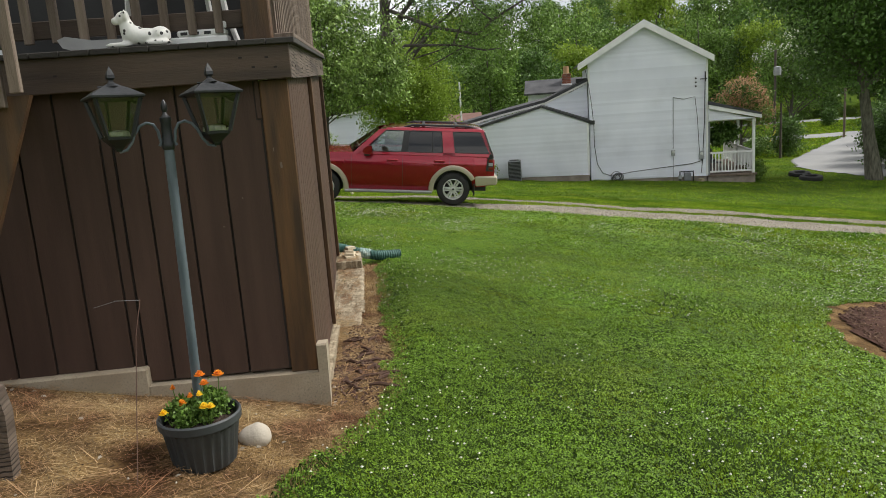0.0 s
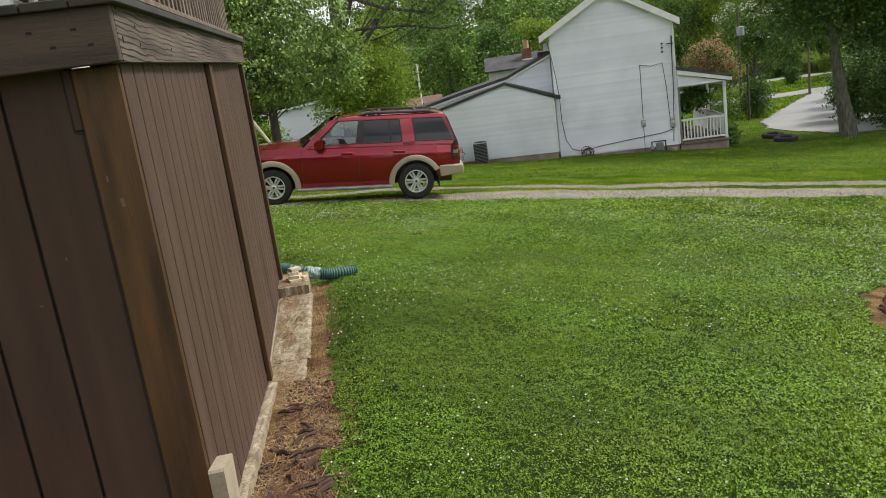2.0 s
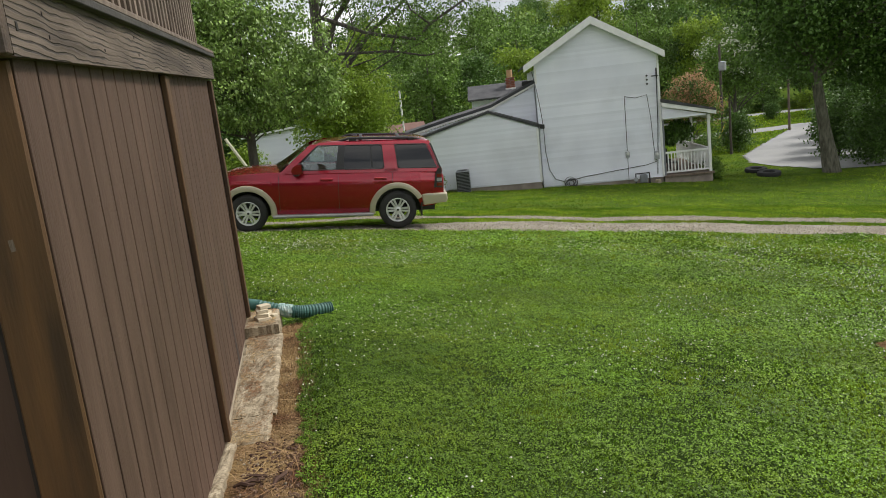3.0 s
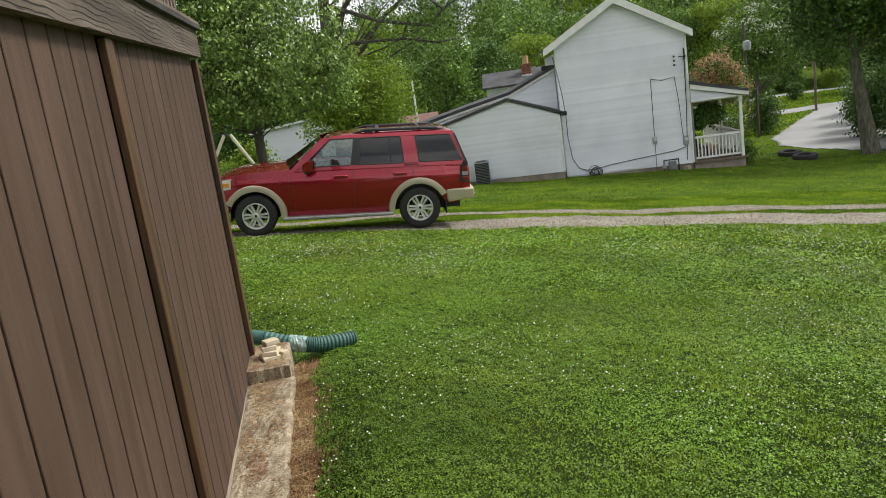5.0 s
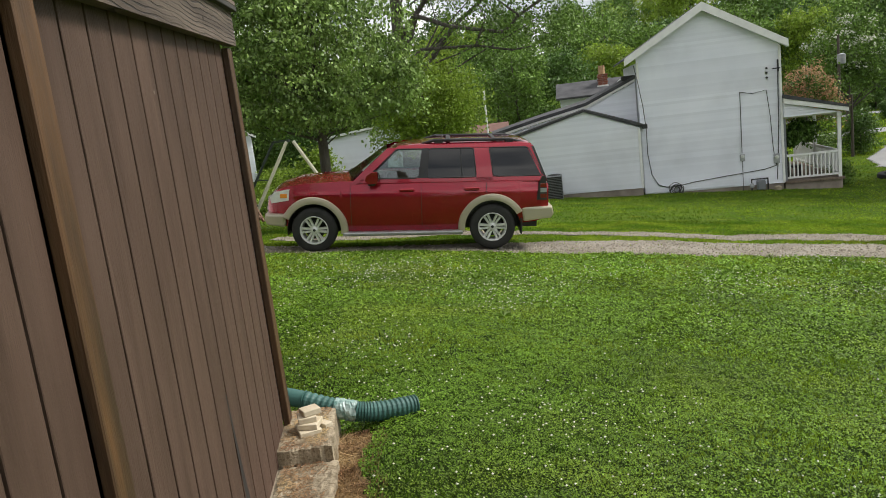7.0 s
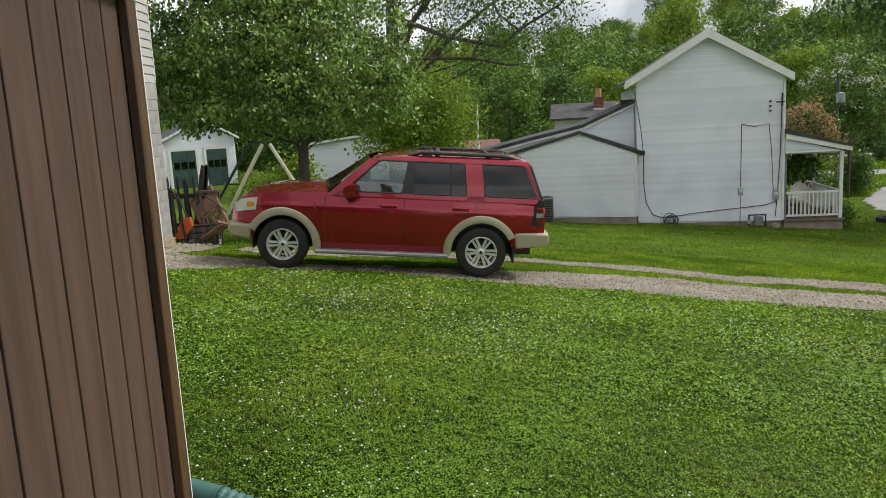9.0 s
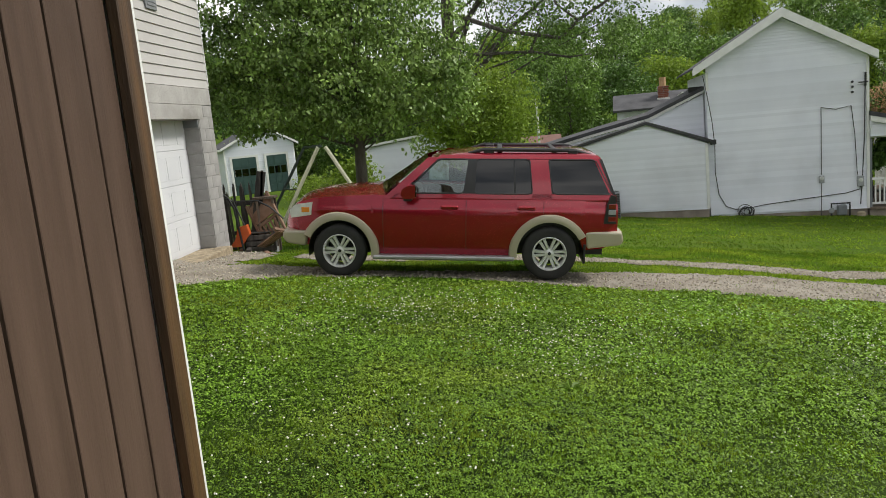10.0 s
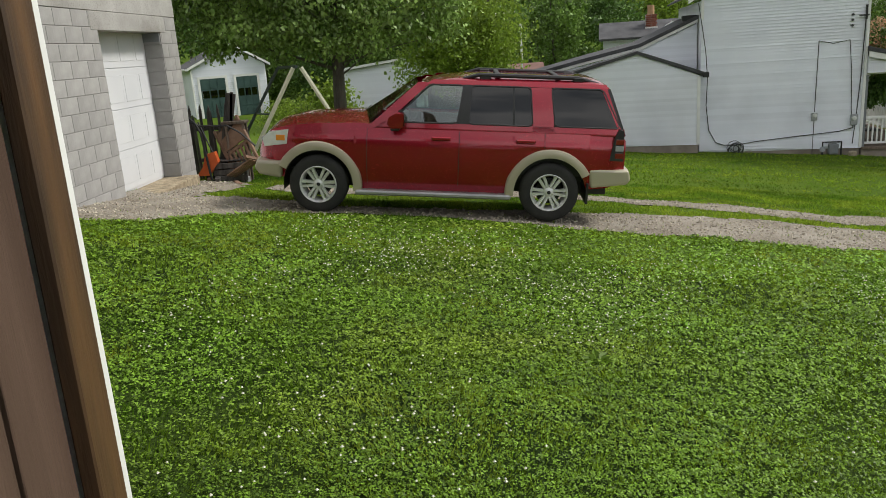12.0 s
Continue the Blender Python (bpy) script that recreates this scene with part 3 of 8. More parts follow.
def lift(bm):
    """Raises a piece of the deck with the slope of its rim."""
    for v in bm.verts:
        v.co.z += DECK_SLOPE * v.co.y
    return bm


def groove_panel(name, along, a0, a1, z0, z1, material, grooves, depth=0.016, z0b=None):
    """A grooved plywood panel: a dark backing with a plank between each two grooves."""
    bm = bmesh.new()
    if along == "x":
        box(bm, a0, a1, depth, depth + 0.012, z0, z1)
    else:
        box(bm, -depth - 0.012, -depth, a0, a1, z0, z1)
    panel = part(name, bm, M["dark_gap"], deck)
    cuts = [a0] + [g for g in sorted(grooves) if a0 + 0.02 < g < a1 - 0.02] + [a1]
    for p, q in zip(cuts, cuts[1:]):
        lo = z0 + random.uniform(-0.004, 0.004)
        if along == "x":
            b = boxed(p + 0.006, q - 0.006, 0, depth - 0.001, lo, z1 - 0.001, 0.002)
        else:
            b = boxed(-depth + 0.001, 0, p + 0.008, q - 0.008, lo, z1 - 0.001, 0.002)
        part("plank", b, material, panel)
    return panel


front_grooves = [-0.354 - 0.2025 * k for k in range(13)]
groove_panel("front_panel", "x", -0.9, -0.128, 0.105, BAND0 + 0.06, M["brown_paint"], front_grooves)
groove_panel("front_panel", "x", -2.6, -0.902, 0.2, BAND0 + 0.06, M["brown_paint"], front_grooves)
near_panel = groove_panel("side_panel", "y", 0.002, 2.352, -0.38, BAND0 + 0.085, M["brown_lit"], [2.175 - 0.198 * k for k in range(12)])
near_panel.matrix_basis = pose(0, 2.352, 0, 0, 0, 0.65) @ pose(0, -2.352, 0)
groove_panel("side_panel", "y", 2.464, 4.829, -0.34, BAND0 + 0.17, M["brown_lit"], [2.672 + 0.1975 * k for k in range(12)])
# Flat dark wedge laid over the planks for the split's shade, widened for the camera.
bm = bmesh.new()
for x in (0.0008, -0.01):
    bm.faces.new([bm.verts.new(p) for p in ((x, 3.638, 0.38), (x, 3.652, 0.37), (x, 3.716, 0.0), (x, 3.795, -0.335), (x, 3.705, -0.335), (x, 3.67, 0.0))])
part("split", bm, M["dark_gap"], deck, "dark split in the plywood")
rs = random.Random(44)
for x, y, z, w, h in ((-0.06, -0.0186, 1.22, 0.012, 0.03), (-0.09, -0.0186, 1.31, 0.006, 0.02), (-0.4, -0.0006, 0.93, 0.012, 0.005), (-0.62, -0.0006, 1.33, 0.008, 0.004), (-0.28, -0.0006, 1.07, 0.006, 0.01)):
    part("scuff", boxed(x, x + w, y - 0.0006, y, z, z + h, 0, Matrix.Translation((x, 0, z)) @ Matrix.Rotation(rs.uniform(-0.5, 0.5), 4, "Y") @ Matrix.Translation((-x, 0, -z))), M["old_wood"], deck)
for y, z in ((0.35, 1.42), (1.15, 1.5), (1.2, 1.495), (3.4, 1.55), (0.55, 1.2), (1.9, 0.9)):
    part("scuff", boxed(0.0002, 0.0012, y, y + rs.uniform(0.01, 0.025), z, z + rs.uniform(0.006, 0.02)), M["old_wood"], deck)
part("corner_post", boxed(-0.124, 0.025, -0.018, 0.0, 0.08, BAND0, 0.006), M["stain"], deck, "brown-stained corner post")
# Raised dark strips stand in for the shaded gaps round post and block.
part("post_shade_strip", boxed(-0.137, -0.1245, -0.003, -0.0004, 0.105, 1.476), M["dark_gap"], deck)
part("block_shadow_gap", boxed(-0.158, -0.1255, -0.006, -0.0004, 1.477, BAND0 - 0.001), M["dark_gap"], deck)
part("post_block", boxed(-0.152, -0.126, -0.012, -0.0005, 1.485, BAND0, 0.003), M["brown_paint"], deck)
part("batten", boxed(0.001, 0.033, 2.354, 2.462, -0.36, BAND0 + 0.07, 0.004), M["stain"], deck, "brown-stained batten over the panel joint")
part("end_batten", boxed(0.001, 0.036, 4.831, LONG, -0.29, BAND0 + 0.14, 0.004), M["stain"], deck)
part("end_trim", boxed(-0.11, 0.028, LONG + 0.001, LONG + 0.04, -0.28, BAND0 + 0.15, 0.002), M["white_trim"], deck, "white painted board on the end wall")
# Unseen dark backing, added to stop light leaking through the panel joints.
part("inner_wall", boxed(-0.09, -0.06, 0.1, LONG - 0.03, -0.26, BAND0 + 0.08, 0), M["dark_gap"], deck)
part("end_wall", boxed(-4.3, -0.11, LONG - 0.02, LONG, -0.3, BAND0 + 0.14, 0), M["brown_lit"], deck)
part("front_rim", boxed(-2.75, 0.055, -0.1, -0.06, BAND0, BAND1 - 0.03, 0.004), M["stain_x"], deck, "dark brown rim board")
bm = bmesh.new()
prism(bm, [(0.012, 0.0), (0.055, 0.0), (0.055, 0.205), (0.012, 0.205)], -0.059, LONG + 0.06)
for v in bm.verts:
    v.co.z += BAND0 + DECK_SLOPE * v.co.y
part("side_rim", bm, M["stain_y"], deck, "greyed rim board with open grain")
for v, z, w in ((-0.02, 0.165, 0.012), (-0.01, 0.06, 0.014), (0.25, 0.055, 0.008), (0.22, 0.115, 0.007), (0.9, 0.05, 0.007), (1.5, 0.13, 0.008), (1.55, 0.06, 0.007), (2.9, 0.12, 0.008), (4.2, 0.07, 0.008)):
    part("nail", lift(boxed(0.0552, 0.0575, v, v + w, BAND0 + z, BAND0 + z + w * 1.6, 0.001)), M["dark_gap"], deck)
for u, z in ((-0.14, 0.06), (-0.03, 0.055), (-0.2, 0.11), (-0.07, 0.105), (-1.1, 0.08)):
    part("nail", boxed(u, u + 0.018, -0.1022, -0.1002, BAND0 + z, BAND0 + z + 0.009, 0.0006), M["dark_gap"], deck)
for k in range(20):
    part("deck_board", lift(boxed(-2.75 + k * 0.142, -2.75 + k * 0.142 + 0.137, -0.125, LONG + 0.07, BAND1 - 0.03 + 0.002, BAND1, 0.003)), M["deck_dark"], deck)
for k in range(10):
    part("deck_board", lift(boxed(-4.2 + k * 0.142, -4.2 + k * 0.142 + 0.137, -0.125, LONG + 0.07, BAND1 - 0.03 + 0.002, BAND1, 0.003)), M["deck_dark"], deck)
part("cap_strip", lift(boxed(-0.02, 0.08, 0.0, LONG + 0.08, BAND1 + 0.002, BAND1 + 0.028, 0.004)), M["old_wood"], deck)
part("rail_post", boxed(-0.175, -0.035, 0.02, 0.16, BAND1 + 0.001, BAND1 + 1.05, 0.006), M["stain"], deck)
part("rail_post", lift(boxed(-0.13, -0.03, LONG - 0.12, LONG - 0.02, BAND1 + 0.001, BAND1 + 1.05, 0.006)), M["old_wood"], deck)
part("bottom_rail", boxed(-2.7, -0.18, 0.09, 0.13, BAND1 + 0.075, BAND1 + 0.165, 0.004), M["stain_x"], deck)
part("top_rail", boxed(-2.7, -0.18, 0.09, 0.13, BAND1 + 0.9, BAND1 + 0.99, 0.004), M["old_wood"], deck)
part("side_bottom_rail", lift(boxed(-0.1, -0.06, 0.17, LONG - 0.13, BAND1 + 0.06, BAND1 + 0.15, 0.004)), M["old_wood"], deck)
part("side_top_rail", lift(boxed(-0.1, -0.06, 0.17, LONG - 0.13, BAND1 + 0.9, BAND1 + 0.99, 0.004)), M["old_wood"], deck)
for k in range(17):
    u = -0.3 - k * 0.135
    part("baluster", boxed(u - 0.02, u + 0.02, 0.05, 0.088, BAND1 + 0.05, BAND1 + 0.98, 0.003), M["old_wood"], deck)
for k in range(34):
    v = 0.24 + k * 0.138
    part("baluster", lift(boxed(-0.058, -0.02, v - 0.02, v + 0.02, BAND1 + 0.03, BAND1 + 0.98, 0.003)), M["old_wood"], deck)

foundation = thing("foundation", shed_m, "weathered stepped concrete foundation under the brown shed", "foundation", kind="structure")
part("front_wall", prism(bmesh.new(), [(-0.885, -0.5), (0.026, -0.5), (0.026, 0.079), (-0.885, 0.099)], -0.055, 0.16), M["concrete"], foundation)
part("upper_step", boxed(-3.0, -0.886, -0.055, 0.16, -0.4, 0.2, 0.008), M["concrete"], foundation)
bm = bmesh.new()
foot = [(-0.057, -0.6), (0.235, -0.6), (0.205, -0.06), (0.168, 0.188), (0.15, 0.2), (-0.05, 0.242), (-0.057, 0.232)]
ring = [[bm.verts.new((u + (0.014 if i == 1 and q > 0.1 else 0.0), p, q)) for p, q in foot] for i, u in enumerate((0.0265, 0.068))]
for k in range(len(foot)):
    bm.faces.new((ring[0][k], ring[0][(k + 1) % len(foot)], ring[1][(k + 1) % len(foot)], ring[1][k]))
bm.faces.new(ring[0]), bm.faces.new(ring[1][::-1])
part("corner_upstand", bm, M["concrete"], foundation, "pale cast concrete upstand at the corner")


def worn_slab(u0, u1, v0, v1, top, rise, depth, seed, ragged=0.006, lumps=0.0025):
    """A cast slab with a ragged outline and an uneven, slightly rounded top."""
    rg = np.random.default_rng(seed)
    nu, nv = max(4, int((u1 - u0) / 0.022)), max(6, int((v1 - v0) / 0.035))
    edge = rg.normal(0, ragged, (4, nv + 1))
    bm = bmesh.new()
    grid = []
    for i in range(nu + 1):
        row = []
        for j in range(nv + 1):
            a, b = i / nu, j / nv
            u = u0 + (u1 - u0) * a + (edge[0, j] if i == nu else 0.0)
            v = v0 + (v1 - v0) * b + (edge[1, i % nv] if j in (0, nv) else 0.0)
            rim = 0.007 if i in (0, nu) or j in (0, nv) else 0.0
            row.append(bm.verts.new((u, v, top + rise * (v - v0) - rim + rg.normal(0, lumps))))
        grid.append(row)
    for i in range(nu):
        for j in range(nv):
            bm.faces.new((grid[i][j], grid[i + 1][j], grid[i + 1][j + 1], grid[i][j + 1]))
    border = [grid[i][0] for i in range(nu)] + [grid[nu][j] for j in range(nv)] + [grid[i][nv] for i in range(nu, 0, -1)] + [grid[0][j] for j in range(nv, 0, -1)]
    low = [bm.verts.new((p.co.x, p.co.y, p.co.z - depth)) for p in border]
    for k in range(len(border)):
        n = (k + 1) % len(border)
        bm.faces.new((border[n], border[k], low[k], low[n]))
    bm.faces.new(low)
    return bm


part("kerb", worn_slab(0.003, 0.062, 0.208, 2.345, -0.083, -0.1295, 0.3, 61, 0.003, 0.003), M["slab"], foundation, "speckled worn concrete kerb along the wall")
part("paving_slab", worn_slab(0.0, 0.262, 2.35, 2.77, -0.385, 0.0, 0.3, 62), M["slab"], foundation)
bm = worn_slab(0.0, 0.308, 2.776, 4.476, -0.385, 0.022, 0.3, 63)
for v in bm.verts:
    v.co.x -= 0.018 * (4.476 - v.co.y) if v.co.x > 0.1 else 0
part("paving_slab", bm, M["slab"], foundation)
part("end_slab", worn_slab(0.0, 0.29, 4.482, 5.06, -0.262, 0.0, 0.4, 64), M["slab"], foundation)
part("side_footing", boxed(-0.2, -0.002, 0.2, LONG, -0.8, -0.36, 0.0), M["concrete"], foundation)

# ---- block garage with a sided storey above ----
GX, GY0, GY1, GB, GT = -5.14, 7.0, 20.37, -0.66, 1.965
home = thing("house", pose(0, 0, 0), "house with a whitewashed block garage below and cream siding above", "house")
bm = bmesh.new()
DY0, DY1, DZ1 = 17.72, 19.72, 1.73
box(bm, GX - 0.29, GX - 0.006, GY0, DY0 - 0.006, GB, GT)
box(bm, GX - 0.29, GX - 0.006, DY1 + 0.006, GY1 - 0.006, GB, GT)
box(bm, GX - 0.29, GX - 0.006, DY0 - 0.006, DY1 + 0.006, DZ1 + 0.24, GT)
box(bm, GX - 8, GX - 0.295, GY1 - 0.25, GY1 - 0.006, GB, GT)
wall = part("garage_wall", bm, M["mortar"], home)
shared = {}


def block_mesh(w, h, d=0.007):
    key = (round(w, 3), round(h, 3))
    if key not in shared:
        b = boxed(-d, 0.0, 0.004, w - 0.004, 0.004, h - 0.004, 0.003)
        me = bpy.data.meshes.new("block")
        b.to_mesh(me)
        b.free()
        me.materials.append(M["block"])
        shared[key] = me
    return shared[key]


row, z = 0, GB
while z < GT - 0.01:
    h = min(0.202, GT - z)
    cuts = [GY1]
    while cuts[-1] > 14.4:
        cuts.append(cuts[-1] - (0.205 if (len(cuts) == 1 and row % 2) else 0.41))
    for hi, lo in zip(cuts, cuts[1:]):
        for p, q in (((lo, hi),) if hi <= DY0 or lo >= DY1 or z > DZ1 + 0.22 else ((lo, min(hi, DY0)), (max(lo, DY1), hi))):
            if q - p > 0.05:
                ob = part("block", block_mesh(q - p, h), None, wall)
                ob.location = (GX, p, z)
    # the jamb beyond the door, seen inside the opening
    if z < DZ1:
        j = boxed(-0.28, -0.016, -0.004, 0.006, 0.004, min(h, DZ1 - z) - 0.004, 0.002)
        ob = part("block", j, M["block"], wall)
        ob.location = (GX, DY1 - 0.004, z)
    row += 1
    z += 0.202
part("lintel", boxed(GX - 0.29, GX + 0.004, DY0 - 0.2, DY1 + 0.2, DZ1, DZ1 + 0.235, 0.006), M["grey_concrete"], home)
part("beam", boxed(GX - 0.29, GX + 0.006, GY0, GY1 + 0.004, GT + 0.002, 2.25, 0.006), M["grey_concrete"], home, "stained grey concrete beam")
part("sill", boxed(GX - 0.45, GX + 0.24, DY0 - 0.05, DY1 + 0.1, GB - 0.3, -0.47, 0.01), M["slab"], home)
# the sectional door, four rows of four raised panels
gdoor = part("garage_door", boxed(GX - 0.33, GX - 0.29, DY0 - 0.1, DY1 + 0.01, -0.47, DZ1 + 0.05, 0), M["door_white"], home, "white raised-panel garage door")
for r in range(4):
    z0 = -0.44 + r * 0.565
    part("door_section", boxed(GX - 0.289, GX - 0.281, DY0 - 0.09, DY1, z0, z0 + 0.555, 0.003), M["door_white"], gdoor)
    for c in range(4):
        y0 = DY0 + 0.04 + c * 0.535
        b = bmesh.new()
        box(b, GX - 0.2808, GX - 0.277, y0, y0 + 0.46, z0 + 0.09, z0 + 0.46, 0.0035)
        part("raised_panel", b, M["door_white"], gdoor)
part("jamb_trim", boxed(GX - 0.28, GX - 0.02, DY1 - 0.02, DY1 - 0.006, 1.6, DZ1 - 0.002, 0.002), M["dark_shutter"], home)
# cream siding above
up = part("upper_wall", boxed(GX - 8, GX - 0.02, GY0, GY1 - 0.02, 2.255, 6.6), M["siding_cream"], home)
# Made-up dark glazing, added to darken what shows through the deck railing.
for y0 in (8.4, 10.6, 12.8):
    win = part("window", boxed(GX - 0.03, GX - 0.012, y0, y0 + 1.9, 2.42, 4.5), M["dark_gap"], home, "added dark glazing behind the deck railing")
    part("pane", boxed(GX + 0.012, GX + 0.018, y0, y0 + 1.9, 2.42, 4.5), M["tinted"], win)
    for a, b, c, d in ((y0 - 0.06, y0, 2.36, 4.56), (y0 + 1.9, y0 + 1.96, 2.36, 4.56), (y0, y0 + 1.9, 4.5, 4.56), (y0, y0 + 1.9, 2.36, 2.42)):
        part("window_frame", boxed(GX + 0.006, GX + 0.03, a, b, c, d, 0.003), M["dark_shutter"], win)
k, z = 0, 2.255
sid = None
while z < 6.5:
    if sid is None:
        b = bmesh.new()
        prism(b, [(0.0, 0.0), (0.026, 0.0), (0.008, 0.148), (0.0, 0.148)], 14.8, GY1)
        sid = bpy.data.meshes.new("siding_board")
        b.to_mesh(sid)
        b.free()
        sid.materials.append(M["siding_cream"])
    ob = part("siding_board", sid, None, up)
    ob.location = (GX - 0.018, 0, z)
    z += 0.15
part("corner_trim", boxed(GX - 0.02, GX + 0.012, GY1 - 0.008, GY1 + 0.012, 2.3, 6.5, 0.003), M["white_trim"], home)
shutter = part("shutter", boxed(GX + 0.006, GX + 0.03, 18.25, 18.62, 3.35, 4.9, 0.004), M["dark_shutter"], home, "grey louvred window shutter")
for k in range(26):
    part("slat", boxed(GX + 0.0305, GX + 0.038, 18.29, 18.58, 3.4 + k * 0.055, 3.44 + k * 0.055, 0.002), M["dark_shutter"], shutter)
part("house_roof", prism(bmesh.new(), [(GX - 8.4, 6.6), (GX + 0.35, 6.6), (GX + 0.35, 6.75), (GX - 4, 8.6), (GX - 8.4, 6.75)], GY0 - 0.3, GY1 + 0.3), M["shingle"], home)

# ---- white neighbouring house ----
H_M = pose(6.85, 33.47, 0, 0, 0, -9.5)
nb = thing("neighbour_house", H_M, "old white sided two-storey house with a gable and porch", "house")
W5, RIDGE, EAVE = 4.88, 2.32, 2.08


def clap_wall(name, pts, y, material, parent, step=0.095, base=None):
    """A wall of lapped boards, cut to the outline pts (x, z), its face towards -y."""
    solid = part(name, prism(bmesh.new(), pts, y + 0.02, y + 0.16), material, parent)
    zs = [p[1] for p in pts]
    z = min(zs) if base is None else base
    while z < max(zs) - 0.01:
        spans = []
        for zz in (max(z, min(zs) + 1e-4), min(z + step, max(zs) - 1e-4)):
            xs = []
            for (xa, za), (xb, zb) in zip(pts, pts[1:] + pts[:1]):
                if (za - zz) * (zb - zz) < 0:
                    xs.append(xa + (xb - xa) * (zz - za) / (zb - za))
            spans.append((min(xs), max(xs)) if len(xs) > 1 else None)
        if spans[0] and spans[1]:
            (l0, r0), (l1, r1) = spans
            bm = bmesh.new()
            v = [bm.verts.new(p) for p in ((l0, y - 0.03, z), (r0, y - 0.03, z), (r0, y + 0.019, z), (l0, y + 0.019, z), (l1, y + 0.013, z + step), (r1, y + 0.013, z + step), (r1, y + 0.019, z + step), (l1, y + 0.019, z + step))]
            for f in ((0, 1, 5, 4), (3, 2, 1, 0), (4, 5, 6, 7), (0, 4, 7, 3), (1, 2, 6, 5)):
                bm.faces.new([v[i] for i in f])
            part("siding_board", bm, material, solid)
        z += step
    return solid


clap_wall("gable_wall", [(0, -2.73), (W5, -2.75), (W5, 2.13), (RIDGE, 3.6), (0, 2.26)], 0, M["siding"], nb, base=-2.75)
part("house_body", boxed(0.02, W5 - 0.02, 0.17, 8.5, -2.7, EAVE), M["siding"], nb)
part("house_footing", boxed(0.03, W5 - 0.03, 0.03, 8.4, -3.7, -2.7), M["foundation"], nb)
for sx, x1, z1 in ((-1, -0.42, 2.07), (1, W5 + 0.22, 2.04)):
    bm = bmesh.new()
    top = 3.87
    prism(bm, [(x1, z1 - 0.06), (x1, z1 + 0.2), (RIDGE, top), (RIDGE, top - 0.3)], -0.3, -0.26)
    part("rake_board", bm, M["white_trim"], nb)
    bm = bmesh.new()
    prism(bm, [(x1, z1 + 0.14), (x1, z1 + 0.205), (RIDGE, top + 0.01), (RIDGE, top - 0.06)], -0.259, 8.7)
    part("roof_slope", bm, M["shingle"], nb)
    part("soffit", prism(bmesh.new(), [(x1, z1 - 0.05), (x1, z1 + 0.13), (RIDGE, top - 0.07), (RIDGE, top - 0.25)], -0.259, 0.012), M["white_trim"], nb)
part("corner_board", boxed(W5 - 0.07, W5 + 0.015, -0.046, -0.002, -2.73, EAVE, 0.003), M["white_trim"], nb)
part("corner_board", boxed(-0.015, 0.07, -0.046, -0.002, 1.5, EAVE, 0.003), M["white_trim"], nb)

# low front wing with its own small gable
wing = thing("front_wing", H_M, "low white sided wing with a dark roof edge beside the house", "house wing")
LW = [(-4.7, -2.35), (-0.06, -2.4), (-0.06, -0.2), (-2.0, 0.57), (-4.7, -0.14)]
clap_wall("wing_wall", LW, -0.4, M["siding"], wing, base=-2.4)
part("wing_body", boxed(-4.68, -0.08, -0.23, 3.5, -2.3, -0.3), M["siding"], wing)
part("wing_footing", boxed(-4.65, -0.09, -0.37, 3.4, -3.4, -2.3), M["foundation"], wing)
part("wing_footing_face", prism(bmesh.new(), [(-4.65, -3.3), (-0.08, -3.3), (-0.08, -2.405), (-4.65, -2.36)], -0.385, -0.372), M["foundation"], wing)
part("wing_roof", prism(bmesh.new(), [(-2.0, 0.57), (-2.0, 0.67), (0.13, -0.12), (0.13, -0.22)], -0.48, 0.9), M["shingle"], wing)
part("wing_roof", prism(bmesh.new(), [(-2.002, 0.57), (-2.002, 0.67), (-5.0, -0.09), (-5.0, -0.18)], -0.48, 0.9), M["shingle"], wing)
part("corner_board", boxed(-0.14, -0.045, -0.449, -0.402, -2.38, -0.22, 0.003), M["white_trim"], wing)
part("gutter_end", boxed(0.02, 0.2, -0.56, -0.4, -0.26, -0.1, 0.01), M["black_plastic"], wing, "black gutter end")

rear = thing("rear_wing", H_M, "long grey-roofed rear wing sloping down from the house", "house wing")
clap_wall("rear_wall", [(-0.02, -2.4), (-0.02, 1.42), (-1.87, 0.64), (-3.93, 0.24), (-5.6, -0.12), (-5.6, -2.4)], 0.95, M["siding"], rear)
for (xa, za), (xb, zb) in (((0.0, 1.55), (-1.87, 0.76)), ((-1.872, 0.758), (-3.93, 0.35)), ((-3.932, 0.348), (-6.4, -0.2))):
    part("roof_slope", prism(bmesh.new(), [(xa, za), (xb, zb), (xb, zb + 0.12), (xa, za + 0.12)], 0.86, 8.0), M["shingle"], rear)
    part("fascia", prism(bmesh.new(), [(xa, za - 0.09), (xb, zb - 0.09), (xb, zb - 0.004), (xa, za - 0.004)], 0.88, 0.93), M["white_trim"], rear)
part("roof_vent", boxed(-0.5, 0.0, 1.0, 1.3, 1.5, 1.68, 0.02), M["black_plastic"], rear)
FAR_K = 1.3
tall = thing("back_gable", pose(-0.074, 6.589, 1.12) @ Matrix.Scale(FAR_K, 4) @ pose(0.074, -6.589, -1.319) @ H_M, "small dark-roofed upper wing with a brick chimney", "house wing")
part("wall", boxed(-2.95, 0.1, 4.4, 7.0, -2.4, 1.28), M["siding"], tall)
part("roof_slope", prism(bmesh.new(), [(4.1, 1.18), (5.6, 1.78), (5.6, 1.86), (4.1, 1.26)], -3.1, 0.25, Matrix(((0, 1, 0, 0), (1, 0, 0, 0), (0, 0, 1, 0), (0, 0, 0, 1)))), M["shingle"], tall)
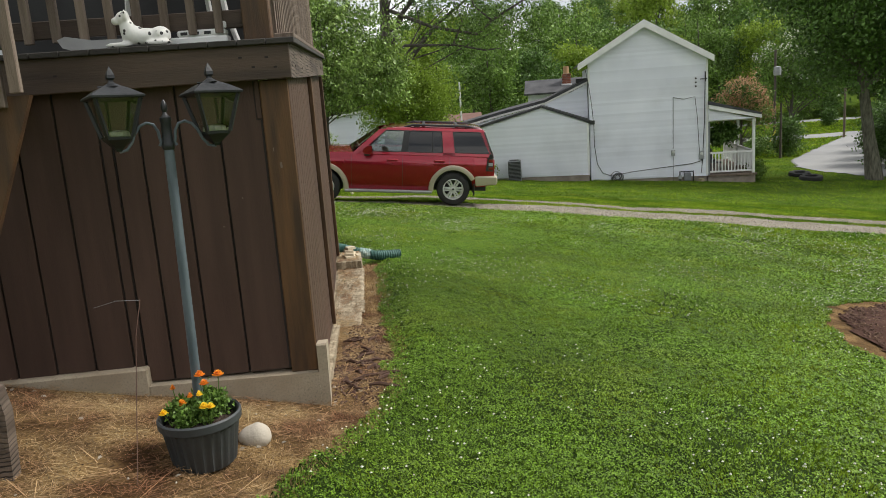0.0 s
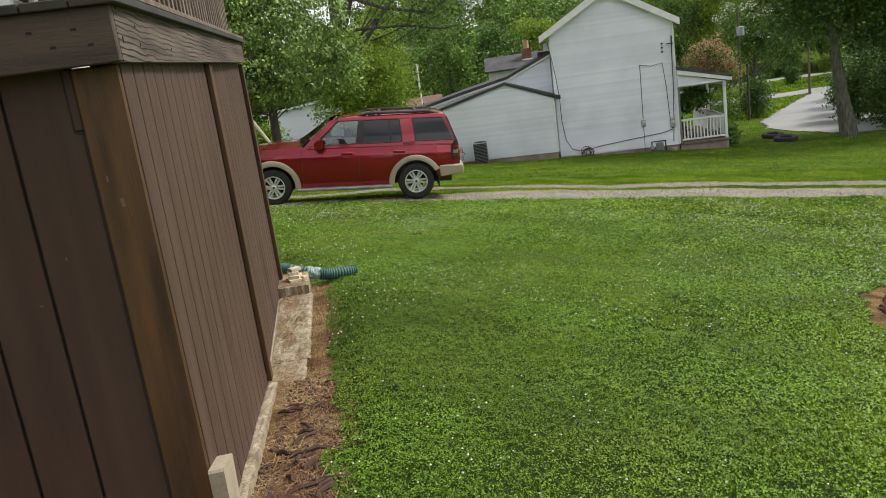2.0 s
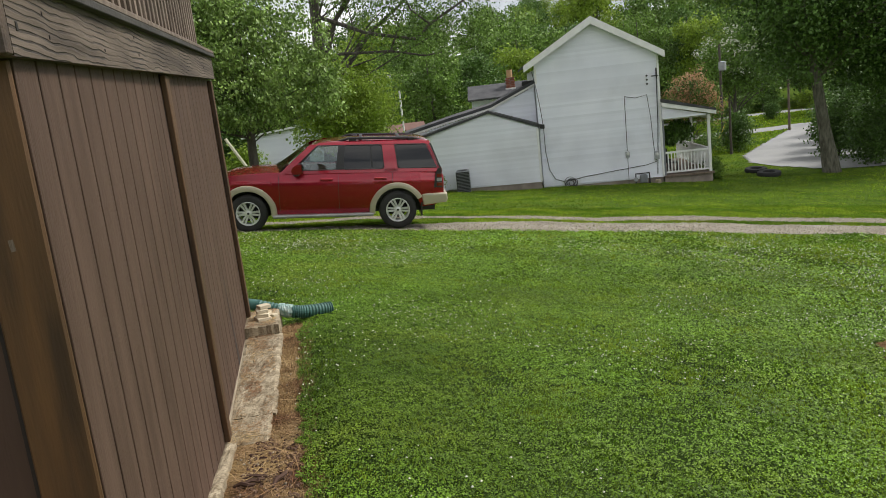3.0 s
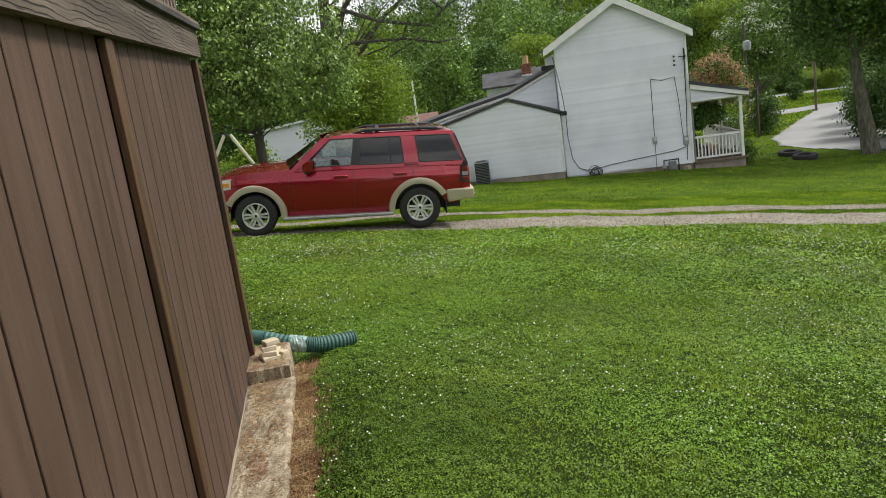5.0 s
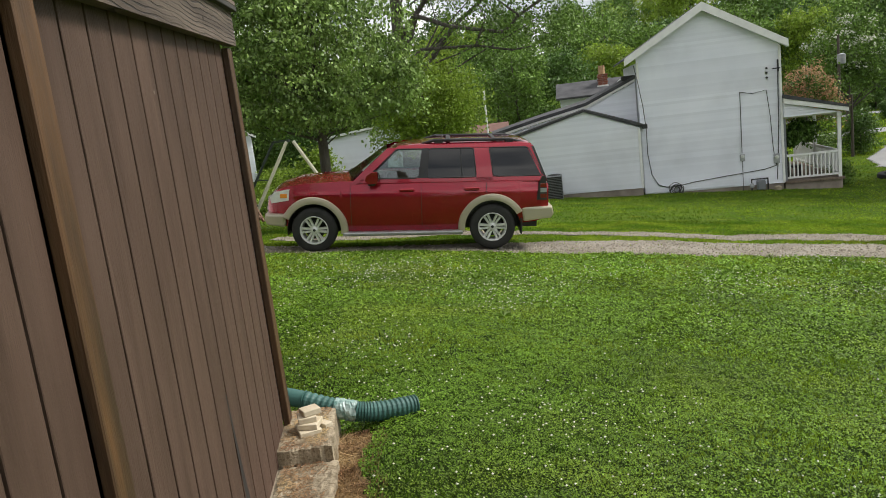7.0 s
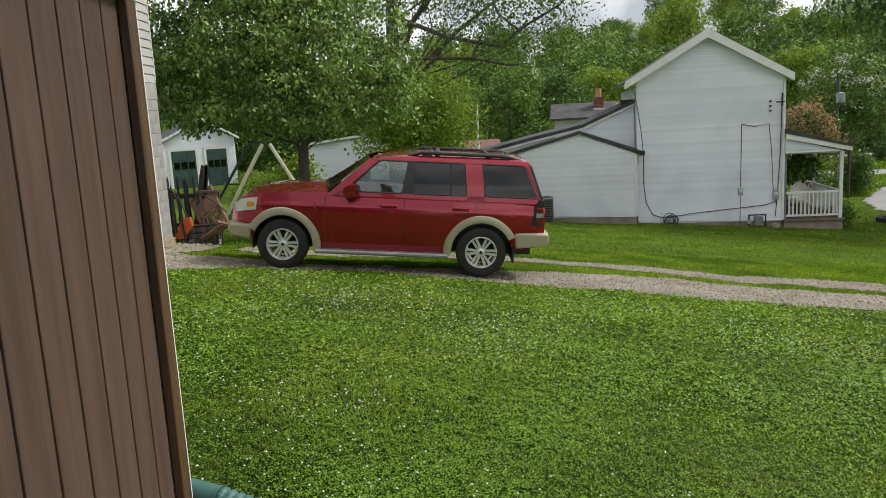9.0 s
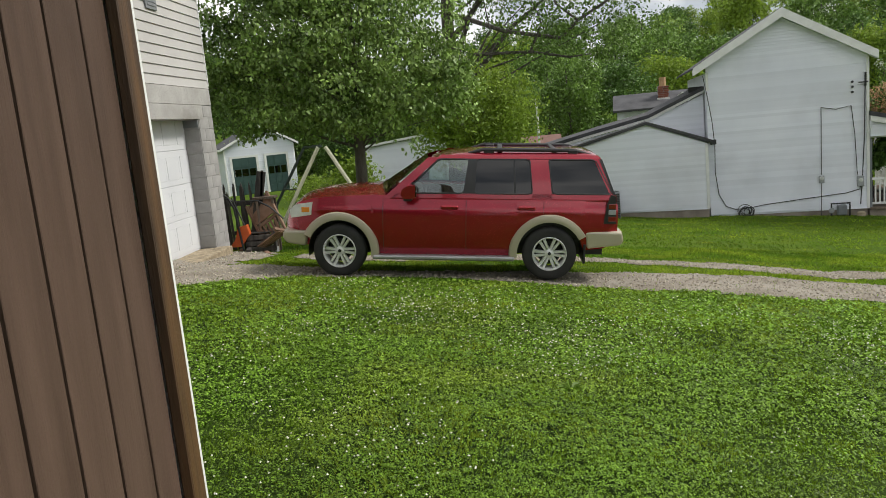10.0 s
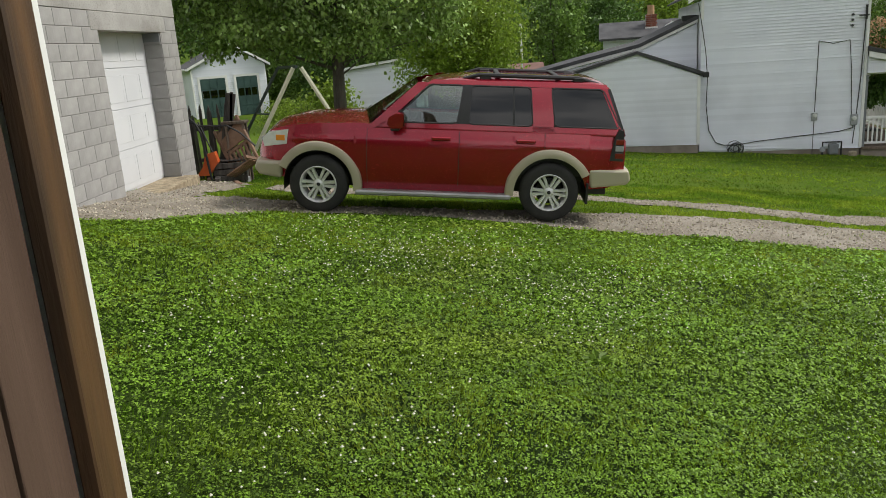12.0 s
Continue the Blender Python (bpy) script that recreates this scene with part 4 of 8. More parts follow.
part("roof_slope", prism(bmesh.new(), [(7.2, 1.18), (5.602, 1.78), (5.602, 1.86), (7.2, 1.26)], -3.1, 0.25, Matrix(((0, 1, 0, 0), (1, 0, 0, 0), (0, 0, 1, 0), (0, 0, 0, 1)))), M["shingle"], tall)
part("gable_trim", prism(bmesh.new(), [(-1.1, 1.25), (-0.5, 1.62), (-0.5, 1.74), (-1.1, 1.37)], 3.2, 3.3), M["white_trim"], tall)
part("gable_trim", prism(bmesh.new(), [(-0.1, 1.5), (-0.498, 1.62), (-0.498, 1.74), (-0.1, 1.62)], 3.2, 3.3), M["white_trim"], tall)
chim = part("chimney", boxed(-1.34, -0.94, 4.9, 5.3, 1.4, 2.06), M["mortar"], tall, "red brick chimney with a clay flue")
for r in range(7):
    for c in range(2):
        o = 0.1 if r % 2 else 0.0
        part("brick", boxed(-1.348 + c * 0.21 - o * 0.3 + 0.03, -1.348 + c * 0.21 - o * 0.3 + 0.225, 4.885, 4.899, 1.55 + r * 0.073, 1.613 + r * 0.073, 0.004), M["brick"], chim)
part("flue", lathe(bmesh.new(), [(0.13, 2.06), (0.13, 2.4), (0.1, 2.4), (0.1, 2.1)], 12, Matrix.Translation((-1.14, 5.1, 0))), M["clay"], tall)
part("flashing", boxed(-1.37, -0.91, 4.8, 4.88, 1.46, 1.6, 0.004), M["white_trim"], tall)

# side porch
porch = thing("porch", H_M, "white-railed open porch with a shed roof on the house", "porch")
bm = bmesh.new()
prism(bm, [(W5, 0.24), (W5, 0.38), (6.98, -0.21), (6.98, -0.3)], -0.25, 6.0)
part("porch_roof", bm, M["shingle"], porch)
part("porch_fascia", prism(bmesh.new(), [(W5, 0.06), (W5, 0.235), (6.99, -0.3), (6.99, -0.44)], -0.23, -0.19), M["white_trim"], porch)
clap_wall("porch_gable", [(W5 + 0.02, -0.43), (6.7, -0.43), (W5 + 0.02, 0.07)], -0.12, M["siding"], porch)
part("porch_ceiling", boxed(W5 + 0.02, 6.8, 0.05, 5.9, -0.49, -0.43), M["white_trim"], porch)
part("porch_beam", boxed(6.65, 6.79, -0.1, 5.9, -0.58, -0.45, 0.004), M["white_trim"], porch)
part("porch_floor", boxed(W5 + 0.01, 6.86, -0.12, 6.0, -2.8, -2.72, 0.006), M["old_wood"], porch)
part("porch_base", boxed(W5 + 0.02, 6.8, -0.05, 5.9, -4.0, -2.8), M["foundation"], porch)
for w in (-0.02, 2.9, 5.8):
    part("porch_post", boxed(6.68, 6.79, w, w + 0.11, -2.72, -0.58, 0.006), M["white_trim"], porch)
part("wall_post", boxed(W5 + 0.02, W5 + 0.1, 0.0, 0.08, -2.72, -0.5, 0.004), M["dark_shutter"], porch)
rail = part("railing", boxed(W5 + 0.1, 6.68, 0.0, 0.06, -1.85, -1.77, 0.006), M["white_trim"], porch)
part("lower_rail", boxed(W5 + 0.1, 6.68, 0.0, 0.06, -2.64, -2.57, 0.006), M["white_trim"], porch)
for k in range(12):
    x = W5 + 0.2 + k * 0.13
    part("baluster", boxed(x - 0.022, x + 0.022, 0.012, 0.05, -2.57, -1.85, 0.003), M["white_trim"], rail)
rail2 = part("railing", boxed(6.7, 6.78, 0.2, 5.7, -1.85, -1.77, 0.006), M["white_trim"], porch)
for k in range(36):
    y = 0.3 + k * 0.15
    part("baluster", boxed(6.72, 6.76, y - 0.02, y + 0.02, -2.57, -1.85, 0.003), M["white_trim"], rail2)
part("lower_rail", boxed(6.7, 6.78, 0.2, 5.7, -2.64, -2.57, 0.006), M["white_trim"], porch)

# ---- the red car ----
CAR_M = Matrix.Translation((-1.06, 18.17, -0.81)) @ Euler((0, 0, radians(180))).to_matrix().to_4x4() @ Euler((radians(-1.5), radians(-5.6), 0)).to_matrix().to_4x4()
car = thing("car", CAR_M, "dark red sport utility car with tan flares, parked on the gravel", "car")
AX_F, AX_R = 1.445, -1.445


def lerp_table(table, x):
    return float(np.interp(x, [p[0] for p in table], [p[1] for p in table]))


# outlines along the car's length (front is +x)
TOP = [(-2.34, 1.02), (-2.3, 1.12), (-1.2, 1.13), (0.55, 1.13), (0.95, 1.15), (1.4, 1.13), (1.8, 1.09), (2.05, 1.02), (2.19, 0.9), (2.26, 0.72)]
BOT = [(-2.36, 0.52), (-2.15, 0.44), (-1.0, 0.325), (1.0, 0.325), (2.0, 0.44), (2.26, 0.5)]
PLAN = [(-2.36, 0.80), (-2.22, 0.87), (-1.9, 0.9), (1.3, 0.9), (1.75, 0.87), (2.0, 0.8), (2.15, 0.7), (2.26, 0.56)]
ARCH = 0.455


def side_y(x, z):
    """Half width of the body at a height: a bulge at the hip, tucked in at the sill."""
    w = lerp_table(PLAN, x)
    return w - 0.07 * max(0.0, (0.72 - z) / 0.36) ** 1.8 * (z < 0.72) - 0.055 * max(0.0, (z - 0.78) / 0.33) ** 1.7 + 0.012 * math.exp(-((z - 0.94) / 0.03) ** 2)


def body_bottom(x):
    z = lerp_table(BOT, x)
    for ax in (AX_F, AX_R):
        d = abs(x - ax)
        if d < ARCH:
            z = max(z, 0.36 + math.sqrt(ARCH * ARCH - d * d))
    return z


cols = sorted(set([round(v, 3) for v in np.linspace(-2.36, 2.26, 96)] + [round(ax + s * ARCH * math.cos(a), 3) for ax in (AX_F, AX_R) for s in (-1, 1) for a in np.linspace(0, math.pi / 2, 10)]))
bm = bmesh.new()
ROWS_N = 12
for s in (1, -1):
    grid = []
    for x in cols:
        lo, hi = body_bottom(x), lerp_table(TOP, x)
        lo = min(lo, hi - 0.02)
        grid.append([bm.verts.new((x, s * side_y(x, lo + (hi - lo) * k / ROWS_N), lo + (hi - lo) * k / ROWS_N)) for k in range(ROWS_N + 1)])
    for a, b in zip(grid, grid[1:]):
        for k in range(ROWS_N):
            bm.faces.new((a[k], b[k], b[k + 1], a[k + 1]) if s < 0 else (a[k], a[k + 1], b[k + 1], b[k]))
    if s == 1:
        left = grid
    else:
        right = grid
# deck across the top: hood with a crown, and the floor of the greenhouse
N = 10
top_rows = []
for i, x in enumerate(cols):
    a, b = left[i][-1], right[i][-1]
    row = [a]
    for k in range(1, N):
        t = k / N
        crown = (0.045 + (0.02 if x > 0.9 else 0)) * (1 - (2 * t - 1) ** 2)
        rib = 0.012 * math.exp(-((abs(2 * t - 1) - 0.5) / 0.07) ** 2) if x > 0.95 else 0.0
        row.append(bm.verts.new((x, a.co.y + (b.co.y - a.co.y) * t, a.co.z + crown + rib)))
    top_rows.append(row + [b])
for a, b in zip(top_rows, top_rows[1:]):
    if a[0].co.x < 0.7:
        continue
    for k in range(N):
        bm.faces.new((a[k], b[k], b[k + 1], a[k + 1]))
for ring, flip in ((0, False), (-1, True)):
    if ring == 0:
        top_rows[0][1:-1] = []
    loop = left[ring] + top_rows[ring][1:-1] + right[ring][::-1]
    bm.faces.new(loop if flip else loop[::-1])
part("body", bm, M["red_paint"], car, smooth=True)


def gx(x):
    """Places along the glasshouse, from its plain layout to the swept one."""
    return lerp_table([(-2.4, -2.42), (-2.27, -2.335), (-2.148, -2.27), (-1.362, -1.47), (-1.068, -1.2), (-0.78, -0.96), (-0.172, -0.4), (-0.018, -0.27), (0.8, 0.54), (1.1, 0.86), (1.5, 1.26)], x)


# greenhouse: tapered, with a rounded roof
GH = [  # x of the front and rear edge, half width, height
    (1.08, -2.28, 0.845, 1.1), (0.79, -2.2, 0.80, 1.32), (0.62, -2.11, 0.745, 1.52), (0.48, -2.03, 0.70, 1.64), (0.28, -1.96, 0.655, 1.695), (-0.05, -1.88, 0.56, 1.73), (-0.3, -1.8, 0.4, 1.75)]


def gh_ring(i):
    xf, xr, w, z = GH[i]
    xf, xr = gx(xf), gx(xr)
    pts = []
    for x, y in ((xf, 0.0), (xf - 0.03, 0.5 * w), (xf - 0.12, 0.9 * w), (xf - 0.2, w), (xr + 0.14, w), (xr + 0.04, 0.93 * w), (xr, 0.6 * w), (xr, 0.0)):
        pts.append((x, y, z))
    return pts + [(x, -y, z) for x, y, z in pts[-2:0:-1]]


bm = bmesh.new()
rings = [[bm.verts.new(p) for p in gh_ring(i)] for i in range(3, len(GH))]
for a, b in zip(rings, rings[1:]):
    for k in range(len(a)):
        bm.faces.new((a[k], a[(k + 1) % len(a)], b[(k + 1) % len(a)], b[k]))
bm.faces.new(rings[-1])
part("roof", bm, M["red_paint"], car, smooth=True)


def gh_y(z):
    return float(np.interp(z, [g[3] for g in GH], [g[2] for g in GH]))


def side_sheet(pts, off, thick, s, sub=6):
    """A panel that follows the greenhouse side; pts are (x, z) corners in order: lower front, lower rear, upper rear, upper front."""
    bm = bmesh.new()
    lf, lr, ur, uf = [(gx(x), z) for x, z in pts]
    outer, inner = [], []
    for k in range(sub + 1):
        t = k / sub
        f = (lf[0] + (uf[0] - lf[0]) * t, lf[1] + (uf[1] - lf[1]) * t)
        r = (lr[0] + (ur[0] - lr[0]) * t, lr[1] + (ur[1] - lr[1]) * t)
        for store, o in ((outer, off), (inner, off - thick)):
            store.append([bm.verts.new((f[0], s * (gh_y(f[1]) + o), f[1])), bm.verts.new((r[0], s * (gh_y(r[1]) + o), r[1]))])
    for k in range(sub):
        bm.faces.new((outer[k][0], outer[k][1], outer[k + 1][1], outer[k + 1][0]))
        bm.faces.new((inner[k][1], inner[k][0], inner[k + 1][0], inner[k + 1][1]))
        bm.faces.new((outer[k][0], outer[k + 1][0], inner[k + 1][0], inner[k][0]))
        bm.faces.new((outer[k][1], inner[k][1], inner[k + 1][1], outer[k + 1][1]))
    for k in (0, sub):
        bm.faces.new((outer[k][0], inner[k][0], inner[k][1], outer[k][1]))
    return bm


for s in (1, -1):
    # pillars and rails of the side
    for name, pts, mat_ in (
        ("front_pillar", ((1.08, 1.1), (0.93, 1.1), (0.32, 1.655), (0.48, 1.655)), "red_paint"),
        ("roof_rail_side", ((0.38, 1.635), (-2.01, 1.635), (-1.95, 1.69), (0.3, 1.69)), "red_paint"),
        ("centre_pillar", ((-0.01, 1.177), (-0.19, 1.177), (-0.225, 1.64), (-0.09, 1.64)), "black_plastic"),
        ("rear_door_pillar", ((-1.07, 1.1), (-1.36, 1.1), (-1.3, 1.63), (-1.02, 1.63)), "red_paint"),
        ("rear_pillar", ((-2.15, 1.1), (-2.21, 1.1), (-1.97, 1.64), (-1.9, 1.64)), "red_paint"),
        ("tailgate_edge", ((-2.212, 1.1), (-2.27, 1.1), (-2.01, 1.64), (-1.972, 1.64)), "black_plastic"),
        ("belt_rail", ((1.0, 1.085), (-2.26, 1.085), (-2.23, 1.175), (0.9, 1.175)), "red_paint"),
    ):
        part(name, side_sheet(pts, 0.004 if name != "centre_pillar" else 0.011, 0.03, s), M[mat_], car, smooth=True)
    for name, pts, mat_ in (
        ("front_side_window", ((0.8, 1.176), (-0.018, 1.176), (-0.1, 1.632), (0.33, 1.632)), "clear"),
        ("rear_side_window", ((-0.172, 1.176), (-0.78, 1.176), (-0.76, 1.632), (-0.208, 1.632)), "tinted"),
        ("quarter_window", ((-0.8, 1.176), (-1.068, 1.176), (-1.02, 1.632), (-0.78, 1.632)), "tinted"),
        ("cargo_window", ((-1.362, 1.18), (-2.148, 1.18), (-1.92, 1.632), (-1.3, 1.632)), "tinted"),
    ):
        ob = part(name, side_sheet(pts, -0.004, 0.006, s, 10), M[mat_], car, smooth=True)
    for pts in (((0.8, 1.176), (-0.018, 1.176), (-0.1, 1.632), (0.33, 1.632)), ((-0.172, 1.176), (-1.068, 1.176), (-1.02, 1.632), (-0.208, 1.632)), ((-1.362, 1.18), (-2.148, 1.18), (-1.92, 1.632), (-1.3, 1.632))):
        loop = []
        for (xa, za), (xb, zb) in zip(pts, pts[1:] + pts[:1]):
            xa, xb = gx(xa), gx(xb)
            loop += [(xa + (xb - xa) * t, s * (gh_y(za + (zb - za) * t) + 0.001), za + (zb - za) * t) for t in (0.06, 0.5, 0.94)]
        part("window_seal", tube(bmesh.new(), loop + loop[:2], 0.011, 5, cap=False), M["black_plastic"], car)
    part("window_divider", side_sheet(((-0.776, 1.176), (-0.804, 1.176), (-0.784, 1.632), (-0.756, 1.632)), 0.001, 0.01, s), M["black_plastic"], car)
    # doors are marked by their shut lines
    for name, x0, x1 in (("front_door_gap", 0.83, 0.838), ("rear_door_gap", -0.31, -0.302), ("rear_edge_gap", -1.36, -1.352)):
        bm = bmesh.new()
        zs = np.linspace(0.4 if x0 > -1 else 0.92, 1.09, 10)
        va = [bm.verts.new((x0, s * (side_y(x0, z) + 0.002), z)) for z in zs]
        vb = [bm.verts.new((x1, s * (side_y(x1, z) + 0.002), z)) for z in zs]
        vc = [bm.verts.new((x1, s * (side_y(x1, z) - 0.02), z)) for z in zs]
        vd = [bm.verts.new((x0, s * (side_y(x0, z) - 0.02), z)) for z in zs]
        for k in range(9):
            for p, q in ((va, vb), (vb, vc), (vc, vd), (vd, va)):
                bm.faces.new((p[k], q[k], q[k + 1], p[k + 1]))
        part(name, bm, M["black_plastic"], car)
    for x0 in (-0.08, -1.12):
        h = part("door_handle", boxed(x0 - 0.12, x0 + 0.12, s * 0.885, s * 0.93, 0.97, 1.02, 0.014), M["red_paint"], car)
    # mirror
    mir = part("mirror", prism(bmesh.new(), [(0.37, 1.13), (0.51, 1.12), (0.57, 1.17), (0.55, 1.25), (0.47, 1.3), (0.37, 1.3)], s * 0.9, s * 1.07), M["red_paint"], car)
    part("mirror_foot", boxed(0.42, 0.53, s * 0.84, s * 1.06, 1.09, 1.128, 0.012), M["black_plastic"], mir)
    part("mirror_glass", boxed(0.358, 0.3695, s * 0.92, s * 1.05, 1.145, 1.285, 0.004), M["tinted"], mir)
    # sill, step, flares
    part("sill", boxed(-0.98, 0.98, s * 0.66, s * 0.77, 0.25, 0.34, 0.02), M["black_plastic"], car)
    part("running_board", boxed(-0.97, 0.98, s * 0.76, s * 0.955, 0.265, 0.325, 0.018), M["step_metal"], car, "grey metal running board")
    for ax, lo, hi in ((AX_F, 26, 186), (AX_R, -6, 152)):
        bm = bmesh.new()
        seg = 30
        rows = []
        for k in range(seg + 1):
            a = radians(lo + (hi - lo) * k / seg)
            row = []
            for r, y in ((ARCH - 0.012, 0.84), (ARCH - 0.012, 0.925), (ARCH + 0.035, 0.93), (ARCH + 0.085, 0.915), (ARCH + 0.1, 0.88)):
                row.append(bm.verts.new((ax + r * math.cos(a), s * y, 0.36 + r * math.sin(a))))
            rows.append(row)
        for a, b in zip(rows, rows[1:]):
            for k in range(4):
                bm.faces.new((a[k], a[k + 1], b[k + 1], b[k]))
        part("wheel_flare", bm, M["tan_paint"], car, "tan wheel-arch flare", smooth=True)
        # inner arch
        bm = bmesh.new()
        va = [(ax + (ARCH - 0.01) * math.cos(radians(t)), 0.36 + (ARCH - 0.01) * math.sin(radians(t))) for t in range(-10, 191, 10)]
        o = [bm.verts.new((x, s * 0.86, z)) for x, z in va]
        i = [bm.verts.new((x, s * 0.45, z)) for x, z in va]
        for k in range(len(va) - 1):
            bm.faces.new((o[k], o[k + 1], i[k + 1], i[k]))
        bm.faces.new(i)
        part("wheel_well", bm, M["black_plastic"], car)
    part("mud_flap", boxed(-1.93, -1.9, s * 0.68, s * 0.9, 0.24, 0.5, 0.005), M["black_plastic"], car)
    # rear and front corners
    bm = bmesh.new()
    pts = [(-1.95, 0.44), (-2.4, 0.5), (-2.44, 0.56), (-2.41, 0.68), (-1.91, 0.68)]
    prism(bm, pts, s * 0.70, s * 0.9)
    bmesh.ops.bevel(bm, geom=list(bm.edges), offset=0.03, segments=3, affect="EDGES", profile=0.5)
    part("rear_bumper_corner", bm, M["tan_paint"], car, "tan bumper corner")
    bm = bmesh.new()
    prism(bm, [(1.92, 0.42), (2.2, 0.46), (2.26, 0.54), (2.24, 0.64), (1.9, 0.64)], s * 0.55, s * 0.86)
    bmesh.ops.bevel(bm, geom=list(bm.edges), offset=0.04, segments=3, affect="EDGES", profile=0.5)
    part("front_bumper_corner", bm, M["tan_paint"], car, "tan bumper corner")
    hl = part("headlight", prism(bmesh.new(), [(1.84, 0.86), (2.12, 0.82), (2.14, 0.92), (2.06, 1.0), (1.82, 1.04)], s * 0.6, s * 0.86), M["lamp_glass"], car, "clear headlamp with an amber corner")
    part("indicator", boxed(1.86, 1.97, s * 0.8602, s * 0.868, 0.9, 0.97, 0.004), M["amber"], hl)
    part("fog_light", lathe(bmesh.new(), [(0.0, 0.0), (0.05, 0.0), (0.055, -0.03)], 14, Matrix.Translation((2.255, s * 0.6, 0.56)) @ Matrix.Rotation(radians(90), 4, "Y")), M["lamp_glass"], car)
    tl = part("tail_light", prism(bmesh.new(), [(-2.16, 0.79), (-2.33, 0.79), (-2.31, 1.16), (-2.25, 1.18), (-2.2, 1.05)], s * 0.74, s * 0.876), M["black_plastic"], car, "dark smoked tail lamp")
    for z0, mm in ((0.82, "red_lens"), (0.91, "utility"), (0.99, "red_lens")):
        part("lens", boxed(-2.32, -2.22, s * 0.8763, s * 0.884, z0, z0 + 0.065, 0.004), M[mm], tl)
    # roof rack
    bm = bmesh.new()
    tube(bm, [(-0.32, s * 0.6, 1.705), (-0.52, s * 0.6, 1.755), (-1.75, s * 0.59, 1.75), (-2.0, s * 0.58, 1.69)], [0.016, 0.026, 0.026, 0.018], 8)
    part("roof_rack_rail", bm, M["black_plastic"], car, smooth=True)
    for x0 in (-0.6, -1.75):
        part("rack_foot", boxed(x0 - 0.07, x0 + 0.07, s * 0.56, s * 0.62, 1.69, 1.765, 0.015), M["black_plastic"], car)
for x0 in (-0.75, -1.5):
    part("rack_bar", boxed(x0 - 0.035, x0 + 0.035, -0.57, 0.57, 1.745, 1.77, 0.01), M["black_plastic"], car)
# windscreen, rear window
bm = bmesh.new()
v = [bm.verts.new(p) for p in ((0.86, 0.78, 1.12), (1.0, 0.0, 1.19), (0.86, -0.78, 1.12), (0.225, -0.66, 1.645), (0.3, 0.0, 1.66), (0.225, 0.66, 1.645))]
bm.faces.new((v[0], v[1], v[4], v[5])), bm.faces.new((v[1], v[2], v[3], v[4]))
part("windscreen", bm, M["clear"], car)
bm = bmesh.new()
v = [bm.verts.new(p) for p in ((-2.345, 0.76, 1.12), (-2.345, -0.76, 1.12), (-2.1, -0.64, 1.63), (-2.1, 0.64, 1.63))]
bm.faces.new(v)
part("rear_window", bm, M["tinted"], car)
part("rear_spoiler", boxed(-2.1, -1.95, -0.62, 0.62, 1.655, 1.685, 0.012), M["red_paint"], car)
part("rear_bumper", boxed(-2.44, -2.2, -0.72, 0.72, 0.46, 0.68, 0.03), M["tan_paint"], car)
part("front_bumper", boxed(2.1, 2.3, -0.62, 0.62, 0.42, 0.64, 0.04), M["tan_paint"], car)
part("grille", boxed(2.2, 2.275, -0.42, 0.42, 0.68, 0.88, 0.02), M["step_metal"], car)
for s in (1, -1):
    part("wiper", tube(bmesh.new(), [(1.0, s * 0.1 + 0.2, 1.19), (0.95, s * 0.1 - 0.35, 1.23)], 0.008, 5), M["black_plastic"], car)
# cabin
part("cabin_floor", boxed(-2.2, 1.0, -0.72, 0.72, 0.5, 0.56), M["black_plastic"], car)
part("headliner", boxed(-1.95, 0.2, -0.6, 0.6, 1.625, 1.64, 0.004), M["seat_cloth"], car, "pale grey cloth headliner")
for s in (1, -1):
    part("door_card", boxed(-2.15, 0.85, s * 0.74, s * 0.77, 0.56, 1.13, 0.01), M["black_plastic"], car)
part("dashboard", boxed(0.42, 0.8, -0.72, 0.72, 0.8, 1.16, 0.05), M["black_plastic"], car)
for s in (1, -1):
    for x0 in (-0.28, -1.15):
        seat = part("car_seat", boxed(x0 - 0.1, x0 + 0.42, s * 0.15, s * 0.62, 0.6, 0.86, 0.05), M["seat_cloth"], car)
        part("seat_back", boxed(-0.1, 0.04, s * 0.16, s * 0.61, 0.8, 1.36, 0.05, Matrix.Translation((x0 - 0.08, 0, 0)) @ Matrix.Rotation(radians(-10), 4, "Y")), M["seat_cloth"], seat)
        part("headrest", boxed(x0 - 0.36, x0 - 0.26, s * 0.28, s * 0.5, 1.34, 1.52, 0.03), M["seat_cloth"], seat)
bm = bmesh.new()
ringm = Matrix.Translation((0.32, 0.37, 1.06)) @ Matrix.Rotation(radians(65), 4, "Y")
lathe(bm, [(0.185 + 0.014 * math.cos(a), 0.014 * math.sin(a)) for a in np.linspace(0, math.tau, 8, endpoint=False)], 24, ringm, True)
box(bm, -0.02, 0.02, -0.17, 0.17, -0.01, 0.01, 0, ringm)
part("steering_wheel", bm, M["black_plastic"], car)
part("underbody", boxed(-2.2, 1.9, -0.55, 0.55, 0.3, 0.5), M["black_plastic"], car)
part("tow_hitch", boxed(-2.42, -2.2, -0.04, 0.04, 0.36, 0.42, 0.004), M["black_plastic"], car)


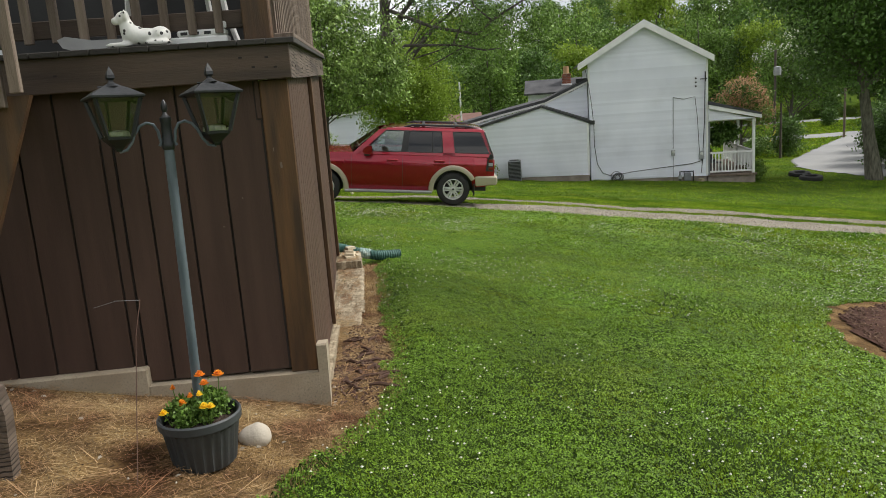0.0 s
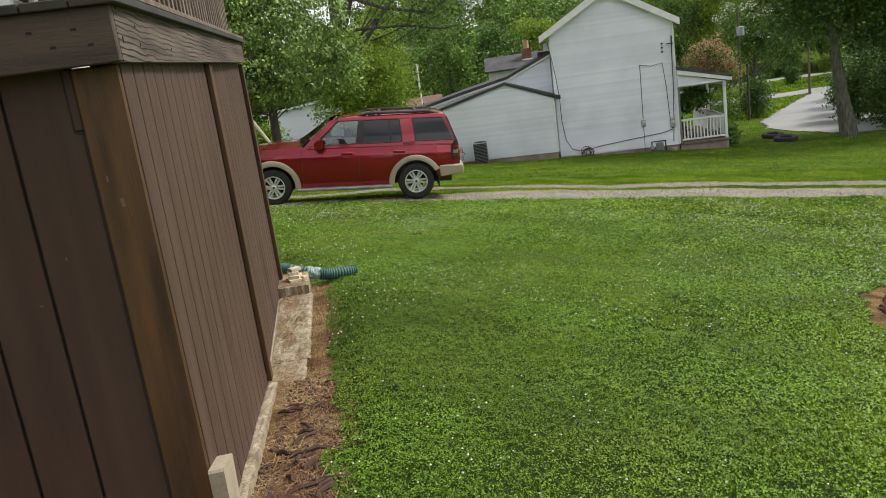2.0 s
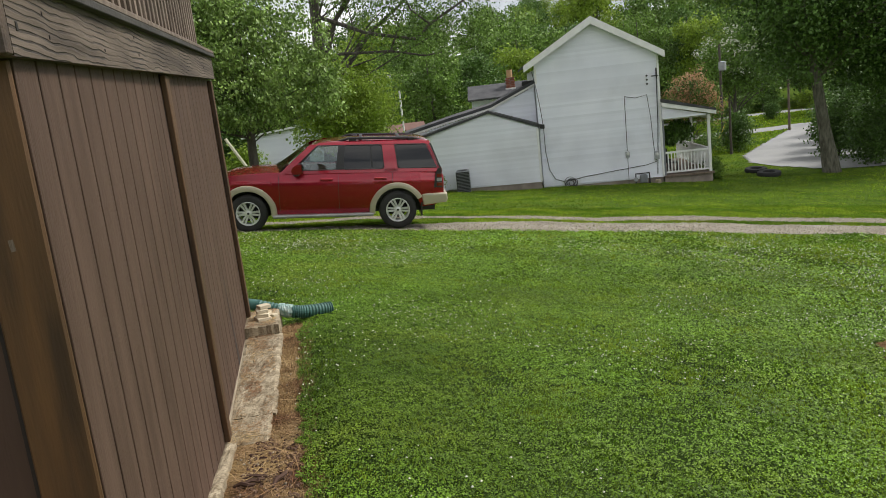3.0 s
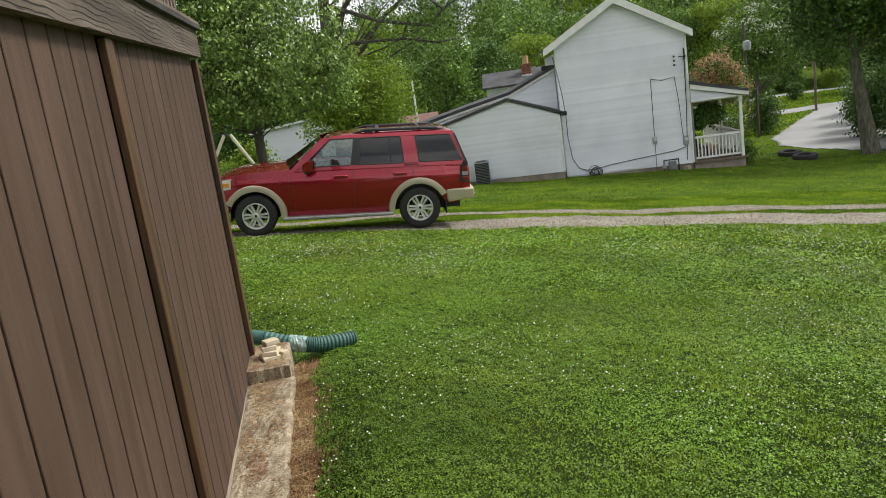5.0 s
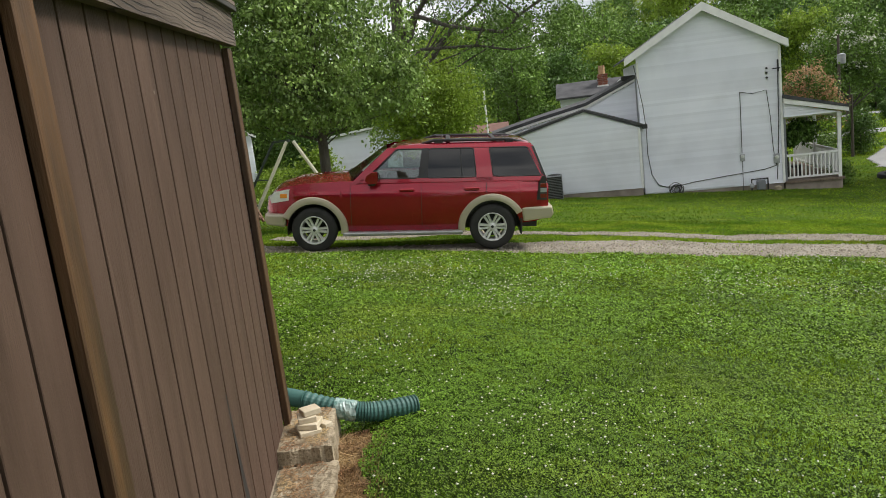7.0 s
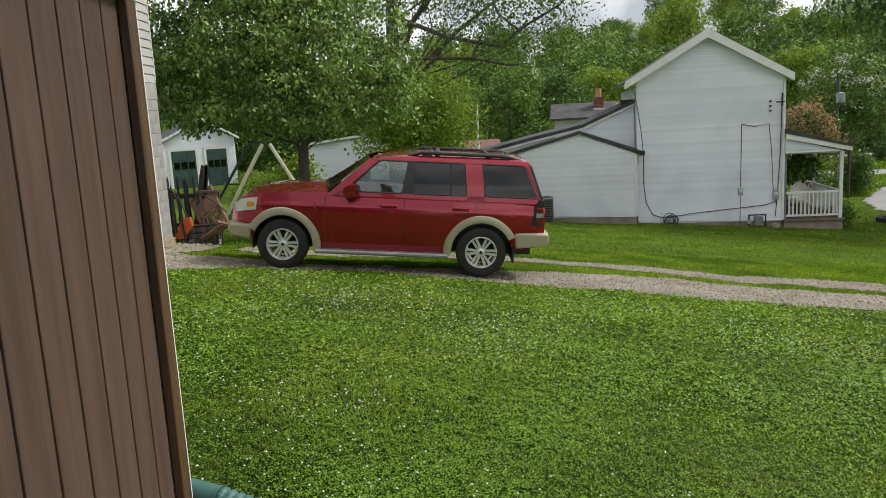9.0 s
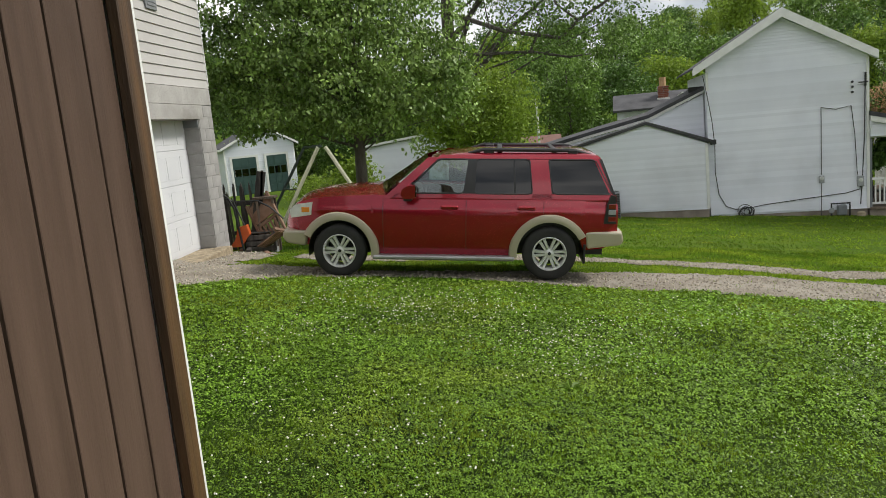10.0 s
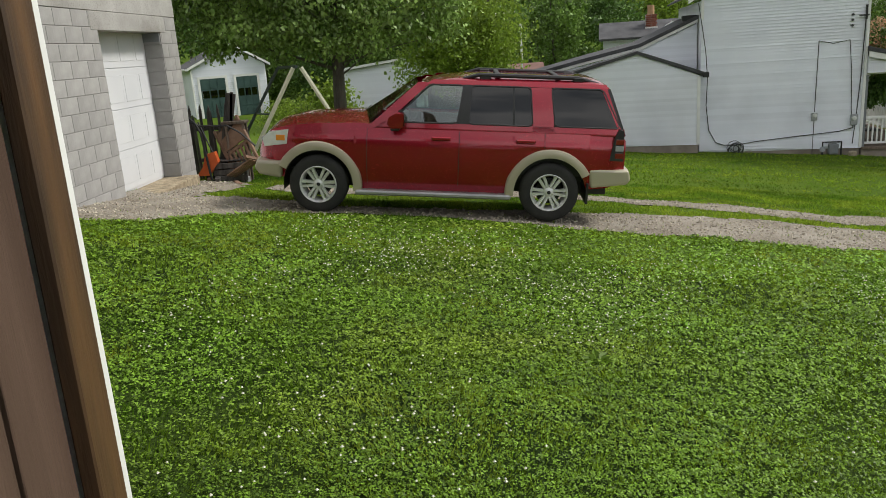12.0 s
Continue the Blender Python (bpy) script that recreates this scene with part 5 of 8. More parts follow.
def wheel(x, s):
    m = Matrix.Translation((x, s * 0.79, 0.368)) @ Matrix.Rotation(radians(-90 * s), 4, "X")
    w = new("wheel")
    w.parent = car
    w.matrix_basis = m
    prof = [(0.225, -0.115), (0.30, -0.125), (0.345, -0.112), (0.366, -0.085), (0.37, 0.0), (0.366, 0.085), (0.345, 0.112), (0.30, 0.125), (0.235, 0.118), (0.225, 0.1)]
    bm = lathe(bmesh.new(), prof, 48)
    part("tyre", bm, M["tyre_rubber"], w, smooth=True)
    bm = lathe(bmesh.new(), [(0.23, -0.1), (0.228, 0.095), (0.238, 0.115), (0.226, 0.12), (0.21, 0.1), (0.2, 0.03), (0.2, -0.1)], 40)
    part("rim", bm, M["alloy"], w, smooth=True)
    part("brake_disc", lathe(bmesh.new(), [(0.0, 0.0), (0.16, 0.0), (0.16, -0.03), (0.0, -0.03)], 24), M["black_plastic"], w)
    bm = bmesh.new()
    for k in range(6):
        for o in (-0.019, 0.019):
            a = Matrix.Rotation(k * math.tau / 6, 4, "Z")
            vs = [a @ Vector(p) for p in ((0.045, o * 0.9 - 0.015, 0.085), (0.045, o * 0.9 + 0.015, 0.085), (0.215, o * 1.75 + 0.017, 0.1), (0.215, o * 1.75 - 0.017, 0.1), (0.045, o * 0.9 - 0.02, 0.05), (0.045, o * 0.9 + 0.02, 0.05), (0.215, o * 1.75 + 0.022, 0.06), (0.215, o * 1.75 - 0.022, 0.06))]
            q = [bm.verts.new(p) for p in vs]
            for f in ((0, 1, 2, 3), (0, 4, 5, 1), (1, 5, 6, 2), (2, 6, 7, 3), (3, 7, 4, 0), (7, 6, 5, 4)):
                bm.faces.new([q[i] for i in f])
    part("spokes", bm, M["alloy"], w)
    part("hub_cap", lathe(bmesh.new(), [(0.0, 0.1), (0.045, 0.098), (0.06, 0.085), (0.062, 0.05)], 20), M["alloy"], w, smooth=True)
    part("centre_badge", lathe(bmesh.new(), [(0.0, 0.1035), (0.022, 0.103), (0.024, 0.097)], 14), M["black_plastic"], w)


for s in (1, -1):
    wheel(AX_F, s), wheel(AX_R, s)

# ---- trees and bushes ----


def leaf_mesh(name, blobs, clusters, per, size, seed, spread=0.5, droop=0.25, shell=0.45, plain=False):
    """Many small folded leaves in loose clusters inside the blobs (x, y, z, rx, ry, rz)."""
    rng = np.random.default_rng(seed)
    bl = np.array(blobs, float)
    vol = bl[:, 3] * bl[:, 4] + bl[:, 4] * bl[:, 5] + bl[:, 3] * bl[:, 5]
    which = rng.choice(len(bl), clusters, p=vol / vol.sum())
    d = rng.normal(size=(clusters, 3))
    d /= np.linalg.norm(d, axis=1, keepdims=True)
    r = rng.uniform(shell ** 3, 1.0, clusters) ** (1 / 3) * (1 + 0.16 * rng.normal(size=clusters))
    cen = bl[which, :3] + d * r[:, None] * bl[which, 3:]
    n = clusters * per
    c = np.repeat(cen, per, 0) + rng.normal(size=(n, 3)) * spread * np.array([1, 1, 0.7])
    axis_ = rng.normal(size=(n, 3))
    axis_[:, 2] -= droop * 2
    axis_ /= np.linalg.norm(axis_, axis=1, keepdims=True)
    nor = rng.normal(size=(n, 3)) + np.array([0, 0, 1.1])
    side = np.cross(nor, axis_)
    side /= np.linalg.norm(side, axis=1, keepdims=True) + 1e-9
    up = np.cross(axis_, side)
    L = size * rng.uniform(0.65, 1.3, n)[:, None]
    w = L * 0.32
    p0 = c
    p1 = c + axis_ * L * 0.5 + side * w + up * w * 0.35
    p2 = c + axis_ * L
    p3 = c + axis_ * L * 0.5 - side * w + up * w * 0.35
    k = 3 if plain else 4
    if plain:
        verts = np.stack([p0, p1 + axis_ * L * 0.1 + side * w * 0.4, p2 - side * w * 0.9], 1).reshape(-1, 3)
    else:
        verts = np.stack([p0, p1, p2, p3], 1).reshape(-1, 3)
    me = bpy.data.meshes.new(name)
    me.vertices.add(k * n)
    me.vertices.foreach_set("co", verts.ravel())
    me.loops.add(k * n)
    me.loops.foreach_set("vertex_index", np.arange(k * n))
    me.polygons.add(n)
    me.polygons.foreach_set("loop_start", np.arange(0, k * n, k))
    me.update(calc_edges=True)
    return me, cen


def limbs(bm, base, height, radius, cen, seed, lean=(0, 0), count=9, twigs=40, high=0.25):
    """A tapered trunk with bent limbs that reach into the crown."""
    rng = np.random.default_rng(seed)
    pts = []
    for k in range(7):
        t = k / 6
        pts.append(Vector((base[0] + lean[0] * t * height + 0.05 * height * 0.3 * math.sin(3 * t + seed), base[1] + lean[1] * t * height, base[2] + t * height)))
    rad = [radius * (1.35 if k == 0 else 1) * (1 - 0.8 * k / 6) for k in range(7)]
    tube(bm, pts, rad, 9)
    if len(cen) == 0:
        return bm
    cen = cen[cen[:, 2] > base[2] + (high + 0.17) * height] if high < 0.25 else cen
    pick = cen[rng.choice(len(cen), min(count + twigs, len(cen)), replace=False)]
    for i, c in enumerate(pick):
        c = Vector(c)
        k = int(np.clip(((c.z - base[2]) / height - high) * 6, 1 if high >= 0.25 else 2.6, 5))
        a = pts[k].lerp(pts[k + 1], rng.uniform())
        mid = a.lerp(c, 0.5) + Vector((0, 0, 0.12 * (c - a).length)) * rng.uniform(-0.2, 1)
        r = rad[k] * ((0.5 if high >= 0.25 else 0.32) if i < count else 0.16)
        tube(bm, [a, mid, c], [r, r * 0.6, r * 0.15], 5, cap=False)
    return bm


def tree(name, at, height, blobs, leaf, clusters, per, size, trunk, seed, label, category="tree", lean=(0, 0), spread=0.4, count=9, twigs=30, droop=0.25, group="", extra=(), leaf2=None, plain=False, shell=0.45, high=0.25, bark="bark"):
    ob = thing(name, Matrix.Translation((at[0], at[1], gz(*at) - 0.05)), label, category, group)
    me, cen = leaf_mesh("crown", blobs, clusters, per, size, seed, spread, droop, shell, plain)
    part("crown", me, M[leaf], ob)
    bm = limbs(bmesh.new(), (0, 0, 0), height, trunk, cen, seed, lean, count, twigs, high)
    for pts, rad in extra:
        tube(bm, pts, rad, 7)
    part("trunk", bm, M[bark], ob, smooth=True)
    if leaf2:
        me, _ = leaf_mesh("blossom", [(b[0], b[1], b[2] + 0.1, b[3] * 1.03, b[4] * 1.03, b[5] * 1.03) for b in blobs[:leaf2[4]]], leaf2[1], leaf2[2], leaf2[3], seed + 5, spread * 0.6, 0.0, 0.8)
        part("blossom", me, M[leaf2[0]], ob)
    return ob


# the pear tree behind the car: ground there lies near -1.1
zt = -gz(-3.05, 23.2)
tree("pear_tree", (-3.05, 23.2), 5.8, [(0, 0, zt + 3.3, 2.4, 2.2, 1.9), (-1.4, 0.2, zt + 3.3, 1.9, 1.9, 1.9), (1.1, -0.1, zt + 2.35, 1.45, 1.6, 1.1), (-0.9, 0, zt + 4.9, 1.2, 1.3, 1.2), (1.9, 0.2, zt + 2.0, 0.75, 0.9, 0.65), (-2.6, 0.3, zt + 3.2, 0.9, 1.0, 1.0), (0.1, 0, zt + 3.9, 0.95, 1.1, 0.9), (-2.1, -0.2, zt + 1.85, 0.8, 0.8, 0.42), (-2.7, 0.0, zt + 2.3, 0.6, 0.8, 0.6), (-2.2, 0, zt + 5.0, 0.8, 0.9, 0.8), (0.3, -0.8, zt + 1.75, 1.3, 1.0, 0.5), (-1.0, -0.7, zt + 1.8, 1.0, 1.0, 0.45)], "leaf_pear", 1800, 28, 0.098, 0.16, 11, "leafy green pear tree with a dark trunk behind the car", spread=0.12, count=9, twigs=50, droop=0.5, high=0.2, shell=0.45)
tree("young_tree", (-0.9, 31.5), 4.6, [(0, 0, 3.4, 1.5, 1.4, 1.3), (-0.5, 0.1, 4.4, 1.0, 1.0, 0.9), (0.7, 0, 2.7, 1.2, 1.1, 0.9), (1.3, 0, 3.6, 0.8, 0.9, 0.8), (-0.9, 0, 2.6, 0.9, 0.9, 0.8)], "leaf_light", 620, 26, 0.11, 0.1, 17, "young light green tree beside the pear tree", spread=0.2, count=6, twigs=24)
# tall open tree behind it, with long bare limbs
tree("tall_tree", (-1.7, 40), 15.0, [(2.4, 0, 10.8, 4.4, 4, 3.6), (5.0, -1, 8.6, 3.6, 3, 2.2), (4.6, -2, 6.0, 3.0, 1.6, 0.8)], "leaf_mid", 900, 26, 0.14, 0.42, 23, "tall open tree with long dark limbs and thin leaves", spread=0.5, count=4, twigs=12,
     extra=[([(0.0, 0, 5.2), (0.8, -1.5, 5.75), (3.1, -2, 5.6), (4.6, -2, 5.25), (5.4, -2, 5.3)], [0.09, 0.075, 0.06, 0.045, 0.02]), ([(0.05, 0, 7.6), (2.2, -1.6, 6.5), (4.3, -2, 6.0), (5.0, -2, 6.6), (6.7, -2, 7.5), (7.6, -2, 8.4)], [0.1, 0.085, 0.075, 0.065, 0.045, 0.02]), ([(3.1, -2, 5.62), (3.6, -2, 6.6), (3.2, -2, 7.8)], [0.05, 0.04, 0.01]), ([(5.0, -2, 6.6), (4.2, -2, 7.3), (3.7, -2, 8.8)], [0.05, 0.04, 0.01]), ([(1.0, -1.5, 5.7), (1.6, -1.5, 6.6), (1.4, -1.5, 8.0)], [0.05, 0.035, 0.01])])
# the big dark tree by the lane
tree("shade_tree", (19.1, 33.0), 11.5, [(0.8, 0, 9.5, 5.0, 4.4, 4.2), (-1.6, -0.4, 7.2, 2.4, 2.4, 1.7), (2.2, 0, 6.0, 3.0, 3.0, 2.2), (-3.4, 0, 9.2, 2.0, 2.4, 1.8), (3.5, -0.5, 4.6, 1.7, 2.0, 1.3), (-1.4, 0.3, 5.3, 1.5, 1.6, 1.0), (1.8, 0.3, 4.5, 1.8, 1.8, 1.1), (3.3, 0, 3.4, 1.3, 1.4, 0.9)], "leaf_dark", 2200, 30, 0.16, 0.28, 31, "big dark shade tree with a leaning mossy trunk", bark="moss_bark", lean=(-0.2, 0), spread=0.45, count=12, twigs=40, high=0.2)
tree("blossom_tree", (17.7, 44.0), 3.6, [(0.1, 0, 3.5, 1.15, 1.0, 1.0), (-0.8, 0, 3.0, 0.7, 0.8, 0.8), (0.9, 0, 2.7, 0.7, 0.8, 0.8)], "leaf_mid", 230, 22, 0.14, 0.1, 41, "small tree covered in faded pink blossom beside the porch", spread=0.25, leaf2=("leaf_pink", 260, 26, 0.1, 9))
tree("flowering_tree", (28.9, 62.0), 6.5, [(0, 0, 5.9, 2.6, 2.3, 2.0), (-1.0, 0, 4.2, 2.0, 2.0, 1.6), (1.6, 0, 4.2, 1.8, 2.0, 1.4)], "leaf_mid", 420, 24, 0.22, 0.16, 43, "green tree with clusters of white blossom on top", spread=0.35, leaf2=("leaf_white", 46, 26, 0.17, 1))
for at, h, w, leaf, seed, label in (
    ((20.8, 45.0), 2.2, 0.78, "leaf_dark", 51, "round dark green bush beside the pole"),
    ((33.8, 65.6), 1.4, 0.6, "leaf_dark", 52, "small clipped round bush by the road"),
    ((19.6, 46.5), 1.1, 1.1, "leaf_mid", 53, "low green shrub beside the porch"),
    ((-4.1, 27.3), 1.9, 0.55, "leaf_light", 58, "bright yellow-green shrub behind the car"),
    ((-5.5, 28.5), 0.8, 0.7, "leaf_light", 59, "tall weeds behind the swing frame"),
    ((-4.9, 29.6), 0.9, 0.7, "leaf_light", 60, "tall weeds behind the swing frame"),
    ((22.7, 38.4), 3.0, 1.2, "leaf_dark", 71, "tall dark hedge bush along the paved lane"),
    ((24.9, 41.3), 3.3, 1.3, "leaf_dark", 72, "tall dark hedge bush along the paved lane"),
    ((27.4, 44.8), 3.6, 1.6, "leaf_dark", 73, "tall dark hedge bush along the paved lane"),
    ((30.2, 48.8), 3.8, 1.8, "leaf_mid", 74, "tall dark hedge bush along the paved lane"),
    ((22.3, 34.6), 3.0, 1.4, "leaf_dark", 54, "tall overgrown bush beside the shade tree"),
    ((24.6, 37.0), 3.8, 1.9, "leaf_mid", 55, "tall overgrown bush beside the shade tree"),
    ((-10.5, 50.0), 4.2, 2.3, "leaf_mid", 63, "overgrown bush at the foot of the woods"),
    ((-7.4, 48.0), 3.6, 2.1, "leaf_dark", 64, "overgrown bush at the foot of the woods"),
    ((-4.0, 48.5), 4.0, 2.2, "leaf_mid", 65, "overgrown bush at the foot of the woods"),
    ((-0.8, 47.5), 3.4, 1.9, "leaf_dark", 66, "overgrown bush at the foot of the woods"),
    ((-6.9, 34.0), 0.9, 0.9, "leaf_light", 67, "tall weeds behind the swing frame"),
    ((13.9, 33.2), 0.75, 0.35, "leaf_mid", 61, "thin young shrub by the porch"),
    ((2.1, 33.0), 0.9, 0.4, "leaf_light", 62, "small light shrub by the wing"),
):
    tree("bush", at, h * 0.8, [(0, 0, h * 0.55, w, w, h * 0.5), (0.3 * w, 0.1, h * 0.75, w * 0.6, w * 0.6, h * 0.3), (-0.35 * w, 0, h * 0.4, w * 0.7, w * 0.7, h * 0.35)], leaf, int(90 + 60 * w * h), 22, 0.085 + 0.015 * h, 0.04, seed, label, "bush", spread=0.12 + 0.03 * h, count=5, twigs=8)

# woods on the hill, from a few kinds
kinds = []
for i, (leaf, h, w) in enumerate((("leaf_mid", 11, 3.6), ("leaf_dark", 12, 3.3), ("leaf_light", 9.5, 3.4), ("leaf_mid", 13, 4.2), ("leaf_dark", 10, 3.8), ("leaf_light", 12, 3.6))):
    rk = random.Random(700 + i)
    lumps = [(0, 0, h * 0.6, w * 0.7, w * 0.7, h * 0.33)]
    for k in range(11):
        zz = rk.uniform(0.3, 0.88)
        rr = w * (1 - abs(zz - 0.52) * 1.5) * rk.uniform(0.6, 0.95)
        aa = k * 2.4 + rk.uniform(-0.4, 0.4)
        lw = w * rk.uniform(0.28, 0.45)
        lumps.append((rr * math.cos(aa), rr * math.sin(aa), h * zz, lw, lw, lw * 0.75))
    kinds.append(tree("wood_tree", (150 + 12 * i, 260), h * 0.85, lumps, leaf, 290, 23, 0.3, 0.2, 70 + i, "tall green broadleaf tree in the woods on the hill", spread=0.36, count=4, twigs=4, group="woods on the hill", plain=True, shell=0.7))


def skyline(x, y, tall, s):
    """Scales a tree of the given height to fit the skyline in the camera's view."""
    bearing = x / max(y, 1.0)
    lim = 7.0 - 2.4 * math.exp(-((bearing + 0.1) / 0.06) ** 2) + 9.0 * min(max((bearing - 0.24) / 0.2, 0.0), 1.0)
    room = 1.3 + (y - 6.0) * math.tan(radians(lim)) - gz(x, y)
    return min(s, max(room / tall, 0.3))


TALL = (11, 12, 9.5, 13, 10, 12)
rng = random.Random(5)
spots = []
tries = 0
while len(spots) < 104 and tries < 30000:
    tries += 1
    y = 70 + 95 * rng.random() ** 1.25
    x = rng.uniform(-0.55 * y, 0.76 * y)
    gap = 4.6 + 0.02 * y
    if y < 74 and x > 8:
        continue
    if all((x - a) ** 2 + (y - b) ** 2 > gap * gap for a, b in spots):
        spots.append((x, y))
for i, (x, y) in enumerate(spots):
    k = rng.randrange(6)
    s = skyline(x, y, TALL[k] * 1.08, rng.uniform(0.75, 1.25))
    copy_thing(kinds[k], Matrix.Translation((x, y, gz(x, y) - 0.2)) @ Matrix.Rotation(rng.uniform(0, 6.28), 4, "Z") @ Matrix.Diagonal((s, s, s * rng.uniform(0.85, 1.15), 1)))
for k in range(15):
    x, y = 17 + 3.1 * k, 75.5 + 1.6 * math.sin(2.1 * k) - 0.06 * k
    s = 0.42 + 0.1 * math.sin(3.7 * k)
    copy_thing(kinds[k % 6], Matrix.Translation((x, y, gz(x, y) - 1.2)) @ Matrix.Rotation(k * 1.1, 4, "Z") @ Matrix.Diagonal((s * 1.25, s * 1.25, s, 1)))
# unseen trees added behind and beside the walk, to darken reflections and fill light
for k in range(22):
    x, y = (-46 + 6.2 * k, -34 + 4.0 * math.sin(1.9 * k)) if k < 16 else (58 + 3 * math.sin(k), -22 + 9 * (k - 16))
    s = 0.85 + 0.15 * math.sin(2.7 * k)
    copy_thing(kinds[(k * 5) % 6], Matrix.Translation((x, y, gz(x, y) - 0.2)) @ Matrix.Rotation(k * 0.9, 4, "Z") @ Matrix.Diagonal((s * 1.1, s * 1.1, s, 1)))
# nearer trees between the houses and the hill
for x, y, k, s in ((-26, 56, 1, 0.9), (-20, 52, 0, 0.85), (-15, 58, 4, 0.95), (-9, 57, 3, 0.58), (-5, 60, 1, 0.55), (0, 56, 2, 0.52), (4.5, 57, 0, 0.75), (8.5, 60, 4, 0.8), (2, 66, 3, 0.6), (12, 66, 2, 0.9), (17, 70, 0, 0.95), (-13, 66, 0, 1.0), (22, 76, 2, 1.0), (27, 78, 3, 0.95), (33, 80, 1, 1.0), (40, 82, 0, 1.05), (47, 82, 4, 1.0), (54, 80, 3, 1.0), (62, 78, 1, 1.1), (-32, 50, 3, 0.9), (40, 56, 1, 0.8), (36, 47, 4, 0.75), (33, 40, 1, 0.7), (44, 66, 5, 0.9), (30, 31, 1, 0.8), (26, 30.5, 4, 0.6), (-22, 40, 0, 0.7), (-28, 34, 1, 0.8)):
    s = skyline(x, y, TALL[k], s)
    copy_thing(kinds[k], Matrix.Translation((x, y, gz(x, y) - 0.2)) @ Matrix.Rotation(x * 1.3, 4, "Z") @ Matrix.Diagonal((s, s, s, 1)))

# ---- twin lantern in a flower pot ----
PX, PY = -1.066, 3.13
PZ = gz(PX, PY) + 0.012
pot = thing("flower_pot", Matrix.Translation((PX + 0.005, PY + 0.01, PZ)) @ Matrix.Scale(0.94, 4), "dark grey plastic pot of orange and yellow marigolds", "flower pot")
prof = [(0.0, 0.0), (0.125, 0.0), (0.135, 0.01), (0.163, 0.19), (0.168, 0.2), (0.181, 0.203), (0.183, 0.235), (0.176, 0.243), (0.168, 0.238), (0.16, 0.2)]
bm = bmesh.new()
rings = []
for r, z in prof:
    ring = []
    for k in range(72):
        a = k * math.tau / 72
        f = 1 + (0.03 * math.cos(24 * a) if 0.005 < z < 0.195 and r > 0.13 else 0)
        ring.append(bm.verts.new((r * f * math.cos(a), r * f * math.sin(a), z)))
    rings.append(ring)
for a, b in zip(rings, rings[1:]):
    for k in range(72):
        bm.faces.new((a[k], a[(k + 1) % 72], b[(k + 1) % 72], b[k]))
part("pot_body", bm, M["pot"], pot, smooth=True)
bm = bmesh.new()
n = 16
cv = bm.verts.new((0, 0, 0.205))
ring1 = [bm.verts.new((0.09 * math.cos(k * math.tau / n), 0.09 * math.sin(k * math.tau / n), 0.2 + random.uniform(-0.01, 0.012))) for k in range(n)]
ring2 = [bm.verts.new((0.164 * math.cos(k * math.tau / n), 0.164 * math.sin(k * math.tau / n), 0.188 + random.uniform(-0.006, 0.006))) for k in range(n)]
for k in range(n):
    bm.faces.new((cv, ring1[k], ring1[(k + 1) % n]))
    bm.faces.new((ring1[k], ring2[k], ring2[(k + 1) % n], ring1[(k + 1) % n]))
part("soil", bm, M["soil"], pot)
plants = ((-0.09, 0.02, 0.11), (-0.045, -0.07, 0.12), (0.04, -0.03, 0.15), (-0.1, 0.07, 0.1), (0.07, 0.05, 0.16), (-0.02, 0.06, 0.13), (0.02, 0.09, 0.17))
for i, (x, y, h) in enumerate(plants):
    me, _ = leaf_mesh("foliage", [(x, y, 0.2 + h * 0.36, 0.045, 0.045, h * 0.4)], 60, 9, 0.021, 200 + i, 0.012, -0.3, 0.1)
    part("foliage", me, M["leaf_mid"], pot)
for x, y, z, c, r in ((0.015, 0.03, 0.405, "orange_petal", 0.028), (0.1, 0.02, 0.405, "orange_petal", 0.03), (0.04, 0.0, 0.375, "orange_petal", 0.024), (-0.12, 0.05, 0.345, "orange_petal", 0.016), (-0.06, -0.03, 0.3, "orange_petal", 0.024), (-0.03, 0.0, 0.32, "orange_petal", 0.017), (-0.135, -0.06, 0.27, "yellow_petal", 0.024), (0.06, -0.1, 0.305, "yellow_petal", 0.027), (0.025, -0.04, 0.34, "yellow_petal", 0.018), (0.085, -0.09, 0.3, "yellow_petal", 0.022)):
    bm = bmesh.new()
    for layer in range(4):
        rr, m_ = r * (1 - 0.2 * layer), 10 - layer
        for k in range(m_):
            a = k * math.tau / m_ + layer * 0.4
            c0 = Vector((x, y, z + layer * 0.006 - 0.006))
            d = Vector((math.cos(a), math.sin(a), 0.25 + 0.25 * layer)).normalized()
            sd = Vector((-math.sin(a), math.cos(a), 0)) * rr * 0.36
            bm.faces.new([bm.verts.new(p) for p in (c0, c0 + d * rr * 0.6 + sd, c0 + d * rr, c0 + d * rr * 0.6 - sd)])
    head = part("flower_head", bm, M[c], pot)
    part("stem", tube(bmesh.new(), [(x * 0.8, y * 0.8, 0.2), (x, y, z - 0.008)], 0.0025, 4), M["leaf_mid"], pot)

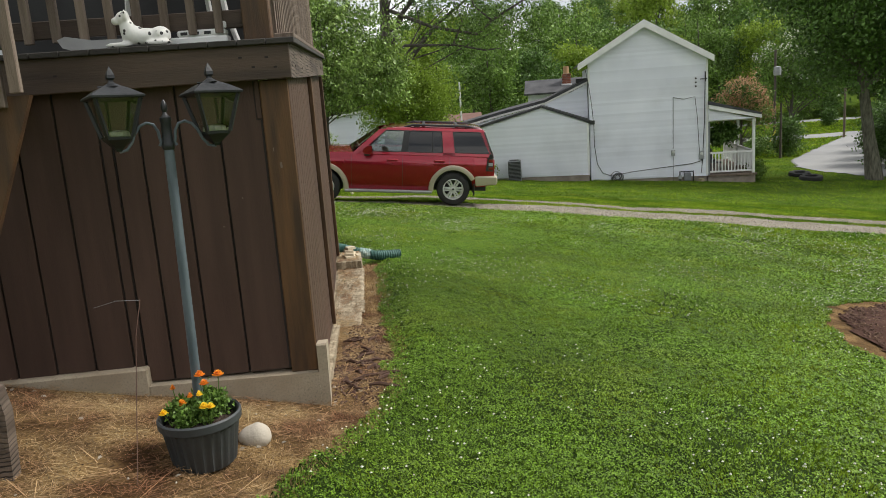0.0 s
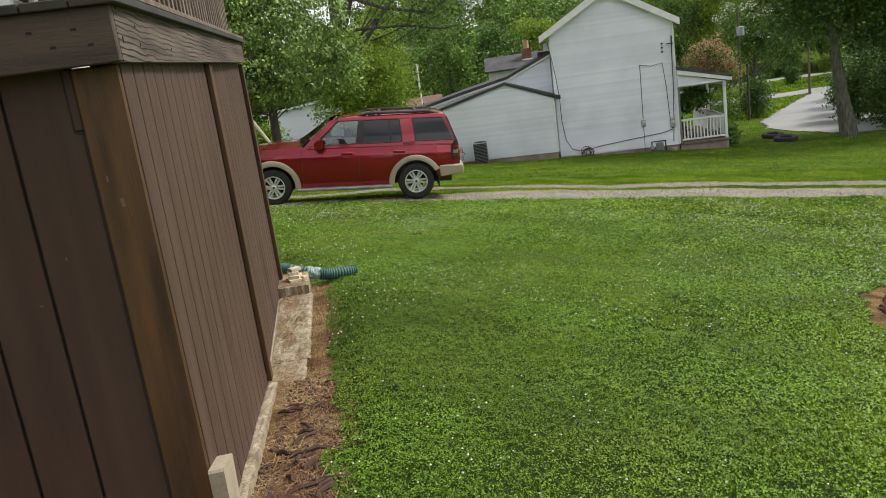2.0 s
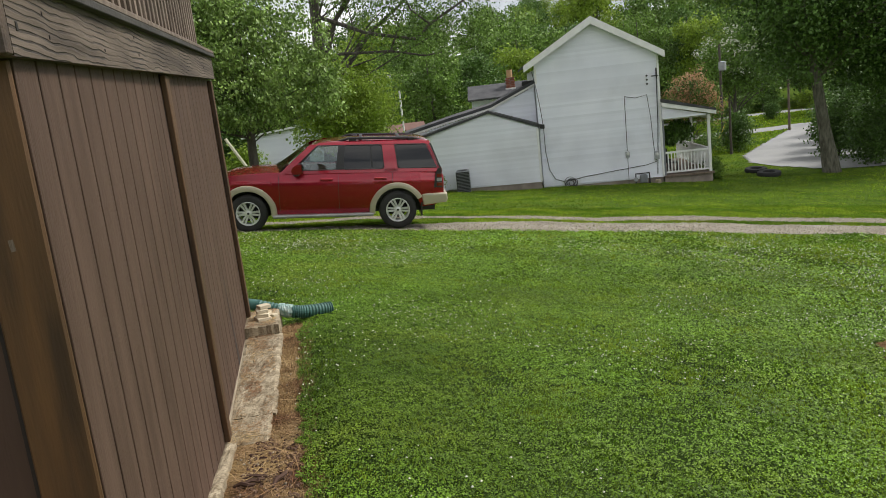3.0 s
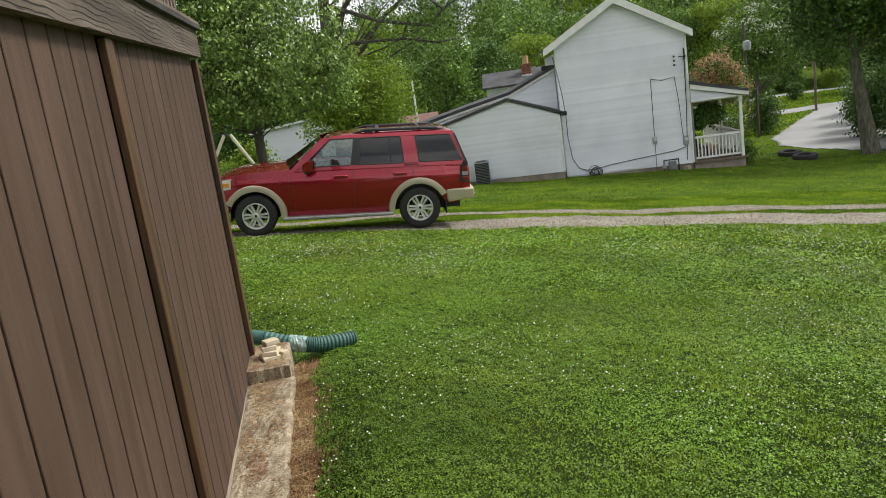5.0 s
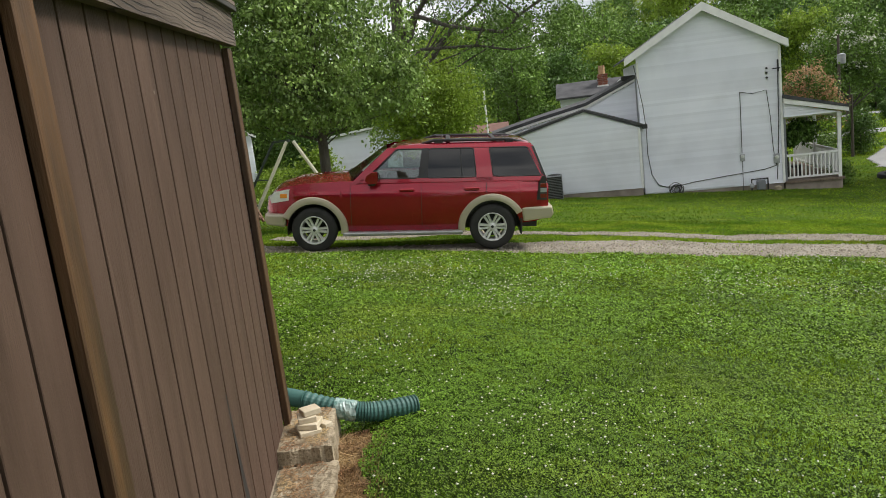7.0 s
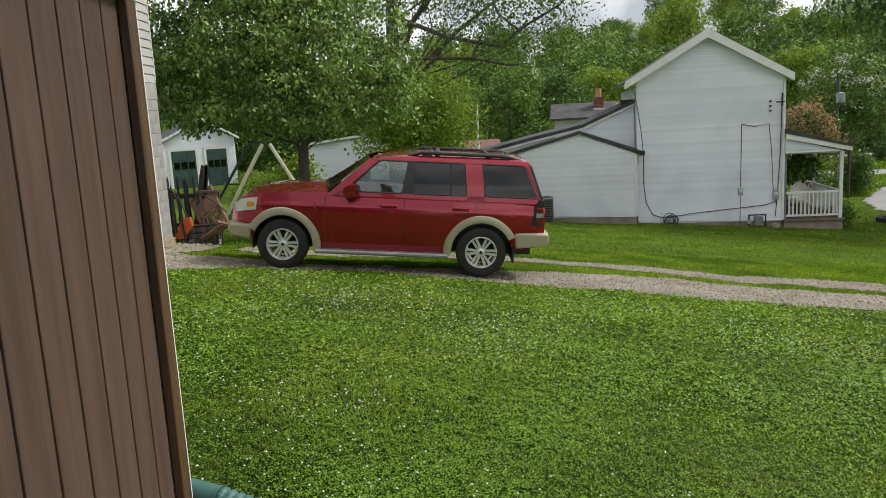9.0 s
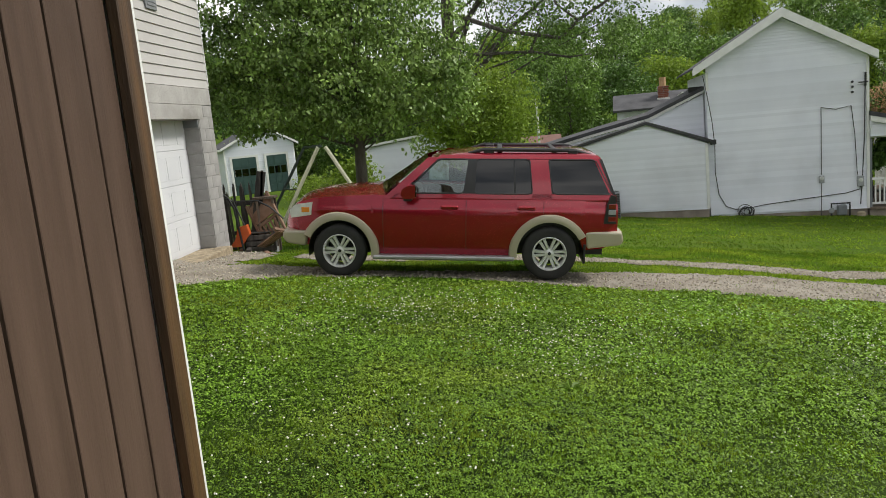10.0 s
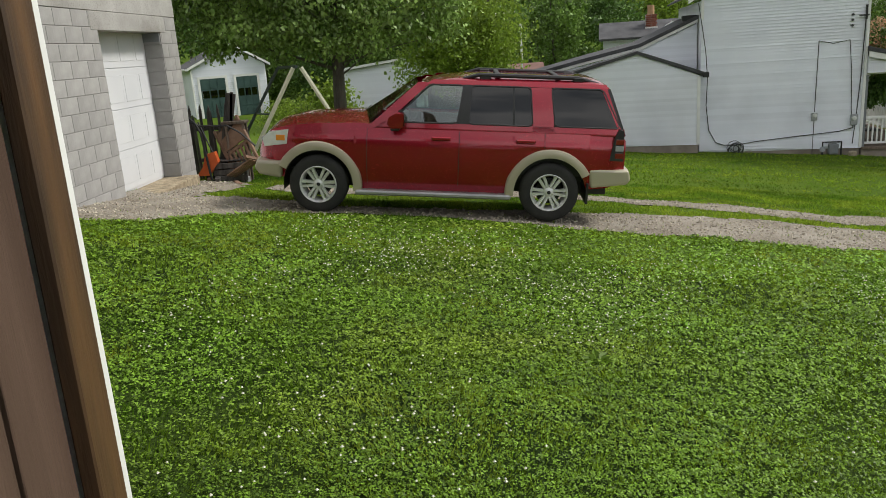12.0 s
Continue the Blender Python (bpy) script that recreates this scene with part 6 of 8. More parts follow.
lamp = thing("garden_lamp", Matrix.Translation((PX - 0.008, PY + 0.06, PZ + 0.165)) @ Matrix.Rotation(radians(-4), 4, "X") @ Matrix.Rotation(radians(-0.1), 4, "Y") @ Matrix.Rotation(radians(18), 4, "Z"), "black twin-lantern solar lamp on a grey pole in the pot", "garden lamp")
part("pole", lathe(bmesh.new(), [(0.0, 0.0), (0.0198, 0.0), (0.0198, 1.16), (0.0, 1.16)], 16), M["pole_grey"], lamp, "blue-grey metal pole", smooth=True)
part("collar", lathe(bmesh.new(), [(0.0215, 1.155), (0.025, 1.16), (0.025, 1.178), (0.0215, 1.19), (0.02, 1.265), (0.023, 1.272), (0.023, 1.285), (0.015, 1.292), (0.01, 1.3), (0.008, 1.308), (0.013, 1.318), (0.0125, 1.335), (0.007, 1.35), (0.0, 1.36)], 18), M["lamp_black"], lamp, smooth=True)
for s in (-1, 1):
    pts = [(s * x, 0, z) for x, z in ((0.034, 1.172), (0.026, 1.185), (0.03, 1.205), (0.033, 1.232), (0.048, 1.26), (0.074, 1.268), (0.1, 1.257), (0.122, 1.228), (0.137, 1.193), (0.158, 1.165), (0.188, 1.158))]
    part("arm", tube(bmesh.new(), pts, 0.0062, 8), M["pole_grey"], lamp, smooth=True)
    m = Matrix.Translation((s * 0.188, 0, 1.16)) @ Matrix.Rotation(radians(62), 4, "Z") @ Matrix.Scale(1.05, 4)
    lantern = new("lantern")
    lantern.parent = lamp
    lantern.matrix_basis = m
    q = math.sqrt(2)
    part("base_cup", lathe(bmesh.new(), [(0.0, 0.0), (0.012, 0.0), (0.02, 0.012), (0.045 * q, 0.045), (0.047 * q, 0.055), (0.0, 0.056)], 4), M["lamp_black"], lantern)
    part("cage_top", lathe(bmesh.new(), [(0.083 * q, 0.196), (0.095 * q, 0.199), (0.096 * q, 0.206), (0.088 * q, 0.212), (0.054 * q, 0.234), (0.03 * q, 0.246), (0.02, 0.256), (0.012, 0.262), (0.011, 0.268), (0.02, 0.276), (0.019, 0.288), (0.01, 0.306), (0.0, 0.322)], 4), M["lamp_black"], lantern, "black stepped lantern roof with a spike")
    part("top_plate", lathe(bmesh.new(), [(0.0, 0.197), (0.083 * q, 0.1965)], 4), M["lamp_black"], lantern)
    for k in range(4):
        a0, a1 = k * math.tau / 4, (k + 1) * math.tau / 4
        c0, c1 = Vector((math.cos(a0), math.sin(a0), 0)), Vector((math.cos(a1), math.sin(a1), 0))
        b0, t0 = c0 * 0.046 * q + Vector((0, 0, 0.055)), c0 * 0.081 * q + Vector((0, 0, 0.197))
        b1, t1 = c1 * 0.046 * q + Vector((0, 0, 0.055)), c1 * 0.081 * q + Vector((0, 0, 0.197))
        part("cage_bar", tube(bmesh.new(), [b0, t0], 0.0085, 4), M["lamp_black"], lantern)
        bm = bmesh.new()
        inn = 0.985
        bm.faces.new([bm.verts.new(Vector((p.x * inn, p.y * inn, p.z))) for p in (b0, b1, t1, t0)])
        part("pane", bm, M["lantern_glass"], lantern)
    part("reflector", lathe(bmesh.new(), [(0.0, 0.082), (0.032, 0.08), (0.044, 0.074), (0.046, 0.0565), (0.0, 0.0565)], 12), M["ceramic"], lantern)
    part("solar_cell", boxed(-0.036, 0.036, -0.036, 0.036, 0.2405, 0.247, 0.002), M["tinted"], lantern)

stone = thing("field_stone", Matrix.Translation((-0.915, 3.42, gz(-0.915, 3.42) + 0.035)), "smooth pale field stone beside the flower pot", "stone")
bm = bmesh.new()
bmesh.ops.create_icosphere(bm, subdivisions=3, radius=1)
for v in bm.verts:
    k = 1 + 0.12 * noise.noise(v.co * 1.3)
    v.co = Vector((v.co.x * 0.078 * k, v.co.y * 0.06 * k, v.co.z * 0.062 * k + (0.01 if v.co.x > 0 else 0)))
part("stone_body", bm, M["rock"], stone, smooth=True)

stake = thing("wire_stake", Matrix.Translation((-1.34, 3.2, gz(-1.34, 3.2))), "thin rusty wire stake standing in the needle bed", "garden stake")
part("rod", tube(bmesh.new(), [(0.1, -0.35, 0.0), (0.06, -0.15, 0.25), (0.02, 0.05, 0.5), (0.0, 0.2, 0.62)], 0.0019, 5), M["bark_chip"], stake)
part("thread", tube(bmesh.new(), [(0.0, 0.2, 0.62), (-0.15, 0.3, 0.6), (-0.3, 0.4, 0.55)], 0.0015, 4), M["utility"], stake)

# ---- on the deck ----
dz = BAND1 + 0.001
dog = bmesh.new()


def lump(bm, c, r, m=Matrix()):
    vs = bmesh.ops.create_icosphere(bm, subdivisions=2, radius=1)["verts"]
    for v in vs:
        v.co = m @ (Vector((v.co.x * r[0], v.co.y * r[1], v.co.z * r[2])) + Vector(c))


for c, r in (((0.0, 0, 0.055), (0.15, 0.05, 0.052)), ((-0.06, 0, 0.065), (0.075, 0.05, 0.06)), ((0.1, 0, 0.058), (0.07, 0.056, 0.056)), ((-0.1, 0, 0.1), (0.05, 0.042, 0.07)), ((-0.12, 0, 0.165), (0.046, 0.04, 0.042)), ((-0.165, -0.006, 0.15), (0.03, 0.026, 0.024)), ((-0.16, -0.026, 0.016), (0.09, 0.018, 0.016)), ((-0.16, 0.026, 0.016), (0.09, 0.018, 0.016)), ((0.09, -0.045, 0.018), (0.085, 0.022, 0.018)), ((-0.1, -0.036, 0.18), (0.014, 0.014, 0.034)), ((-0.1, 0.036, 0.18), (0.014, 0.014, 0.034))):
    lump(dog, c, r)
me = bpy.data.meshes.new("dog_figurine")
dog.to_mesh(me)
dog.free()
figure = part("dog_figurine", me, M["spotted"], None, smooth=True)
figure.matrix_basis = shed_m @ pose(-0.66, -0.01, dz, 0, 0, 4) @ Matrix.Diagonal((0.77, 0.8, 0.86, 1))
melt = figure.modifiers.new("melt", "REMESH")
melt.mode, melt.voxel_size, melt.use_smooth_shade = "VOXEL", 0.009, True
tagged(figure, "white ceramic spotted dog figurine lying on the deck edge", "figurine")
tray = thing("plastic_sled", shed_m @ pose(-0.88, 0.13, dz, 0, 0, 2), "grey moulded plastic tray lying on the deck", "plastic tray")
part("tray_body", prism(bmesh.new(), [(-0.2, 0.02), (-0.14, 0.0), (0.3, 0.0), (0.3, 0.05), (-0.05, 0.05), (-0.18, 0.075), (-0.22, 0.06)], -0.1, 0.08), M["grey_plastic"], tray)
base = thing("plastic_rack", shed_m @ pose(-0.42, 0.11, dz, 0, 0, -2), "white plastic rack with slots lying on the deck", "plastic rack")
part("rack_body", boxed(-0.16, 0.16, -0.05, 0.05, 0.0, 0.04, 0.008), M["white_trim"], base)
part("upper_body", boxed(-0.1, 0.15, -0.035, 0.05, 0.0405, 0.075, 0.01), M["white_trim"], base)
for k in range(4):
    part("slot", boxed(-0.08 + k * 0.06, -0.045 + k * 0.06, -0.0365, -0.0352, 0.05, 0.065, 0.0), M["black_plastic"], base)
part("end_post", boxed(0.11, 0.155, -0.03, 0.03, 0.0755, 0.11, 0.006), M["white_trim"], base)
# Made-up dark box, added to hide the bright siding behind the railing.
filler_box = thing("storage_bench", shed_m @ pose(-1.0, 1.6, dz + 0.05), "added dark box that hides the bright siding behind the railing", "storage bench")
part("filler_body", boxed(-0.85, 0.85, -0.3, 0.3, 0.0, 0.5, 0.02), M["black_plastic"], filler_box)
part("filler_lid", boxed(-0.88, 0.88, -0.33, 0.33, 0.501, 0.55, 0.015), M["dark_shutter"], filler_box)
chair = thing("deck_chair", shed_m @ pose(-0.62, 0.62, dz + 0.02, 0, 0, 20), "white metal deck chair behind the railing", "chair")
part("seat", boxed(-0.24, 0.24, -0.22, 0.22, 0.4, 0.43, 0.01), M["white_trim"], chair)
for x in (-0.22, 0.22):
    for y in (-0.2, 0.2):
        part("leg", tube(bmesh.new(), [(x, y, 0.4), (x * 1.1, y * 1.1, 0.18), (x * 1.3, y * 1.3, 0.0)], 0.017, 8), M["white_trim"], chair)
part("backrest", boxed(-0.22, 0.22, 0.19, 0.21, 0.5, 0.85, 0.008), M["white_trim"], chair)
# foot of the stairs beside the shed
steps = thing("deck_stairs", shed_m, "weathered wooden stairs with a brown stringer down from the deck", "stairs")
part("newel_post", prism(bmesh.new(), [(-1.14, 0.05), (-1.055, 0.05), (-1.03, 0.5), (-1.045, 0.6), (-1.1, 0.62)], -1.34, -1.27), M["stain_y"], steps)
part("stringer", prism(bmesh.new(), [(-1.07, 1.67), (-1.6, 0.36), (-1.85, 0.36), (-1.38, 1.67)], -0.5, -0.46), M["stain"], steps)
part("stair_ledger", boxed(-1.6, -1.3, -0.455, -0.05, 1.6, 1.66, 0.004), M["stain_x"], steps)
for k in range(3):
    part("baluster", boxed(-1.14 - 0.075 * k, -1.09 - 0.075 * k, -0.535 - 0.004 * k, -0.503, 1.68 - 0.06 * k, 2.6, 0.004), M["old_wood"], steps)
part("stair_post", boxed(-1.33, -1.24, -0.45, -0.36, 1.661, 2.7, 0.005), M["stain"], steps)

# ---- along the side wall ----
hose = thing("drain_hose", shed_m, "green corrugated drain hose lying on the grass", "drain hose")
bm = bmesh.new()
pts, rad = [], []
path = [Vector(p) for p in ((-0.3, 5.24, -0.2), (-0.02, 5.17, -0.212), (0.32, 5.04, -0.295), (0.5, 5.03, -0.335), (0.76, 5.12, -0.365))]
rt_ = random.Random(31)
for i in range(170):
    t = i / 169 * (len(path) - 1)
    k = min(int(t), len(path) - 2)
    f = t - k
    p0, p1, p2, p3 = path[max(k - 1, 0)], path[k], path[k + 1], path[min(k + 2, len(path) - 1)]
    pts.append(0.5 * ((2 * p1) + (p2 - p0) * f + (2 * p0 - 5 * p1 + 4 * p2 - p3) * f * f + (3 * p1 - p0 - 3 * p2 + p3) * f ** 3))
    rad.append((0.058 if i > 100 else 0.052) * (1.0 + (0.07 if (i // 2) % 2 else -0.06)))
part("coupling", tube(bmesh.new(), pts[20:58], [0.053 if j % 36 > 3 else 0.058 for j in range(38)], 16), M["hose"], hose, "smooth teal coupling", smooth=True)
tube(bm, pts[57:], rad[57:], 16, cap=False)
part("hose_body", bm, M["hose"], hose)
b = tube(bmesh.new(), pts[78:104:2], [0.062] * 13, 18, cap=False)
for v in b.verts:
    v.co += Vector((rt_.uniform(-1, 1), rt_.uniform(-1, 1), rt_.uniform(-0.6, 1))) * 0.0055
part("tape", b, M["tape"], hose, "crumpled pale tape wrapped round the hose")
pile = 0
for x, y, z, r, w, l in ((0.15, 4.7, -0.2695, 18, 0.12, 0.15), (0.165, 4.71, -0.2375, -12, 0.11, 0.12), (0.15, 4.72, -0.2055, 10, 0.1, 0.1), (0.17, 4.735, -0.1735, 25, 0.1, 0.09), (0.225, 4.76, -0.2695, 40, 0.05, 0.12)):
    ob = part("wood_offcut", boxed(-w / 2, w / 2, -l / 2, l / 2, 0.0005, 0.0315, 0.003), M["pale_stone"], None)
    ob.matrix_basis = shed_m @ pose(x, y, z, 0.6 * (pile % 3 - 1), 0.5, r)
    tagged(ob, "pale wooden offcut in a small stack on the slab", "wood offcut", "stacked wood offcuts")
    pile += 1
rs = random.Random(8)
for k in range(26):
    u, v = rs.uniform(0.14, 0.42), rs.uniform(0.15, 1.75)
    p = shed_m @ Vector((u, v, 0))
    l = rs.uniform(0.05, 0.2) * (1.6 if k < 3 else 1)
    b = bmesh.new()
    tube(b, [(-l / 2, 0, 0), (-l / 6, 0.01, 0.008), (l / 4, -0.008, 0.004), (l / 2, 0.004, 0)], [0.008, 0.013, 0.011, 0.005], 6)
    ob = part("bark_piece", b, M["bark_chip"], None)
    ob.matrix_basis = Matrix.Translation((p.x, p.y, gz(p.x, p.y) + 0.024)) @ Euler((0, rs.uniform(-0.2, 0.2), rs.uniform(0, 6.3))).to_matrix().to_4x4()
    tagged(ob, "dark broken bark piece lying in the needle bed", "bark", "bark pieces beside the kerb")

# ---- on the neighbouring house ----


ac = thing("air_conditioner", H_M @ pose(-3.24, -0.95, 0), "dark grey outdoor air conditioner beside the wing", "air conditioner")
part("ac_body", boxed(-0.27, 0.27, -0.27, 0.27, -2.5, -1.55, 0.03), M["dark_shutter"], ac)
for k in range(15):
    part("ac_slat", boxed(-0.262, 0.262, -0.285, -0.272, -2.44 + k * 0.058, -2.405 + k * 0.058, 0.003), M["black_plastic"], ac)
part("ac_top", lathe(bmesh.new(), [(0.0, -1.52), (0.2, -1.525), (0.23, -1.549)], 20), M["black_plastic"], ac)
part("ac_pad", boxed(-0.35, 0.35, -0.35, 0.35, -2.9, -2.502, 0.01), M["concrete"], ac)
for name, x, z, w, h, lab in (("electric_meter", 4.62, -1.84, 0.2, 0.34, "grey electric meter box on white siding"), ("junction_box", 3.46, -1.7, 0.16, 0.24, "grey junction box on white siding")):
    mb = thing(name, H_M @ pose(x, -0.001, z), lab, "utility box")
    part("box_body", boxed(-w / 2, w / 2, -0.1, 0.0, -h / 2, h / 2, 0.01), M["utility"], mb)
    part("dial", lathe(bmesh.new(), [(0.0, 0.05), (0.06, 0.045), (0.07, 0.0)], 16, Matrix.Translation((0, -0.1, 0.04)) @ Matrix.Rotation(radians(90), 4, "X")), M["lamp_glass"], mb)
gas = thing("gas_meter", H_M @ pose(3.95, -0.25, 0), "dark grey gas meter with pipes at the wall's foot", "gas meter")
part("meter_body", boxed(-0.08, 0.2, -0.12, 0.1, -2.88, -2.55, 0.03), M["dark_shutter"], gas)
part("meter_pipe", tube(bmesh.new(), [(-0.25, 0, -3.05), (-0.25, 0, -2.5), (0.3, 0, -2.5), (0.3, 0, -2.95)], 0.032, 8), M["black_plastic"], gas)
part("regulator", lathe(bmesh.new(), [(0.0, 0.04), (0.08, 0.03), (0.09, 0.0), (0.08, -0.03), (0.0, -0.04)], 14, Matrix.Translation((-0.25, -0.02, -2.72)) @ Matrix.Rotation(radians(90), 4, "X")), M["utility"], gas)


def cable(name, pts, r, lab):
    ob = thing(name, H_M, lab, "cable", "cables on the house wall")
    part("strand", tube(bmesh.new(), pts, r, 5), M["cable"], ob)


cable("wall_cable", [(-0.1, -0.03, 2.0), (0.02, -0.03, 1.3), (0.1, -0.42, 0.5), (0.16, -0.45, -0.3), (0.18, -0.05, -1.2), (0.28, -0.04, -2.0), (0.5, -0.04, -2.4), (0.8, -0.05, -2.52), (1.1, -0.05, -2.5)], 0.014, "dark cable running down the corner of the wall")
cable("wall_cable", [(1.2, -0.04, -2.5), (1.7, -0.04, -2.42), (3.0, -0.04, -2.3), (4.2, -0.04, -2.2), (4.6, -0.04, -2.1), (4.63, -0.05, -1.95)], 0.014, "dark cable running low along the white wall")
cable("wall_conduit", [(4.78, -0.04, 1.55), (4.74, -0.04, -0.5), (4.68, -0.04, -1.7), (4.62, -0.04, -2.6)], 0.016, "grey conduit up the corner of the white wall")
cable("wall_conduit", [(3.46, -0.04, -1.55), (3.48, -0.04, 0.62)], 0.012, "grey conduit up the white wall")
cable("wall_conduit", [(3.46, -0.04, -1.8), (3.45, -0.04, -2.9)], 0.01, "thin grey pipe below the junction box")
cable("wall_cable", [(3.48, -0.05, 0.62), (3.9, -0.06, 0.52), (4.36, -0.05, 0.6), (4.46, -0.05, -0.3), (4.52, -0.05, -1.5), (4.6, -0.05, -2.05)], 0.012, "dark looped cable between the wall fittings")
for z in (1.02, 1.18, 1.34):
    ins = thing("insulator", H_M @ pose(4.4, -0.001, z), "small black insulator knob on the white wall", "insulator", "wall insulators")
    part("knob", lathe(bmesh.new(), [(0.0, 0.09), (0.035, 0.085), (0.04, 0.03), (0.02, 0.0)], 10, Matrix.Rotation(radians(90), 4, "X")), M["black_plastic"], ins)
bracket = thing("service_bracket", H_M @ pose(4.72, -0.001, 1.3), "dark metal wire bracket on the wall corner", "bracket")
part("arm", boxed(-0.16, 0.12, -0.14, -0.1, -0.02, 0.02, 0.004), M["black_plastic"], bracket)
part("stem", boxed(0.04, 0.08, -0.1, 0.0, -0.12, 0.3, 0.004), M["black_plastic"], bracket)
coil = thing("cable_coil", H_M @ pose(1.1, -0.06, -2.6), "coil of dark hose hung low on the wall", "hose coil")
rc = random.Random(21)
for k in range(9):
    r = rc.uniform(0.14, 0.24)
    part("loop", lathe(bmesh.new(), [(r + 0.011 * math.cos(a), 0.011 * math.sin(a)) for a in np.linspace(0, math.tau, 6, endpoint=False)], 22, Matrix.Translation((rc.uniform(-0.09, 0.09), -0.025 * k, rc.uniform(-0.05, 0.05))) @ Matrix.Rotation(radians(90 + rc.uniform(-9, 9)), 4, "X") @ Matrix.Diagonal((1, rc.uniform(0.75, 1.1), 1, 1)), True), M["cable"], coil)
block = part("wall_stone", boxed(-0.1, 0.1, -0.1, 0.1, 0, 0.18, 0.03), M["concrete"], None)
block.matrix_basis = Matrix.Translation((11.3, 32.4, gz(11.3, 32.4) - 0.03)) @ Matrix.Rotation(0.3, 4, "Z")
tagged(block, "pale concrete lump on the grass by the wall", "stone")
for i, (x, y, z, r) in enumerate(((5.5, 0.7, -0.95, 0.3), (6.1, 1.6, -1.0, 0.36), (5.7, 2.6, -1.2, 0.35), (6.3, 3.4, -1.0, 0.3))):
    fern = thing("hanging_fern", H_M @ pose(x, y, z), "dark green fern in a hanging basket under the porch roof", "hanging plant", "hanging ferns on the porch")
    me, _ = leaf_mesh("fronds", [(0, 0, 0, r, r, r * 0.8), (0, 0, -0.2, r * 0.8, r * 0.8, 0.35)], 60, 16, 0.13, 300 + i, 0.08, 0.6)
    part("fronds", me, M["leaf_dark"], fern)
    part("basket", lathe(bmesh.new(), [(0.0, -0.12), (0.1, -0.1), (0.14, 0.02), (0.0, 0.02)], 12), M["black_plastic"], fern)
    part("hanger", tube(bmesh.new(), [(0, 0, 0), (0, 0, -0.45 - z)], 0.006, 4), M["cable"], fern)
for i, (x, y) in enumerate(((5.4, 1.0), (5.35, 2.2))):
    pc = thing("porch_chair", H_M @ pose(x, y, -2.72), "dark chair standing against the porch wall", "chair", "porch chairs")
    part("seat", boxed(-0.2, 0.25, -0.25, 0.25, 0.38, 0.44, 0.01), M["black_plastic"], pc)
    part("backrest", boxed(-0.24, -0.19, -0.25, 0.25, 0.44, 1.0, 0.01), M["black_plastic"], pc)
    for a in (-0.2, 0.2):
        for b in (-0.2, 0.2):
            part("leg", boxed(a - 0.02, a + 0.02, b - 0.02, b + 0.02, 0.0, 0.38, 0.003), M["black_plastic"], pc)

# ---- yard beyond ----
for x, y, r in ((16.58, 34.7, 0.42), (16.2, 32.85, 0.42)):
    t = thing("old_tyre", Matrix.Translation((x, y, gz(x, y) + 0.1)) @ Matrix.Rotation(radians(4), 4, "X"), "old black tyre lying flat on the lawn", "tyre", "tyres on the lawn")
    part("tyre_body", lathe(bmesh.new(), [(0.24, -0.07), (0.36, -0.1), (0.46, -0.06), (0.48, 0.02), (0.45, 0.1), (0.36, 0.13), (0.25, 0.1), (0.22, 0.02)], 32, None, True), M["tyre_rubber"], t, smooth=True)
for x, y, h, r, lab in ((21.4, 48.2, 6.3, 0.085, "dark wooden utility pole with a grey transformer"), (19.85, 43.9, 3.2, 0.07, "short wooden pole beside the bush"), (29.0, 54.2, 3.6, 0.085, "pale weathered utility pole where the lane meets the road")):
    p = thing("utility_pole", Matrix.Translation((x, y, gz(x, y) - 0.1)), lab, "utility pole")
    part("pole", lathe(bmesh.new(), [(0.0, 0.0), (r, 0.0), (r * 0.8, h), (0.0, h)], 12), M["old_wood" if x > 25 else "pole_wood"], p, smooth=True)
    if 47 < y < 50:
        part("transformer", lathe(bmesh.new(), [(0.0, 0.0), (0.2, 0.0), (0.22, 0.05), (0.22, 0.5), (0.0, 0.56)], 16, Matrix.Translation((0.0, -0.3, 4.75))), M["utility"], p)
guy = thing("guy_guard", Matrix.Translation((20.2, 47.0, gz(20.2, 47.0))), "yellow guard on the pole's guy wire", "guy guard")
part("guard", tube(bmesh.new(), [(0, 0, 0), (0.78, 0, 1.4)], 0.04, 8), M["yellow_guard"], guy)
part("wire", tube(bmesh.new(), [(0.78, 0, 1.4), (1.2, 0.3, 2.6)], 0.008, 4), M["cable"], guy)
flag = thing("thin_pole", Matrix.Translation((1.85, 45, gz(1.85, 45))), "thin white pole behind the house wing", "pole")
part("shaft", tube(bmesh.new(), [(0, 0, 0), (0, 0, 2.0 - gz(1.85, 45))], 0.05, 8), M["white_trim"], flag)

